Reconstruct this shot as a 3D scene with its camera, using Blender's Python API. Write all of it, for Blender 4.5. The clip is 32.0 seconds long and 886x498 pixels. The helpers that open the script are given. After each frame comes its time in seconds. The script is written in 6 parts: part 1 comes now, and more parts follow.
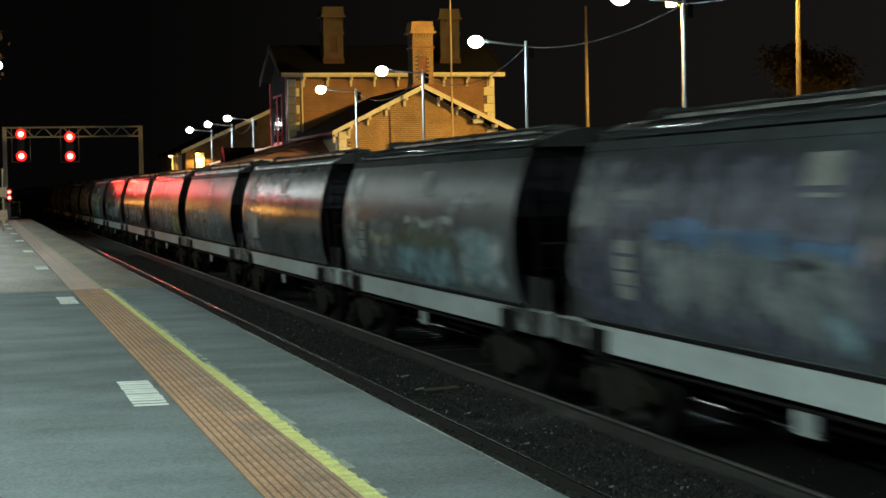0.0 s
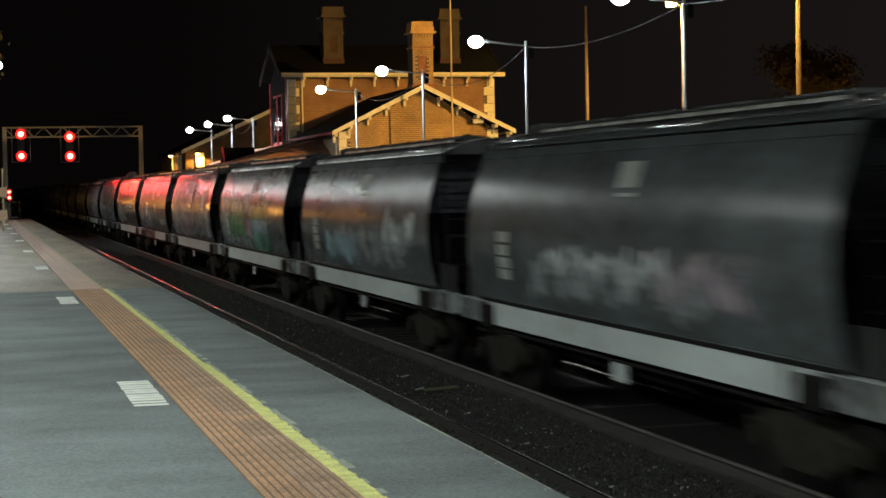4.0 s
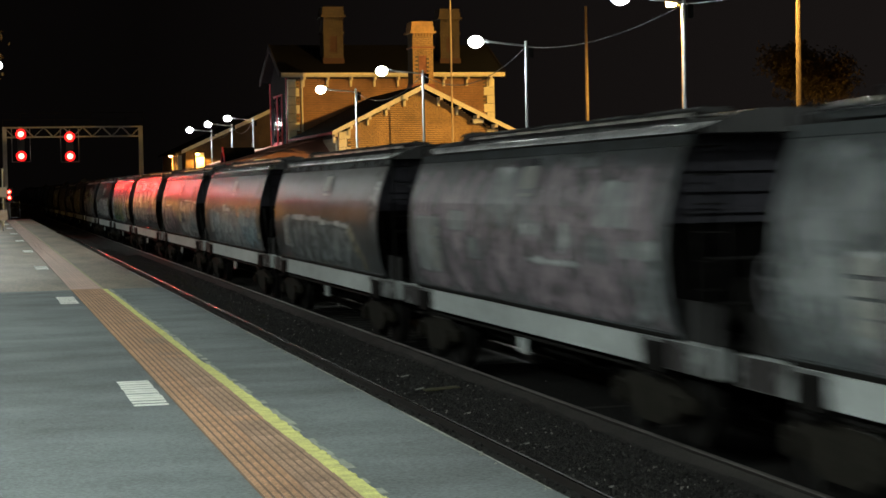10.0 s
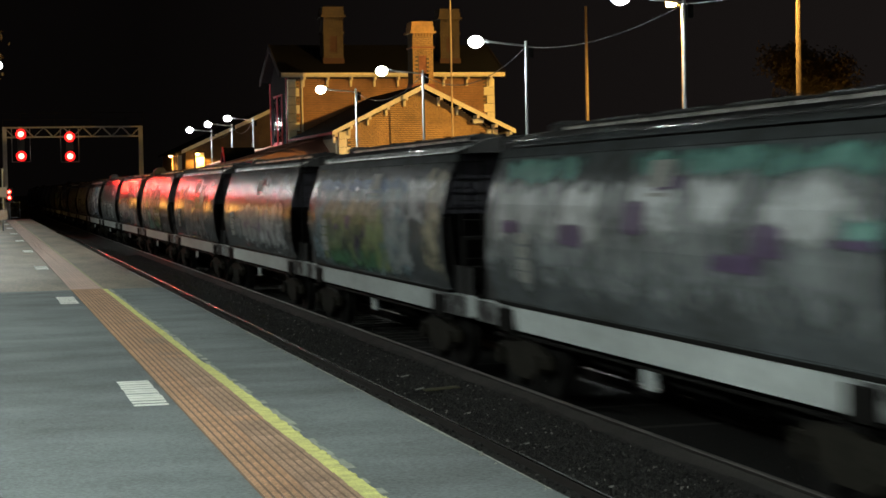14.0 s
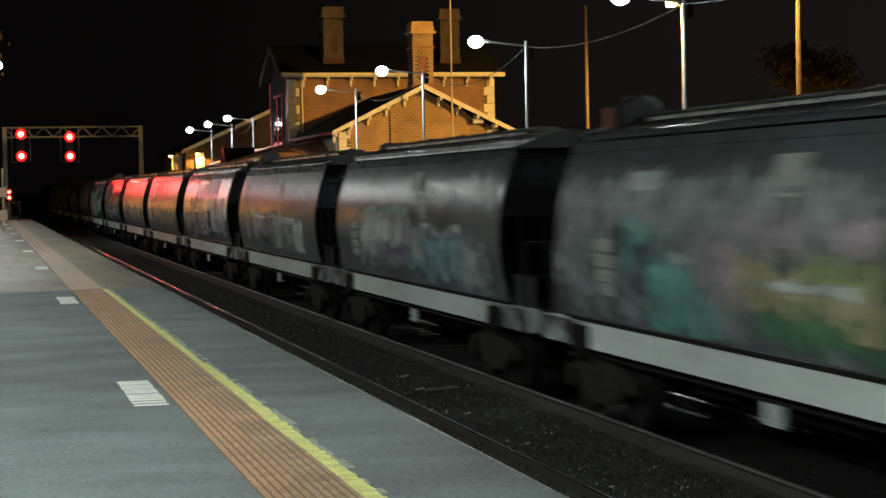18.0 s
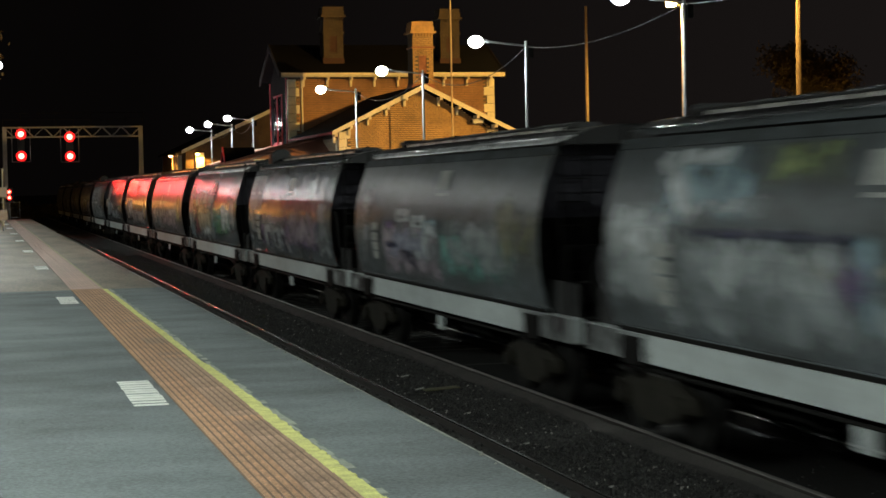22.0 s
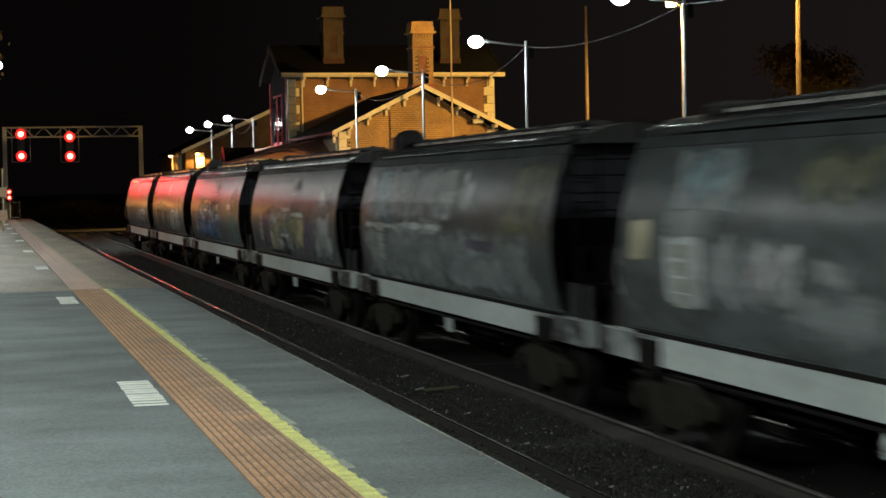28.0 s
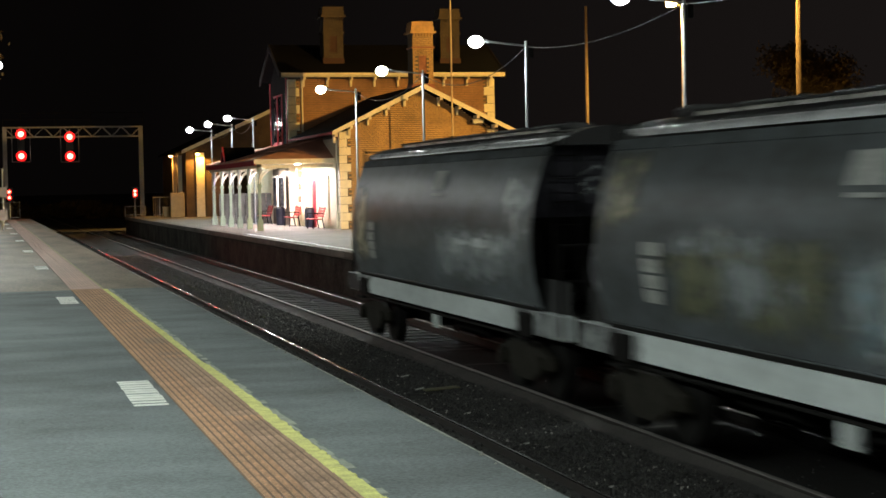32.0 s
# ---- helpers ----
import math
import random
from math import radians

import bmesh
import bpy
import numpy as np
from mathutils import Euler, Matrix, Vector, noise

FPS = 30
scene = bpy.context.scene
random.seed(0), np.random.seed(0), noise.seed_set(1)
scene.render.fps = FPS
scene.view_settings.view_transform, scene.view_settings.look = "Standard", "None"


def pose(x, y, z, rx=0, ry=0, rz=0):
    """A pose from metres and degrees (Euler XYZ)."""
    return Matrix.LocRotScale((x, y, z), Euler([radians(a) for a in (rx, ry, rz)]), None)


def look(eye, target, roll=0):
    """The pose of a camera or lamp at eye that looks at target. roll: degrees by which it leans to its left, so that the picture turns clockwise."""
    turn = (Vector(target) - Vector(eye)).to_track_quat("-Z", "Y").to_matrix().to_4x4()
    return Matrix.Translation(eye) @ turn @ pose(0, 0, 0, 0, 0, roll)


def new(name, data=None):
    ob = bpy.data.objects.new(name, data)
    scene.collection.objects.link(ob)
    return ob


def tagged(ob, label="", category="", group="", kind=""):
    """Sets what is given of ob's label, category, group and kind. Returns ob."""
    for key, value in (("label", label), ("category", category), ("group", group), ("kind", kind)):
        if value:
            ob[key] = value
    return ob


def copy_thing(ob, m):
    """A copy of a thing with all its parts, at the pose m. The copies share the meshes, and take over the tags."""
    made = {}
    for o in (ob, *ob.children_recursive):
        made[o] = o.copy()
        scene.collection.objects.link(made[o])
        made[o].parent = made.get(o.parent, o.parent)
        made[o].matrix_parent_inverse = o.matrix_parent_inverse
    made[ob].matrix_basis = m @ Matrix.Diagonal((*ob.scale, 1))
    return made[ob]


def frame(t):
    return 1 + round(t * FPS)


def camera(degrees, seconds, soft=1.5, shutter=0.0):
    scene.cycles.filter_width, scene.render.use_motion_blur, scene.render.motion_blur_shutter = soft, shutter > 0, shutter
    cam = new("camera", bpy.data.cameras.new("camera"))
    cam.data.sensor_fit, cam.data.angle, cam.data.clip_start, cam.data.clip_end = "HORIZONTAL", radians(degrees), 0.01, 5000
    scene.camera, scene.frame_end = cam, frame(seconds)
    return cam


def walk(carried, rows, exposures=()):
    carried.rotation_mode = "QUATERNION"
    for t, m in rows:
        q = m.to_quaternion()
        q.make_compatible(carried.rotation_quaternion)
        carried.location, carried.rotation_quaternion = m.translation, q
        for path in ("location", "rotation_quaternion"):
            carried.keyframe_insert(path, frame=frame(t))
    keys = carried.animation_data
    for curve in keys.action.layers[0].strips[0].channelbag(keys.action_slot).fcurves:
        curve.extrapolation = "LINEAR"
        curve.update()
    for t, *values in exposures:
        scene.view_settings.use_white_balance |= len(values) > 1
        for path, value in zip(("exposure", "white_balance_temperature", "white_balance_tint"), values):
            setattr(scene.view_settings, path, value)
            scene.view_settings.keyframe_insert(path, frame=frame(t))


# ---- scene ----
cam = camera(27.909, 32.0, soft=1.6, shutter=0.9)
EYE = Vector((0.0, 0.0, 2.845))
YAW, PITCH, ROLL = radians(14.451), radians(2.051), -1.1145
AIM = EYE + 100 * Vector((math.sin(YAW) * math.cos(PITCH), math.cos(YAW) * math.cos(PITCH), -math.sin(PITCH)))
walk(cam, [(0.0, look(EYE, AIM, ROLL)), (32.0, look(EYE, AIM, ROLL))],
     exposures=[(0.0, 0.0, 6250, 1), (0.5, 0.0, 6300, 3), (2.0, 0.0, 6550, 9), (3.5, 0.0, 6700, 13), (32.0, 0.0, 6700, 13)])

# ---- plan: x across the tracks, y along them, z = 0 at the rail heads ----
TRACK_A, TRACK_B, GAUGE = 4.59, 8.09, 1.67
PLAT = 1.07                       # platform tops
EDGE_A, EDGE_B = 3.157, 9.576     # platform edges
GROUND = -0.22
WAGON, FIRST, LAST = 14.0, -1, 36


def phase(t):
    """How many wagon lengths the train has run, t seconds after the start."""
    return 0.4587 + 1.184402 * t - 0.00481424 * t ** 2 + 3.31856e-5 * t ** 3


# ---- night sky ----
world = bpy.data.worlds.new("night")
world.use_nodes = True
sky = world.node_tree
# faint skyglow, a little stronger over the town beyond the station
way, tilt, level = sky.nodes.new("ShaderNodeTexCoord"), sky.nodes.new("ShaderNodeVectorMath"), sky.nodes.new("ShaderNodeMapRange")
tilt.operation, tilt.inputs[1].default_value = "DOT_PRODUCT", (0.94, 0.34, 0.0)
level.inputs["From Min"].default_value, level.inputs["From Max"].default_value = 0.42, 1.0
level.inputs["To Min"].default_value, level.inputs["To Max"].default_value = 0.0022, 0.0165
sky.links.new(way.outputs["Generated"], tilt.inputs[0])
sky.links.new(tilt.outputs["Value"], level.inputs["Value"])
sky.links.new(level.outputs["Result"], sky.nodes["Background"].inputs["Strength"])
sky.nodes["Background"].inputs["Color"].default_value = (0.84, 0.70, 0.66, 1)
scene.world = world
scene.view_settings.exposure = 0.0

FLOOD = (1.0, 0.42, 0.08)
WHITE_LIGHT, SODIUM, RED = (0.86, 1.0, 0.96), (1.0, 0.60, 0.15), (1.0, 0.03, 0.02)


def lamp(name, at, watts, colour, size=0.12, aim=None, cone=176, blend=0.25):
    """A lamp inside a lantern: it shines down, or towards aim."""
    data = bpy.data.lights.new(name, "SPOT")
    data.energy, data.color, data.shadow_soft_size = watts, colour, size
    data.spot_size, data.spot_blend = radians(cone), blend
    ob = new(name, data)
    ob.matrix_world = look(at, aim or (at[0], at[1] + 0.001, at[2] - 1))
    return ob


# ---- mesh tools ----
def box(bm, x0, x1, y0, y1, z0, z1):
    return bmesh.ops.create_cube(bm, size=1, matrix=Matrix.LocRotScale(
        ((x0 + x1) / 2, (y0 + y1) / 2, (z0 + z1) / 2), None, (abs(x1 - x0), abs(y1 - y0), abs(z1 - z0))))["verts"]


def rod(bm, a, b, r0, r1=None, seg=8):
    a, b = Vector(a), Vector(b)
    m = Matrix.Translation((a + b) / 2) @ (b - a).to_track_quat("Z", "Y").to_matrix().to_4x4()
    return bmesh.ops.create_cone(bm, cap_ends=True, segments=seg, radius1=r0, radius2=r0 if r1 is None else r1,
                                 depth=(b - a).length, matrix=m)["verts"]


def ball(bm, at, r, sx=1, sy=1, sz=1, u=10, v=7):
    return bmesh.ops.create_uvsphere(bm, u_segments=u, v_segments=v, radius=r,
                                     matrix=Matrix.LocRotScale(at, None, (sx, sy, sz)))["verts"]


def sheet(bm, rows):
    """A skin over rows of points."""
    vs = [[bm.verts.new(p) for p in row] for row in rows]
    for a, b in zip(vs, vs[1:]):
        for i in range(len(a) - 1):
            bm.faces.new((a[i], a[i + 1], b[i + 1], b[i]))
    return vs


def prism(bm, outline, axis, lo, hi):
    """A closed outline of two coordinates, pulled along an axis."""
    def at(p, c):
        return {"x": (c, p[0], p[1]), "y": (p[0], c, p[1]), "z": (p[0], p[1], c)}[axis]
    a = [bm.verts.new(at(p, lo)) for p in outline]
    b = [bm.verts.new(at(p, hi)) for p in outline]
    bm.faces.new(a)
    bm.faces.new(list(reversed(b)))
    for i in range(len(a)):
        j = (i + 1) % len(a)
        bm.faces.new((a[i], b[i], b[j], a[j]))


def tube(bm, pts, r, seg=6):
    """One round skin along a line of points."""
    pts = [Vector(p) for p in pts]
    rings = []
    for i, p in enumerate(pts):
        d = (pts[min(i + 1, len(pts) - 1)] - pts[max(i - 1, 0)]).normalized()
        u = d.cross(Vector((0.3, 0.1, 0.9))).normalized()
        v = d.cross(u)
        rings.append([bm.verts.new(p + r * (math.cos(a) * u + math.sin(a) * v)) for a in [2 * math.pi * k / seg for k in range(seg)]])
    for a, b in zip(rings, rings[1:]):
        for k in range(seg):
            bm.faces.new((a[k], a[(k + 1) % seg], b[(k + 1) % seg], b[k]))
    bm.faces.new(rings[0]), bm.faces.new(rings[-1])


def thicken(bm, d):
    bmesh.ops.recalc_face_normals(bm, faces=bm.faces)
    bmesh.ops.solidify(bm, geom=bm.faces[:], thickness=d)


def soften(bm, d, seg=1):
    bmesh.ops.bevel(bm, geom=bm.edges[:], offset=d, segments=seg, affect="EDGES", clamp_overlap=True)


def mesh_of(name, bm, material, smooth=False, fix=True):
    if fix:
        bmesh.ops.recalc_face_normals(bm, faces=bm.faces)
    data = bpy.data.meshes.new(name)
    bm.to_mesh(data)
    bm.free()
    data.materials.append(material)
    if smooth:
        data.polygons.foreach_set("use_smooth", [True] * len(data.polygons))
        data.set_sharp_from_angle(angle=radians(38))
    return data


def part(name, bm, material, parent, label="", smooth=False, fix=True):
    ob = new(name, mesh_of(name, bm, material, smooth, fix))
    ob.parent = parent
    return tagged(ob, label)


def thing(name, label, category, group="", kind="", at=(0, 0, 0), turn=0):
    ob = new(name)
    ob.empty_display_size = 0.2
    ob.matrix_basis = pose(*at, 0, 0, turn)
    return tagged(ob, label, category, group, kind)


def solid(name, bm, material, label, category, group="", kind="", smooth=False, at=None):
    ob = new(name, mesh_of(name, bm, material, smooth))
    if at:
        ob.location = at
    return tagged(ob, label, category, group, kind)


B = bmesh.new


# ---- materials ----
def material(name, base, rough=0.7, metal=0.0, vary=0.25, scale=6.0, fine=60.0, bump=0.15, stretch=(1, 1, 1), depth=0.01,
             tint=None, spec=0.5, rough_vary=0.15, per_object=0.0, coords="Object", grain=0.4, per_island=False):
    """Colour that varies at two scales, with grain in gloss and relief; metres."""
    m = bpy.data.materials.new(name)
    m.use_nodes = True
    nt = m.node_tree
    n, link = nt.nodes, nt.links.new
    bsdf = n["Principled BSDF"]
    tc, mp = n.new("ShaderNodeTexCoord"), n.new("ShaderNodeMapping")
    mp.inputs["Scale"].default_value = stretch
    link(tc.outputs[coords], mp.inputs["Vector"])
    big, small = n.new("ShaderNodeTexNoise"), n.new("ShaderNodeTexNoise")
    for tex, s, d in ((big, scale, 5.0), (small, fine, 3.0)):
        tex.inputs["Scale"].default_value, tex.inputs["Detail"].default_value = s, d
        link(mp.outputs["Vector"], tex.inputs["Vector"])
    mix = n.new("ShaderNodeMix")
    mix.data_type = "FLOAT"
    mix.inputs[0].default_value = grain
    link(big.outputs["Fac"], mix.inputs[2]), link(small.outputs["Fac"], mix.inputs[3])
    ramp = n.new("ShaderNodeValToRGB")
    other = tint or base
    lo = [max(0.0, c * (1 - vary)) for c in other]
    hi = [min(1.0, c * (1 + vary)) for c in base]
    ramp.color_ramp.elements[0].position, ramp.color_ramp.elements[0].color = 0.34, (*lo, 1)
    ramp.color_ramp.elements[1].position, ramp.color_ramp.elements[1].color = 0.66, (*hi, 1)
    link(mix.outputs[0], ramp.inputs["Fac"])
    colour = ramp.outputs["Color"]
    if per_object:
        info, hsv = n.new("ShaderNodeObjectInfo"), n.new("ShaderNodeHueSaturation")
        rng = n.new("ShaderNodeMapRange")
        rng.inputs["To Min"].default_value, rng.inputs["To Max"].default_value = 1 - per_object, 1 + per_object
        link(info.outputs["Random"], rng.inputs["Value"]), link(rng.outputs["Result"], hsv.inputs["Value"])
        link(colour, hsv.inputs["Color"])
        colour = hsv.outputs["Color"]
    if per_island:
        geo, hsv, rng = n.new("ShaderNodeNewGeometry"), n.new("ShaderNodeHueSaturation"), n.new("ShaderNodeMapRange")
        rng.inputs["To Min"].default_value, rng.inputs["To Max"].default_value = 0.15, 1.75
        link(geo.outputs["Random Per Island"], rng.inputs["Value"]), link(rng.outputs["Result"], hsv.inputs["Value"])
        link(colour, hsv.inputs["Color"])
        colour = hsv.outputs["Color"]
    link(colour, bsdf.inputs["Base Color"])
    rr = n.new("ShaderNodeMapRange")
    rr.inputs["To Min"].default_value, rr.inputs["To Max"].default_value = max(0.03, rough - rough_vary), min(1, rough + rough_vary)
    link(mix.outputs[0], rr.inputs["Value"]), link(rr.outputs["Result"], bsdf.inputs["Roughness"])
    bsdf.inputs["Metallic"].default_value, bsdf.inputs["Specular IOR Level"].default_value = metal, spec
    if bump:
        b = n.new("ShaderNodeBump")
        b.inputs["Strength"].default_value, b.inputs["Distance"].default_value = bump, depth
        link(mix.outputs[0], b.inputs["Height"]), link(b.outputs["Normal"], bsdf.inputs["Normal"])
    return m


def glow(name, colour, strength):
    m = bpy.data.materials.new(name)
    m.use_nodes = True
    b = m.node_tree.nodes["Principled BSDF"]
    b.inputs["Base Color"].default_value = (*[0.5 * c for c in colour], 1)
    b.inputs["Emission Color"].default_value, b.inputs["Emission Strength"].default_value = (*colour, 1), strength
    return m


ASPHALT = material("platform asphalt", (0.156, 0.181, 0.183), 0.78, vary=0.55, scale=1.3, fine=62, bump=1.0, stretch=(0.62, 1.0, 1), tint=(0.178, 0.198, 0.196), grain=0.58)
OLD_CONCRETE = material("old platform concrete", (0.245, 0.195, 0.145), 0.6, vary=0.45, scale=1.3, fine=16, bump=0.3, tint=(0.15, 0.14, 0.095), stretch=(1.0, 0.25, 1), grain=0.45)
# dirt plus the studs' own shadows, both in this darker base colour
TACTILE_DIRT_SHADE = material("dirt and shade between studs", (0.23, 0.145, 0.095), 0.9, vary=0.25, scale=2.5, fine=50, per_object=0.1)
TACTILE = material("tactile clay orange", (0.55, 0.32, 0.185), 0.7, vary=0.45, scale=2.5, fine=45, per_object=0.10, grain=0.6)
TACTILE_WORN = material("scuffed greyish tactile clay", (0.47, 0.305, 0.205), 0.75, vary=0.45, scale=2.5, fine=45, per_object=0.14, grain=0.6)
TACTILE_PALE = material("tactile pale", (0.62, 0.43, 0.355), 0.75, vary=0.18, scale=2.0, fine=40, per_object=0.08)
TACTILE_OLD = material("old tactile base", (0.40, 0.31, 0.26), 0.8, vary=0.3, scale=2.0, fine=40)
FADED_YELLOW = material("faded yellow line", (0.40, 0.37, 0.20), 0.7, vary=0.3, scale=5, fine=50)
YELLOW_PAINT = material("worn yellow paint", (0.84, 0.80, 0.26), 0.6, vary=0.38, scale=9, fine=60, grain=0.5)
SCREEN = material("grey end screen", (0.13, 0.13, 0.125), 0.8, vary=0.3, scale=2, fine=20)
WHITE_TIMBER = material("white painted timber", (0.80, 0.78, 0.70), 0.55, vary=0.1, scale=4, fine=40, bump=0.08)
FADED_PAINT = material("faded line paint", (0.36, 0.37, 0.31), 0.7, vary=0.3, scale=6, fine=50)
WHITE_PAINT = material("worn white paint", (0.92, 0.93, 0.84), 0.6, vary=0.12, scale=8, fine=70)
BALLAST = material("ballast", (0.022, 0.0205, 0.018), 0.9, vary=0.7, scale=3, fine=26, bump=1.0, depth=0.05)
# the shade below the train, put into the colour of the bed
BED_SHADE = material("ballast darkened for shade", (0.011, 0.010, 0.009), 0.9, vary=0.5, scale=3, fine=26, bump=0.8, depth=0.03, spec=0.2)
DUST = material("packed grey dust", (0.040, 0.036, 0.031), 0.95, vary=0.55, scale=1.6, fine=34, bump=0.6, grain=0.55)
STONE = material("ballast stone", (0.026, 0.0248, 0.022), 0.7, vary=0.4, scale=14, fine=60, per_island=True)
EARTH = material("dark earth", (0.05, 0.045, 0.035), 0.95, vary=0.4, scale=0.4, fine=8, bump=0.6, depth=0.05)
ROAD = material("road asphalt", (0.07, 0.065, 0.06), 0.8, vary=0.25, scale=0.7, fine=30)
RAIL = material("rail steel", (0.022, 0.017, 0.014), 0.55, metal=0.1, vary=0.3, scale=3, fine=40, stretch=(4, 0.3, 4))
RAIL_TOP = material("polished rail head", (0.80, 0.78, 0.76), 0.22, metal=1.0, vary=0.10, scale=1, fine=6, bump=0.0, rough_vary=0.03)
# pale concrete in itself; darkened for the shade below the train
SLEEPER = material("concrete sleeper darkened for shade", (0.024, 0.0215, 0.018), 0.85, vary=0.3, scale=5, fine=50, per_object=0.2)
WALL_STONE = material("platform wall", (0.036, 0.033, 0.028), 0.95, vary=0.8, scale=1.0, fine=9, bump=0.8, depth=0.03, spec=0.08)
COPING = material("stained coping stone", (0.13, 0.115, 0.095), 0.85, vary=0.4, scale=1.4, fine=16, per_object=0.2)
WORN_TOP = material("worn brown platform asphalt", (0.17, 0.15, 0.125), 0.8, vary=0.4, scale=0.7, fine=30, bump=0.4)
# the orange of sodium light is mixed into the cabinets' colour
SODIUM_TINT = material("cabinet paint tinted by sodium light", (0.50, 0.36, 0.18), 0.6, vary=0.15, scale=3)
SLACK = material("dark cable sheath", (0.10, 0.10, 0.105), 0.6, vary=0.2)
MORTAR = material("mortar", (0.13, 0.10, 0.07), 0.95, vary=0.2, scale=6, fine=40)
# near-black: the missing light on these walls is put into the colour
WALL_SHADE = material("wall darkened for shade", (0.012, 0.010, 0.012), 0.95, spec=0.03, vary=0.3, scale=3, fine=30)
GREY_BOARDS = material("weathered grey boards", (0.035, 0.032, 0.034), 0.9, spec=0.06, vary=0.3, scale=3, fine=30)
RED_BRICK = material("red brick", (0.30, 0.12, 0.07), 0.85, vary=0.25, scale=5, fine=40, per_object=0.1)
CREAM = material("cream painted timber", (0.72, 0.64, 0.46), 0.6, vary=0.12, scale=3, fine=40, bump=0.08)
RENDERED = material("cream rendered stone", (0.74, 0.66, 0.48), 0.75, vary=0.12, scale=4, fine=50, bump=0.15, per_object=0.06)
BRICK_UPPER = material("red-brown brick", (0.33, 0.165, 0.08), 0.85, vary=0.35, scale=1.2, fine=9, bump=0.2)
SHED_BRICK = material("dark shed brick", (0.085, 0.055, 0.032), 0.9, vary=0.35, scale=1.2, fine=10, bump=0.3)
# on the upper windows and wall edges this red stands for reflected red light
WINDOW_RED = material("red paint and red glow", (0.50, 0.03, 0.05), 0.4, vary=0.12, scale=4)
# rear chimneys: weak light at that height is put into both brick colours
DIM_BRICK = material("brick darkened for weak light", (0.058, 0.041, 0.026), 0.9, vary=0.35, scale=1.5, fine=12)
DIM_RED_BRICK = material("red brick darkened for weak light", (0.055, 0.024, 0.017), 0.9, vary=0.35, scale=1.5, fine=12)
SLATE = material("slate roof", (0.006, 0.006, 0.008), 0.85, spec=0.06, vary=0.3, scale=3, fine=24, bump=0.4, per_object=0.2)
ROOF_RED = material("rusty red roof iron", (0.46, 0.22, 0.15), 0.6, vary=0.3, scale=1.5, fine=25, bump=0.2)
FASCIA_RED = material("dark red paint", (0.36, 0.03, 0.04), 0.7, spec=0.1, vary=0.15, scale=4)
GREEN_POST = material("sage green paint", (0.25, 0.32, 0.24), 0.55, vary=0.12, scale=5)
GALV = material("galvanised steel", (0.42, 0.44, 0.45), 0.42, metal=0.75, vary=0.15, scale=6, fine=50, bump=0.05)
POLE_PAINT = material("weathered pole", (0.50, 0.37, 0.22), 0.6, vary=0.2, scale=5, fine=50)
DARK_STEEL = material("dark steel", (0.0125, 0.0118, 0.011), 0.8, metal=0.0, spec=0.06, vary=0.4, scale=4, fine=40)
BLACK = material("black rubber", (0.015, 0.015, 0.016), 0.6, vary=0.3)
WAGON_GREY = material("grey wagon paint", (0.118, 0.134, 0.142), 0.235, vary=0.22, scale=0.9, fine=7, bump=0.008, per_object=0.2,
                      tint=(0.091, 0.096, 0.092), stretch=(1, 0.5, 1), rough_vary=0.012, spec=0.125)
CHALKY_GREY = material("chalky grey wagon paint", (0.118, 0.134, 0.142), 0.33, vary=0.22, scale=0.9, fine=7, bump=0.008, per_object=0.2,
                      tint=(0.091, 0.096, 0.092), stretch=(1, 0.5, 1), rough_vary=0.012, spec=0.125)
WAGON_ROOF = material("dusty wagon roof", (0.015, 0.0148, 0.014), 0.65, vary=0.4, scale=1.5, fine=20, stretch=(1, 0.3, 1))
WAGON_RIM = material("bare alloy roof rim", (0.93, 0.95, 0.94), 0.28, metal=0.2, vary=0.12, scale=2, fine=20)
# colour of the sodium reflection on the roof vents
ORANGE_GLINT = material("orange glint colour", (0.34, 0.11, 0.05), 0.7, vary=0.3, scale=6, fine=40)
COAMING = material("bare hatch coaming", (0.60, 0.58, 0.53), 0.36, metal=0.1, vary=0.3, scale=2, fine=20)
# grey plates set back in the gap; its dimness is put into their colour
END_PANEL = material("end plate darkened for shade", (0.019, 0.0187, 0.018), 0.7, vary=0.4, scale=1.5, fine=14, per_object=0.25)
BRAKE_WHEEL = material("worn grey brake wheel", (0.16, 0.16, 0.17), 0.6, vary=0.3)
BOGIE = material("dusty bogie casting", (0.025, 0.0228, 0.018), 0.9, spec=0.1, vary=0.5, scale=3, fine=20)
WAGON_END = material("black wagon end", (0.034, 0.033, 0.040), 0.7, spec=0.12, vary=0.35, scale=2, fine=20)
SILL_PAINT = material("grubby pale sill paint", (0.61, 0.66, 0.645), 0.5, vary=0.24, scale=0.7, fine=9, stretch=(1, 0.6, 1), per_object=0.12)
PALE_PAINT = material("pale stencil paint", (0.40, 0.41, 0.38), 0.5, vary=0.4, scale=5, fine=25)
GANTRY = material("dull gantry steel", (0.32, 0.31, 0.31), 0.6, vary=0.2, scale=4, fine=30)
FENCE = material("fence wire", (0.16, 0.16, 0.15), 0.5, metal=0.6)
BENCH_RED = material("red bench slats", (0.55, 0.06, 0.05), 0.45, vary=0.12)
BIN_BLUE = material("dark blue bin", (0.012, 0.014, 0.03), 0.5)
GLASS = material("dark window glass", (0.02, 0.022, 0.025), 0.08, bump=0, rough_vary=0.03)
DULL_WOOD = material("old yellowed board", (0.10, 0.095, 0.05), 0.8, vary=0.3, scale=8, fine=50)
PALE_SCRAP = material("grubby paper", (0.30, 0.30, 0.27), 0.8, vary=0.3, scale=20)
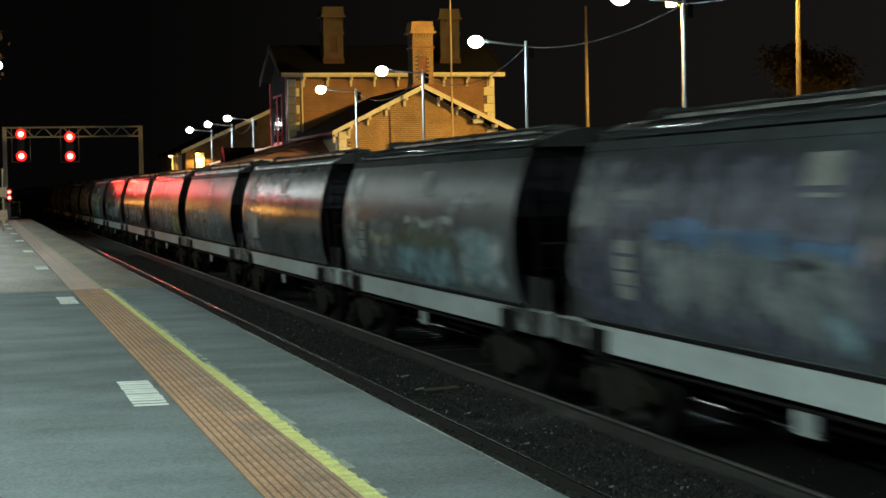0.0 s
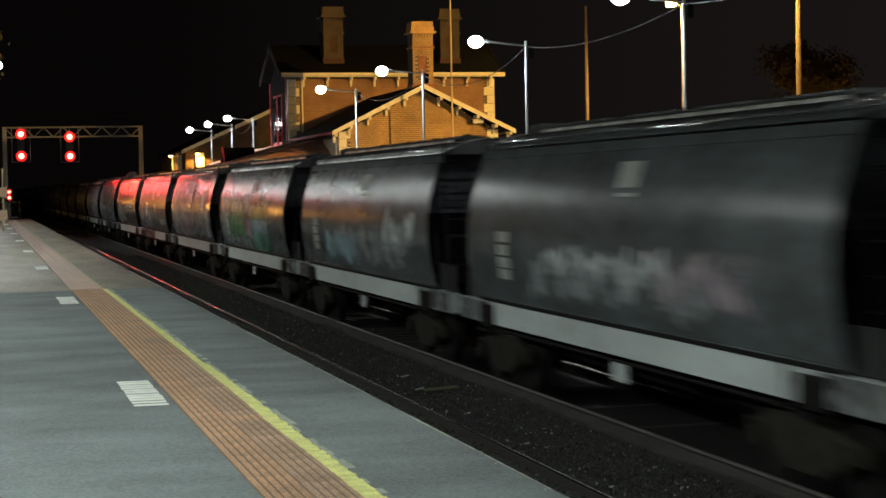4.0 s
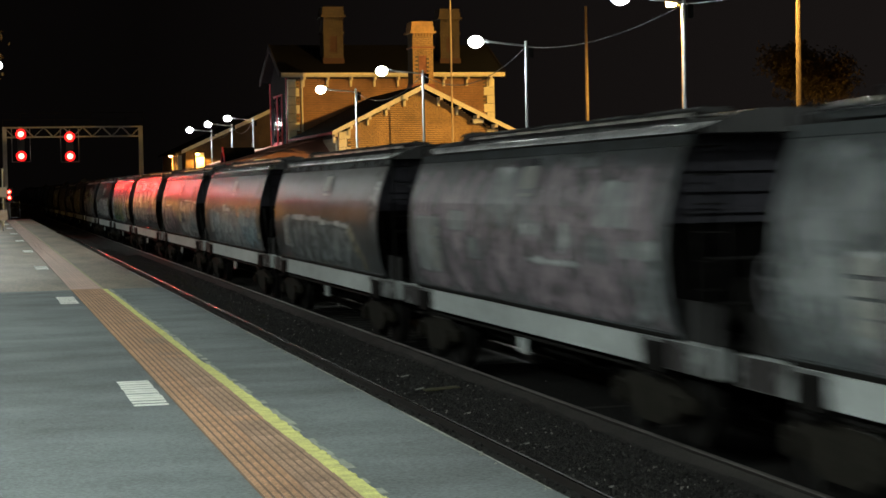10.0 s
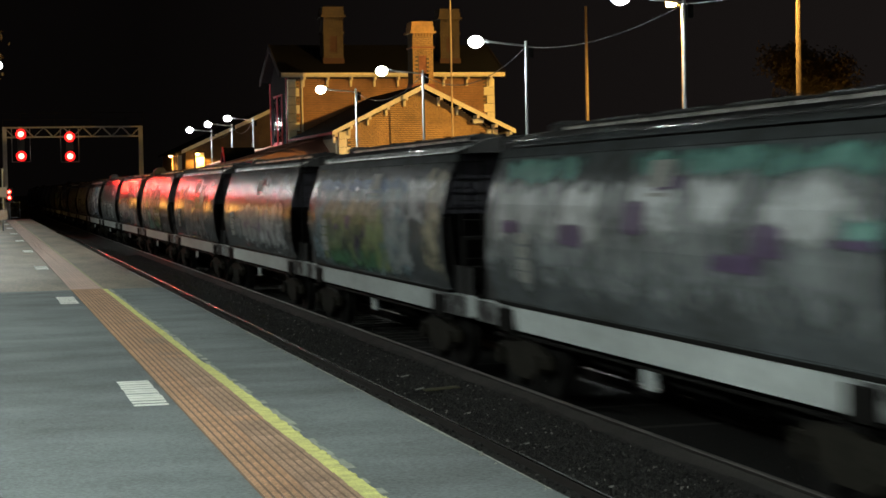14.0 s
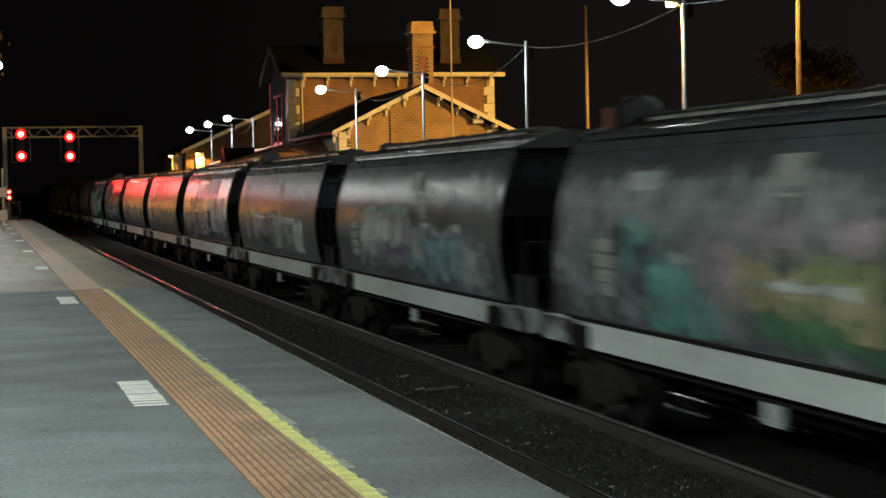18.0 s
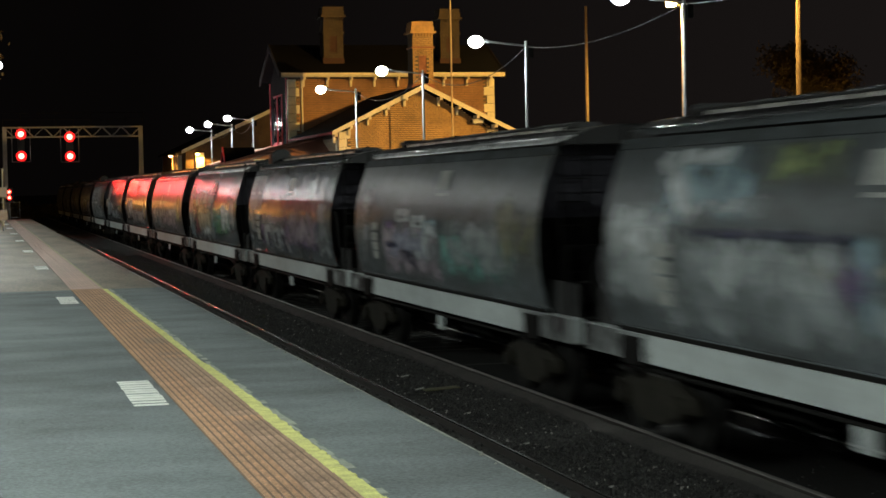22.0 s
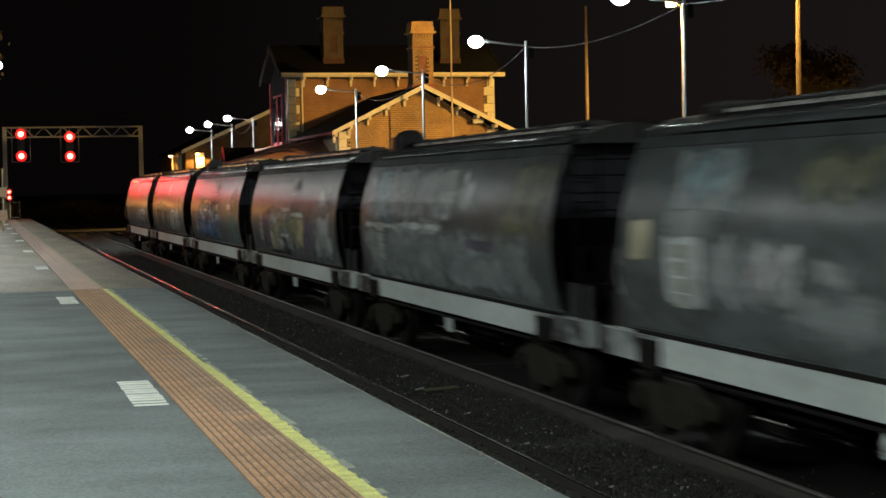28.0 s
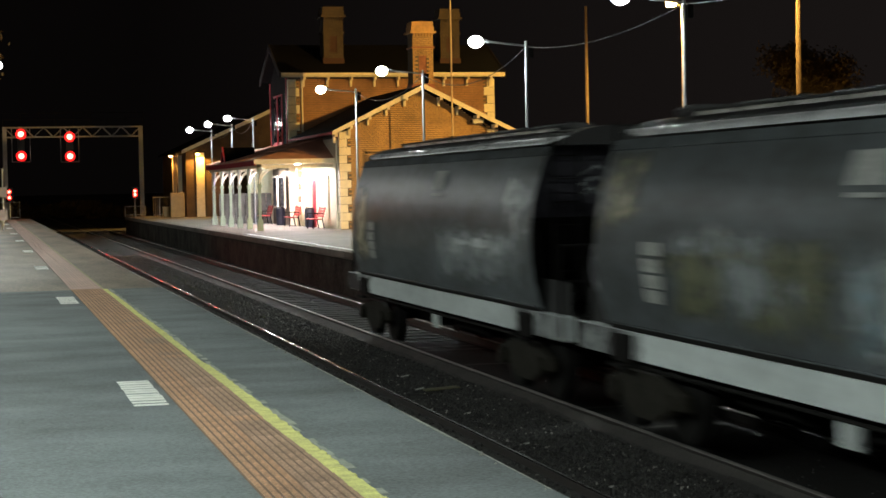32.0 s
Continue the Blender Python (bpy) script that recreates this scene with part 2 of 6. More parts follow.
LEAF = material("dark foliage", (0.12, 0.085, 0.035), 0.7, vary=0.4, scale=2, fine=20)
GRASS = material("dry grass", (0.045, 0.05, 0.018), 0.8, vary=0.3, scale=5, per_island=True)
BARK = material("bark", (0.09, 0.07, 0.05), 0.9, vary=0.3, scale=4, fine=30, bump=0.6)
LAMP_WHITE = glow("white lamp glass", (0.9, 1.0, 0.97), 150)
LAMP_SODIUM = glow("sodium lamp glass", (1.0, 0.55, 0.12), 90)
LAMP_RED = glow("red signal lens", (1.0, 0.22, 0.14), 9)
# glowing ring that draws the halo around a red lens
RED_HALO = glow("red halo ring", (1.0, 0.012, 0.012), 2.2)


# ---- ground, tracks, platforms ----
def strip(x0, x1, y0, y1, z0, z1):
    bm = B()
    box(bm, x0, x1, y0, y1, z0, z1)
    return bm


bm = B()
box(bm, -900, 900, -700, 2400, GROUND - 0.6, GROUND - 0.12)
solid("ground", bm, EARTH, "dark bare earth and grass reaching to the horizon", "ground", kind="structure")

bm = B()
prism(bm, [(3.05, GROUND - 0.2), (3.05, GROUND + 0.125), (5.38, GROUND + 0.125), (5.5, GROUND + 0.10), (5.75, GROUND + 0.085), (6.3, GROUND + 0.02), (6.85, GROUND + 0.10), (7.20, GROUND + 0.145),
           (7.33, GROUND + 0.048), (8.85, GROUND + 0.048), (9.0, GROUND + 0.07), (9.7, GROUND + 0.07), (9.7, GROUND - 0.2)], "y", -160, 700)
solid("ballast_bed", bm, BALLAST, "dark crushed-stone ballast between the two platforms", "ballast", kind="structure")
bm, rng = B(), random.Random(23)
low, high = [], []
for i in range(330):
    y = 6 + i * 0.35
    low.append((6.90 + 0.05 * math.sin(y * 0.9) + rng.uniform(-0.045, 0.045), y, GROUND + 0.085))
    high.append((7.213, y, GROUND + 0.176 + rng.uniform(-0.006, 0.004)))
sheet(bm, [low, [((a[0] + b[0]) / 2, a[1], GROUND + 0.128 + rng.uniform(-0.004, 0.004)) for a, b in zip(low, high)], high])
solid("dust_shoulder", bm, DUST, "smooth grey-brown dust packed along the far track", "dust", kind="stuff")


# black strips laid in for the train's shade; the nearer one hides the sleepers
solid("caked_bed", strip(7.335, 8.845, 4, 33, GROUND - 0.05, GROUND + 0.071), BED_SHADE, "black sheet over the sleepers for the train's shade", "ballast", kind="structure")
solid("oily_bed", strip(7.335, 8.845, 33.004, 125, GROUND - 0.05, GROUND + 0.052), BED_SHADE, "ballast between the rails, blackened for the train's shade", "ballast", kind="structure")
# far head made dull, as the train's shade would quell its glint
FAR_HEAD_DULL = material("dulled far rail head", (0.32, 0.29, 0.27), 0.42, metal=0.8, vary=0.2, scale=1, fine=6, bump=0.0)
DULL_RAIL = material("rail head", (0.46, 0.43, 0.40), 0.5, metal=1.0, vary=0.15, scale=1, fine=6, bump=0.0, rough_vary=0.03)


def railway_track(name, xc, label, sleepers):
    track = thing(name, label, "railway track", "tracks", "structure")
    for side in (-1, 1):
        x = xc + side * GAUGE / 2
        bm = B()
        prism(bm, [(x - 0.07, -0.165), (x + 0.07, -0.165), (x + 0.07, -0.15), (x + 0.012, -0.13), (x + 0.012, -0.04),
                   (x + 0.034, -0.028), (x + 0.0335, -0.0162), (x - 0.0335, -0.0162), (x - 0.034, -0.028), (x - 0.012, -0.04),
                   (x - 0.012, -0.13), (x - 0.07, -0.15)], "y", -160, 700)
        rail = part("rail", bm, RAIL, track, "rusty steel rail")
        bm = B()
        crown = [(0.034 * u, -0.013 * u ** 2.4) for u in np.linspace(0, 1, 10)] + [(0.0342, -0.0161)]
        prism(bm, [(x - u, v) for u, v in reversed(crown)] + [(x + u, v) for u, v in crown[1:]], "y", -160, 700)
        part("rail_head", bm, RAIL_TOP if xc < 6 else DULL_RAIL if side < 0 else FAR_HEAD_DULL, rail, "polished running surface", smooth=True)
    bm = B()
    box(bm, -1.06, 1.06, -0.12, 0.12, -0.12, 0.0)
    for v in bm.verts:
        if v.co.z > -0.01:
            v.co.y *= 0.8
    data = mesh_of("sleeper", bm, SLEEPER)
    for i in range(sleepers):
        ob = new("sleeper", data)
        ob.parent = track
        ob.location = (xc, 8 + i * 0.685, -0.152 + random.uniform(-0.006, 0.004))
    return track


railway_track("track_1", TRACK_A, "steel rails on half-buried sleepers beside the near platform", 60)
railway_track("track_2", TRACK_B, "steel rails on pale concrete sleepers under the train", 200)

# near platform: newer asphalt, older concrete further on
near = thing("platform_1", "grey asphalt railway platform with tactile paving", "platform", kind="structure")
part("asphalt_top", strip(-7, EDGE_A, -30, 33.0, PLAT - 0.25, PLAT), ASPHALT, near)
part("concrete_top", strip(-7, EDGE_A, 33.0, 127.5, PLAT - 0.25, PLAT - 0.003), OLD_CONCRETE, near, "older brownish platform surface")
part("platform_wall", strip(-7, EDGE_A - 0.12, -30, 127.4, GROUND - 0.3, PLAT - 0.25), WALL_STONE, near)
part("ramp", strip(-7, EDGE_A - 0.3, 127.5, 131, GROUND - 0.2, 0.4), OLD_CONCRETE, near)
bm, rng, y = B(), random.Random(17), 6.0
while y < 127:
    d = rng.uniform(0.15, 0.9)
    w = rng.uniform(0.006, 0.022)
    box(bm, EDGE_A - 0.004 - w, EDGE_A - 0.003 - 0.004 * rng.random(), y, y + d, PLAT - 0.003, PLAT + 0.003)
    y += d + (rng.uniform(0.02, 0.35) if rng.random() < 0.5 else 0.0)
tagged(part("edge_line", bm, FADED_PAINT, near, "thin worn pale edge line"), kind="stuff")
bm = B()
for _ in range(46):
    y, r = 8 + 22 * rng.random() ** 1.5, rng.uniform(0.006, 0.022)
    vs = ball(bm, (EDGE_A - 0.02 + rng.uniform(-0.05, 0.012), y, PLAT + r * 0.2), r, 0.8, 1.3, 0.5, 6, 4)
    for v in vs:
        v.co += Vector((rng.gauss(0, 1), rng.gauss(0, 1), rng.gauss(0, 1))) * r * 0.16
tagged(part("edge_crumbs", bm, FADED_PAINT, near, "crumbled bits along the platform edge"), kind="stuff")

far = thing("platform_2", "grey railway platform with a dark stone wall and pale edge", "platform", kind="structure")
part("platform_top", strip(EDGE_B + 0.05, 40, -30, 126.6, PLAT - 0.2, PLAT - 0.004), WORN_TOP, far)
part("platform_wall", strip(EDGE_B + 0.12, 40, -30, 126.5, GROUND - 0.3, PLAT - 0.2), WALL_STONE, far, "dark stained stone wall")
for i in range(78):
    bm = strip(EDGE_B, EDGE_B + 0.40, -30 + i * 2 + 0.01, -30 + i * 2 + 1.99, PLAT - 0.16, PLAT + 0.004)
    part("coping_stone", bm, COPING, far)

part("edge_line", strip(EDGE_B + 0.46, EDGE_B + 0.58, -30, 70, PLAT - 0.004, PLAT + 0.003), WHITE_PAINT, far, "white line along the platform edge")
# level crossing beyond the platforms
solid("road", strip(-60, 90, 131.5, 140.5, GROUND - 0.2, -0.012), ROAD, "asphalt level crossing lit orange", "road", kind="structure")

# painted marks on the near platform
for i in range(9):
    y = 15.85 + 14.1 * i if i < 2 else 43.3 + 12.6 * (i - 2)
    bm = B()
    rng = random.Random(30 + i)
    for k in range(11):
        y0 = y - 1.02 + k * 0.186
        box(bm, 1.165 + rng.uniform(-0.004, 0.004), 1.455 + rng.uniform(-0.005, 0.005), y0, y0 + rng.uniform(0.10, 0.145), PLAT - 0.002, PLAT + 0.004)
    solid("platform_marking", bm, WHITE_PAINT, "worn white rectangle painted on the platform", "marking", "white platform marks")
yl = B()
rng = random.Random(4)
for i in range(-20, 412):
    y = i * 0.08
    w = 0.010 * rng.random()
    near_side = max(0.0, min(1.0, (18 - y) / 5))     # nearer the camera the paint covers a row of studs
    box(yl, 2.080 - 0.028 * near_side - w + 0.006 * math.sin(y * 1.3), 2.156 + 0.020 * rng.random() ** 2 + 0.006 * math.sin(y * 0.9), y,
        y + (0.08 if rng.random() < 0.95 else 0.066), PLAT - 0.002, PLAT + (0.016 if near_side else 0.005) + rng.uniform(0, 0.001))
gh = B()
for i in range(-20, 165):
    if rng.random() < 0.8:
        box(gh, 2.165 + 0.02 * rng.random(), 2.20 + 0.045 * rng.random(), i * 0.2, i * 0.2 + 0.2, PLAT - 0.002, PLAT + 0.003)
tagged(solid("faded_line", gh, FADED_PAINT, "ghost of an older pale line beside the yellow one", "safety line"), kind="stuff")
solid("yellow_line", yl, YELLOW_PAINT, "worn yellow safety line along the tactile paving", "safety line", kind="structure")


# ---- the train ----
PROFILE = [(-1.09, 1.19), (-1.15, 1.36), (-1.205, 1.60), (-1.238, 1.85), (-1.25, 2.10), (-1.24, 2.32), (-1.205, 2.57),
           (-1.135, 2.84), (-1.06, 3.07), (-1.01, 3.20)]
BODY = 5.75     # half length of the hopper body


def side_x(z):
    """How far the hopper's side stands from the wagon's middle at a height."""
    for (xa, za), (xb, zb) in zip(PROFILE, PROFILE[1:]):
        if za <= z <= zb:
            return xa + (xb - xa) * (z - za) / (zb - za)
    return PROFILE[0][0] if z < PROFILE[0][1] else PROFILE[-1][0]


def shade_of(name, rgb, rough=0.40, most=0.94, least=0.5):
    """Spray paint, patchy and ragged where the coat is thin."""
    m = material(name, rgb, rough, rough_vary=0.08, vary=0.35, scale=2.2, fine=11, bump=0.03)
    n, link = m.node_tree.nodes, m.node_tree.links.new
    tc, info, shift = n.new("ShaderNodeTexCoord"), n.new("ShaderNodeObjectInfo"), n.new("ShaderNodeVectorMath")
    far_off = n.new("ShaderNodeMath")
    far_off.operation, far_off.inputs[1].default_value = "MULTIPLY", 40.0
    link(info.outputs["Random"], far_off.inputs[0])
    link(tc.outputs["Object"], shift.inputs[0]), link(far_off.outputs[0], shift.inputs[1])
    ragged, thin = n.new("ShaderNodeTexNoise"), n.new("ShaderNodeTexNoise")
    for tex, sc in ((ragged, 2.6), (thin, 1.3)):
        tex.inputs["Scale"].default_value, tex.inputs["Detail"].default_value, tex.inputs["Roughness"].default_value = sc, 5.0, 0.62
        link(shift.outputs[0], tex.inputs["Vector"])
    coat = n.new("ShaderNodeAttribute")
    coat.attribute_name = "coat"
    a = n.new("ShaderNodeMath")
    a.operation, a.inputs[1].default_value, a.inputs[2].default_value = "MULTIPLY_ADD", 2.0, -1.25
    link(ragged.outputs["Fac"], a.inputs[0])
    b = n.new("ShaderNodeMath")
    b.operation = "ADD"
    link(a.outputs[0], b.inputs[0]), link(coat.outputs["Fac"], b.inputs[1])
    edge, depth = n.new("ShaderNodeMapRange"), n.new("ShaderNodeMapRange")
    edge.inputs["From Min"].default_value, edge.inputs["From Max"].default_value = 0.0, 0.45
    depth.inputs["From Min"].default_value, depth.inputs["From Max"].default_value = 0.36, 0.60
    depth.inputs["To Min"].default_value, depth.inputs["To Max"].default_value = least, most
    link(b.outputs[0], edge.inputs["Value"]), link(thin.outputs["Fac"], depth.inputs["Value"])
    c = n.new("ShaderNodeMath")
    c.operation = "MULTIPLY"
    link(edge.outputs["Result"], c.inputs[0]), link(depth.outputs["Result"], c.inputs[1])
    link(c.outputs[0], n["Principled BSDF"].inputs["Alpha"])
    return m


GRIME = shade_of("sill grime", (0.035, 0.03, 0.03), 0.7, 0.95, 0.45)


def coat(bm, thick):
    """How thick the paint lies at each point."""
    layer = bm.verts.layers.float.new("coat")
    for v in bm.verts:
        v[layer] = thick(v)


def hopper_wagon():
    w = thing("hopper_wagon", "grey steel grain hopper wagon with curved sides", "train wagon", "wagons of the train")
    for s in (1, -1):
        bm = B()
        sheet(bm, [[(s * x, y, z) for x, z in PROFILE] for y in (-BODY, -4, -2, 0, 2, 4, BODY)])
        bmesh.ops.recalc_face_normals(bm, faces=bm.faces)
        part("body_side", bm, WAGON_GREY, w, "curved grey side sheet, scuffed and painted over", smooth=True)
        bm = B()
        prism(bm, [(s * 1.005, 3.195), (s * 1.022, 3.21), (s * 0.975, 3.322), (s * 0.90, 3.327), (s * 0.90, 3.195)], "y", -BODY - 0.02, BODY + 0.02)
        part("eave_beam", bm, WAGON_GREY, w)
        bm = B()
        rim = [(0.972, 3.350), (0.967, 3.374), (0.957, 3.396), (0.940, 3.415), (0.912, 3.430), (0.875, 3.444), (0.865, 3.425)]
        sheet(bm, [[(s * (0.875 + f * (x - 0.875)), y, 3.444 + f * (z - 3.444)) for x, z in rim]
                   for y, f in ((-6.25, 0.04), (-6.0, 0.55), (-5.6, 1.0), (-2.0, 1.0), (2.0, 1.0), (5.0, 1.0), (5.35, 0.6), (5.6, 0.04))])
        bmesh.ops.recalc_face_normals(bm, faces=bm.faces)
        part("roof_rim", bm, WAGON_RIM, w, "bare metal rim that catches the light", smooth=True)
        bm = B()
        prism(bm, [(s * 1.14, 0.865), (s * 1.14, 1.172), (s * 0.98, 1.172), (s * 0.98, 0.865)], "y", -6.72, 6.72)
        part("sill", bm, SILL_PAINT, w, "pale grey sill beam, grubby near its ends")
        for e in (-1, 1):
            bm = B()
            sheet(bm, [[(s * 1.144, e * y, z) for z in np.linspace(0.868, 1.170, 3)] for y in (4.55, 5.2, 5.9, 6.5, 6.71)])
            coat(bm, lambda v: 0.32 + 0.42 * min(1.0, (abs(v.co.y) - 4.5) / 1.0))
            part("sill_grime", bm, GRIME, w, "dark grime near the end of the sill", fix=False)
        # black strip drawn in for the shadow gap above the sill
        part("body_foot", strip(s * 1.128, s * 1.0, -BODY + 0.1, BODY - 0.1, 1.175, 1.226), DARK_STEEL, w, "black strip for the shaded gap above the sill")
        part("body_flange", strip(s * 1.14, s * 1.04, -BODY + 0.1, BODY - 0.1, 1.229, 1.246), WAGON_GREY, w, "thin lip along the foot of the side")
        bm = B()
        rod(bm, (s * 1.12, -4.6, 0.80), (s * 1.12, 4.6, 0.80), 0.022)
        for y in (-4.5, -1.6, 1.6, 4.5):
            box(bm, s * 1.11, s * 1.05, y - 0.03, y + 0.03, 0.78, 0.88)
        part("air_pipe", bm, DARK_STEEL, w)
        bm = B()
        box(bm, s * 1.165, s * 1.12, -0.44, -0.14, 0.58, 0.785)
        part("lever_plate", bm, SILL_PAINT, w, "pale square plate under the sill")
        for y in (-5.15, 5.15):
            bm = B()
            box(bm, s * 1.175, s * 1.13, y - 0.30, y + 0.30, 0.82, 1.13)
            soften(bm, 0.01)
            box(bm, s * 1.24, s * 1.15, y - 0.22, y + 0.22, 0.76, 0.80)
            part("side_step", bm, DARK_STEEL, w, "dark steel step bracket")
    bm = B()
    outline = [(-0.90, 3.328), (-0.90, 3.412), (-0.80, 3.462), (-0.60, 3.535), (-0.32, 3.575), (0.32, 3.575), (0.60, 3.535), (0.80, 3.462), (0.90, 3.412), (0.90, 3.328)]
    prism(bm, outline, "y", -BODY - 0.42, BODY)
    part("roof", bm, WAGON_ROOF, w, "dark dusty curved roof", smooth=True)
    bm = B()
    for s in (-1, 1):
        box(bm, s * 0.24, s * 0.50, -4.7, 4.7, 3.60, 3.625)
        for y in np.linspace(-4.6, 4.6, 9):
            box(bm, s * 0.26, s * 0.48, y - 0.03, y + 0.03, 3.50, 3.601)
    part("roof_walkway", bm, WAGON_ROOF, w, "slatted steel roof walkway")
    for s in (-1, 1):
        for i in range(8):
            y = -4.6 + i * 1.15
            part("hatch_coaming", strip(s * 0.45, s * 0.47, y + 0.06, y + 1.09, 3.525, 3.598), COAMING, w, "bare metal hatch coaming under the walkway")
    bm = B()
    prism(bm, [(-0.5, 3.52), (-0.5, 3.64), (-0.4, 3.69), (0.4, 3.69), (0.5, 3.64), (0.5, 3.52)], "y", 4.78, 5.06)
    part("roof_end_box", bm, WAGON_ROOF, w, "dark raised box at the roof end")
    for y in (-3.3, -1.1, 1.1, 3.3):
        bm = B()
        prism(bm, [(-0.28, 3.56), (-0.28, 3.63), (-0.16, 3.68), (0.16, 3.68), (0.28, 3.63), (0.28, 3.56)], "y", y - 0.75, y + 0.75)
        hatch = part("roof_hatch", bm, WAGON_ROOF, w, "long loading hatch cover")
        part("hatch_clamp", strip(-0.05, 0.05, y - 0.5, y - 0.42, 3.68, 3.71), DARK_STEEL, hatch)
    for e in (1, -1):
        # end sheet: upright above, sloping inwards below
        bm = B()
        full = [(x, z) for x, z in PROFILE if z > 2.4] + [(-0.99, 3.327), (0.99, 3.327)] + [(-x, z) for x, z in reversed(PROFILE) if z > 2.4]
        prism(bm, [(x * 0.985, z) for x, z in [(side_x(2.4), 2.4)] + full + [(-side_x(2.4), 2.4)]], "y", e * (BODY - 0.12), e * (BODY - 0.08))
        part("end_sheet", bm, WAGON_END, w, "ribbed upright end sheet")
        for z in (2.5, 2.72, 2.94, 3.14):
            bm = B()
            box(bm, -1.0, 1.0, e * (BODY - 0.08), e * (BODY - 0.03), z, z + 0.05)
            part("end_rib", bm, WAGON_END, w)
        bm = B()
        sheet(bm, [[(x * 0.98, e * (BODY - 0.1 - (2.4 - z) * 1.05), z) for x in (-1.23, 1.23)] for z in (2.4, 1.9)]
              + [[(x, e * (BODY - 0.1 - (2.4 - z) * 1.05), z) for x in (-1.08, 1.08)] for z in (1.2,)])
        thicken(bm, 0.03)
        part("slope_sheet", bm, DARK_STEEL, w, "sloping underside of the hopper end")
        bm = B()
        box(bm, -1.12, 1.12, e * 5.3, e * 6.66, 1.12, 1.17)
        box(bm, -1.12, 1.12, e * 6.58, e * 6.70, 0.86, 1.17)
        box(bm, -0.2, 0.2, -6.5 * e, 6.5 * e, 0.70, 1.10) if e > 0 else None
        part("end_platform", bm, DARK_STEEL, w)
        bm = B()
        for x in (-1.08, 1.08):
            rod(bm, (x, e * 6.45, 1.15), (x, e * 6.45, 2.05), 0.022)
        rod(bm, (-1.08, e * 6.45, 2.05), (1.08, e * 6.45, 2.05), 0.022)
        rod(bm, (-1.08, e * 6.45, 1.6), (1.08, e * 6.45, 1.6), 0.016)
        part("end_handrail", bm, DARK_STEEL, w)
        bm = B()
        for x in (-0.95, -0.6):
            rod(bm, (x, e * (BODY + 0.06), 1.17), (x, e * (BODY + 0.06), 3.55), 0.02)
        for z in np.arange(1.4, 3.5, 0.3):
            rod(bm, (-0.95, e * (BODY + 0.06), z), (-0.6, e * (BODY + 0.06), z), 0.009)
        part("end_ladder", bm, DARK_STEEL, w)
        for s in (-1, 1):
            bm = B()
            rod(bm, (s * 0.98, e * 5.5, 1.17), (s * 1.14, e * (BODY - 0.15), 2.35), 0.05)
            part("corner_strut", bm, DARK_STEEL, w)
        for s in (-1, 1):
            bm = B()
            prism(bm, [(e * 5.05, 1.19), (e * 6.66, 1.19), (e * 6.66, 1.56), (e * 6.55, 1.60), (e * 5.45, 1.60)], "x", s * 1.03, s * 1.00)
            part("end_panel", bm, END_PANEL, w, "grey plate over the sill end, darkened for shade")
        bm = B()
        rod(bm, (0, e * 6.6, 0.86), (0, e * 7.02, 0.86), 0.10)
        box(bm, -0.13, 0.13, e * 6.9, e * 7.08, 0.74, 0.98)
        part("coupler", bm, DARK_STEEL, w)
        # bogie
        bog = thing("bogie", "", "")
        bog.parent = w
        bog.location = (0, e * 4.75, 0)
        bm = B()
        box(bm, -0.85, 0.85, -0.16, 0.16, 0.42, 0.70)
        for s in (-1, 1):
            prism(bm, [(-1.15, 0.42), (-1.15, 0.58), (-0.5, 0.72), (0.5, 0.72), (1.15, 0.58), (1.15, 0.42), (0.75, 0.40), (0.35, 0.22), (-0.35, 0.22), (-0.75, 0.40)],
                  "x", s * 0.96, s * 1.06)
            for y in (-0.85, 0.85):
                rod(bm, (s * 0.95, y, 0.46), (s * 1.14, y, 0.46), 0.12, seg=10)
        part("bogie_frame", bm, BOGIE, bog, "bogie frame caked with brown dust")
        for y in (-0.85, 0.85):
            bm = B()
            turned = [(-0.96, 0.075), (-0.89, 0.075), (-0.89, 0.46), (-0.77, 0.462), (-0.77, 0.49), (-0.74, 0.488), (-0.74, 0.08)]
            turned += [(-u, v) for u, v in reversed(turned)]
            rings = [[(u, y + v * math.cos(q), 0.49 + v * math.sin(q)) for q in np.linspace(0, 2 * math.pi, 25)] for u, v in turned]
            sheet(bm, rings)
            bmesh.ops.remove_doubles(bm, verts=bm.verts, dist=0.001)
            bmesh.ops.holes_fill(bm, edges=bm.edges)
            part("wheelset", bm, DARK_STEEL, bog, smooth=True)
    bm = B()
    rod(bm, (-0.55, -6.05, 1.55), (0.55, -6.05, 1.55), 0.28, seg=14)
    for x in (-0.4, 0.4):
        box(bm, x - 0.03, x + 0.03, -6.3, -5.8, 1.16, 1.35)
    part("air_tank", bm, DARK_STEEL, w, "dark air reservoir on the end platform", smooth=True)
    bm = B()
    # added plate on the far side: keeps lamp light from passing under the wagon
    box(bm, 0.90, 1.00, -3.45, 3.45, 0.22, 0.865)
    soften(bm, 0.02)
    part("brake_rigging", bm, DARK_STEEL, w, "added black plate that blocks light under the wagon")
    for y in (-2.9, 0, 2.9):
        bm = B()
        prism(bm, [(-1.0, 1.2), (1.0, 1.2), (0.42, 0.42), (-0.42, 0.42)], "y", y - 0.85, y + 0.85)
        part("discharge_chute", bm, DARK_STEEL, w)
    bm = B()
    tube(bm, [(-1.07, 6.05 + 0.30 * math.cos(a), 1.86 + 0.30 * math.sin(a)) for a in np.linspace(0, 2 * math.pi, 17)], 0.022)
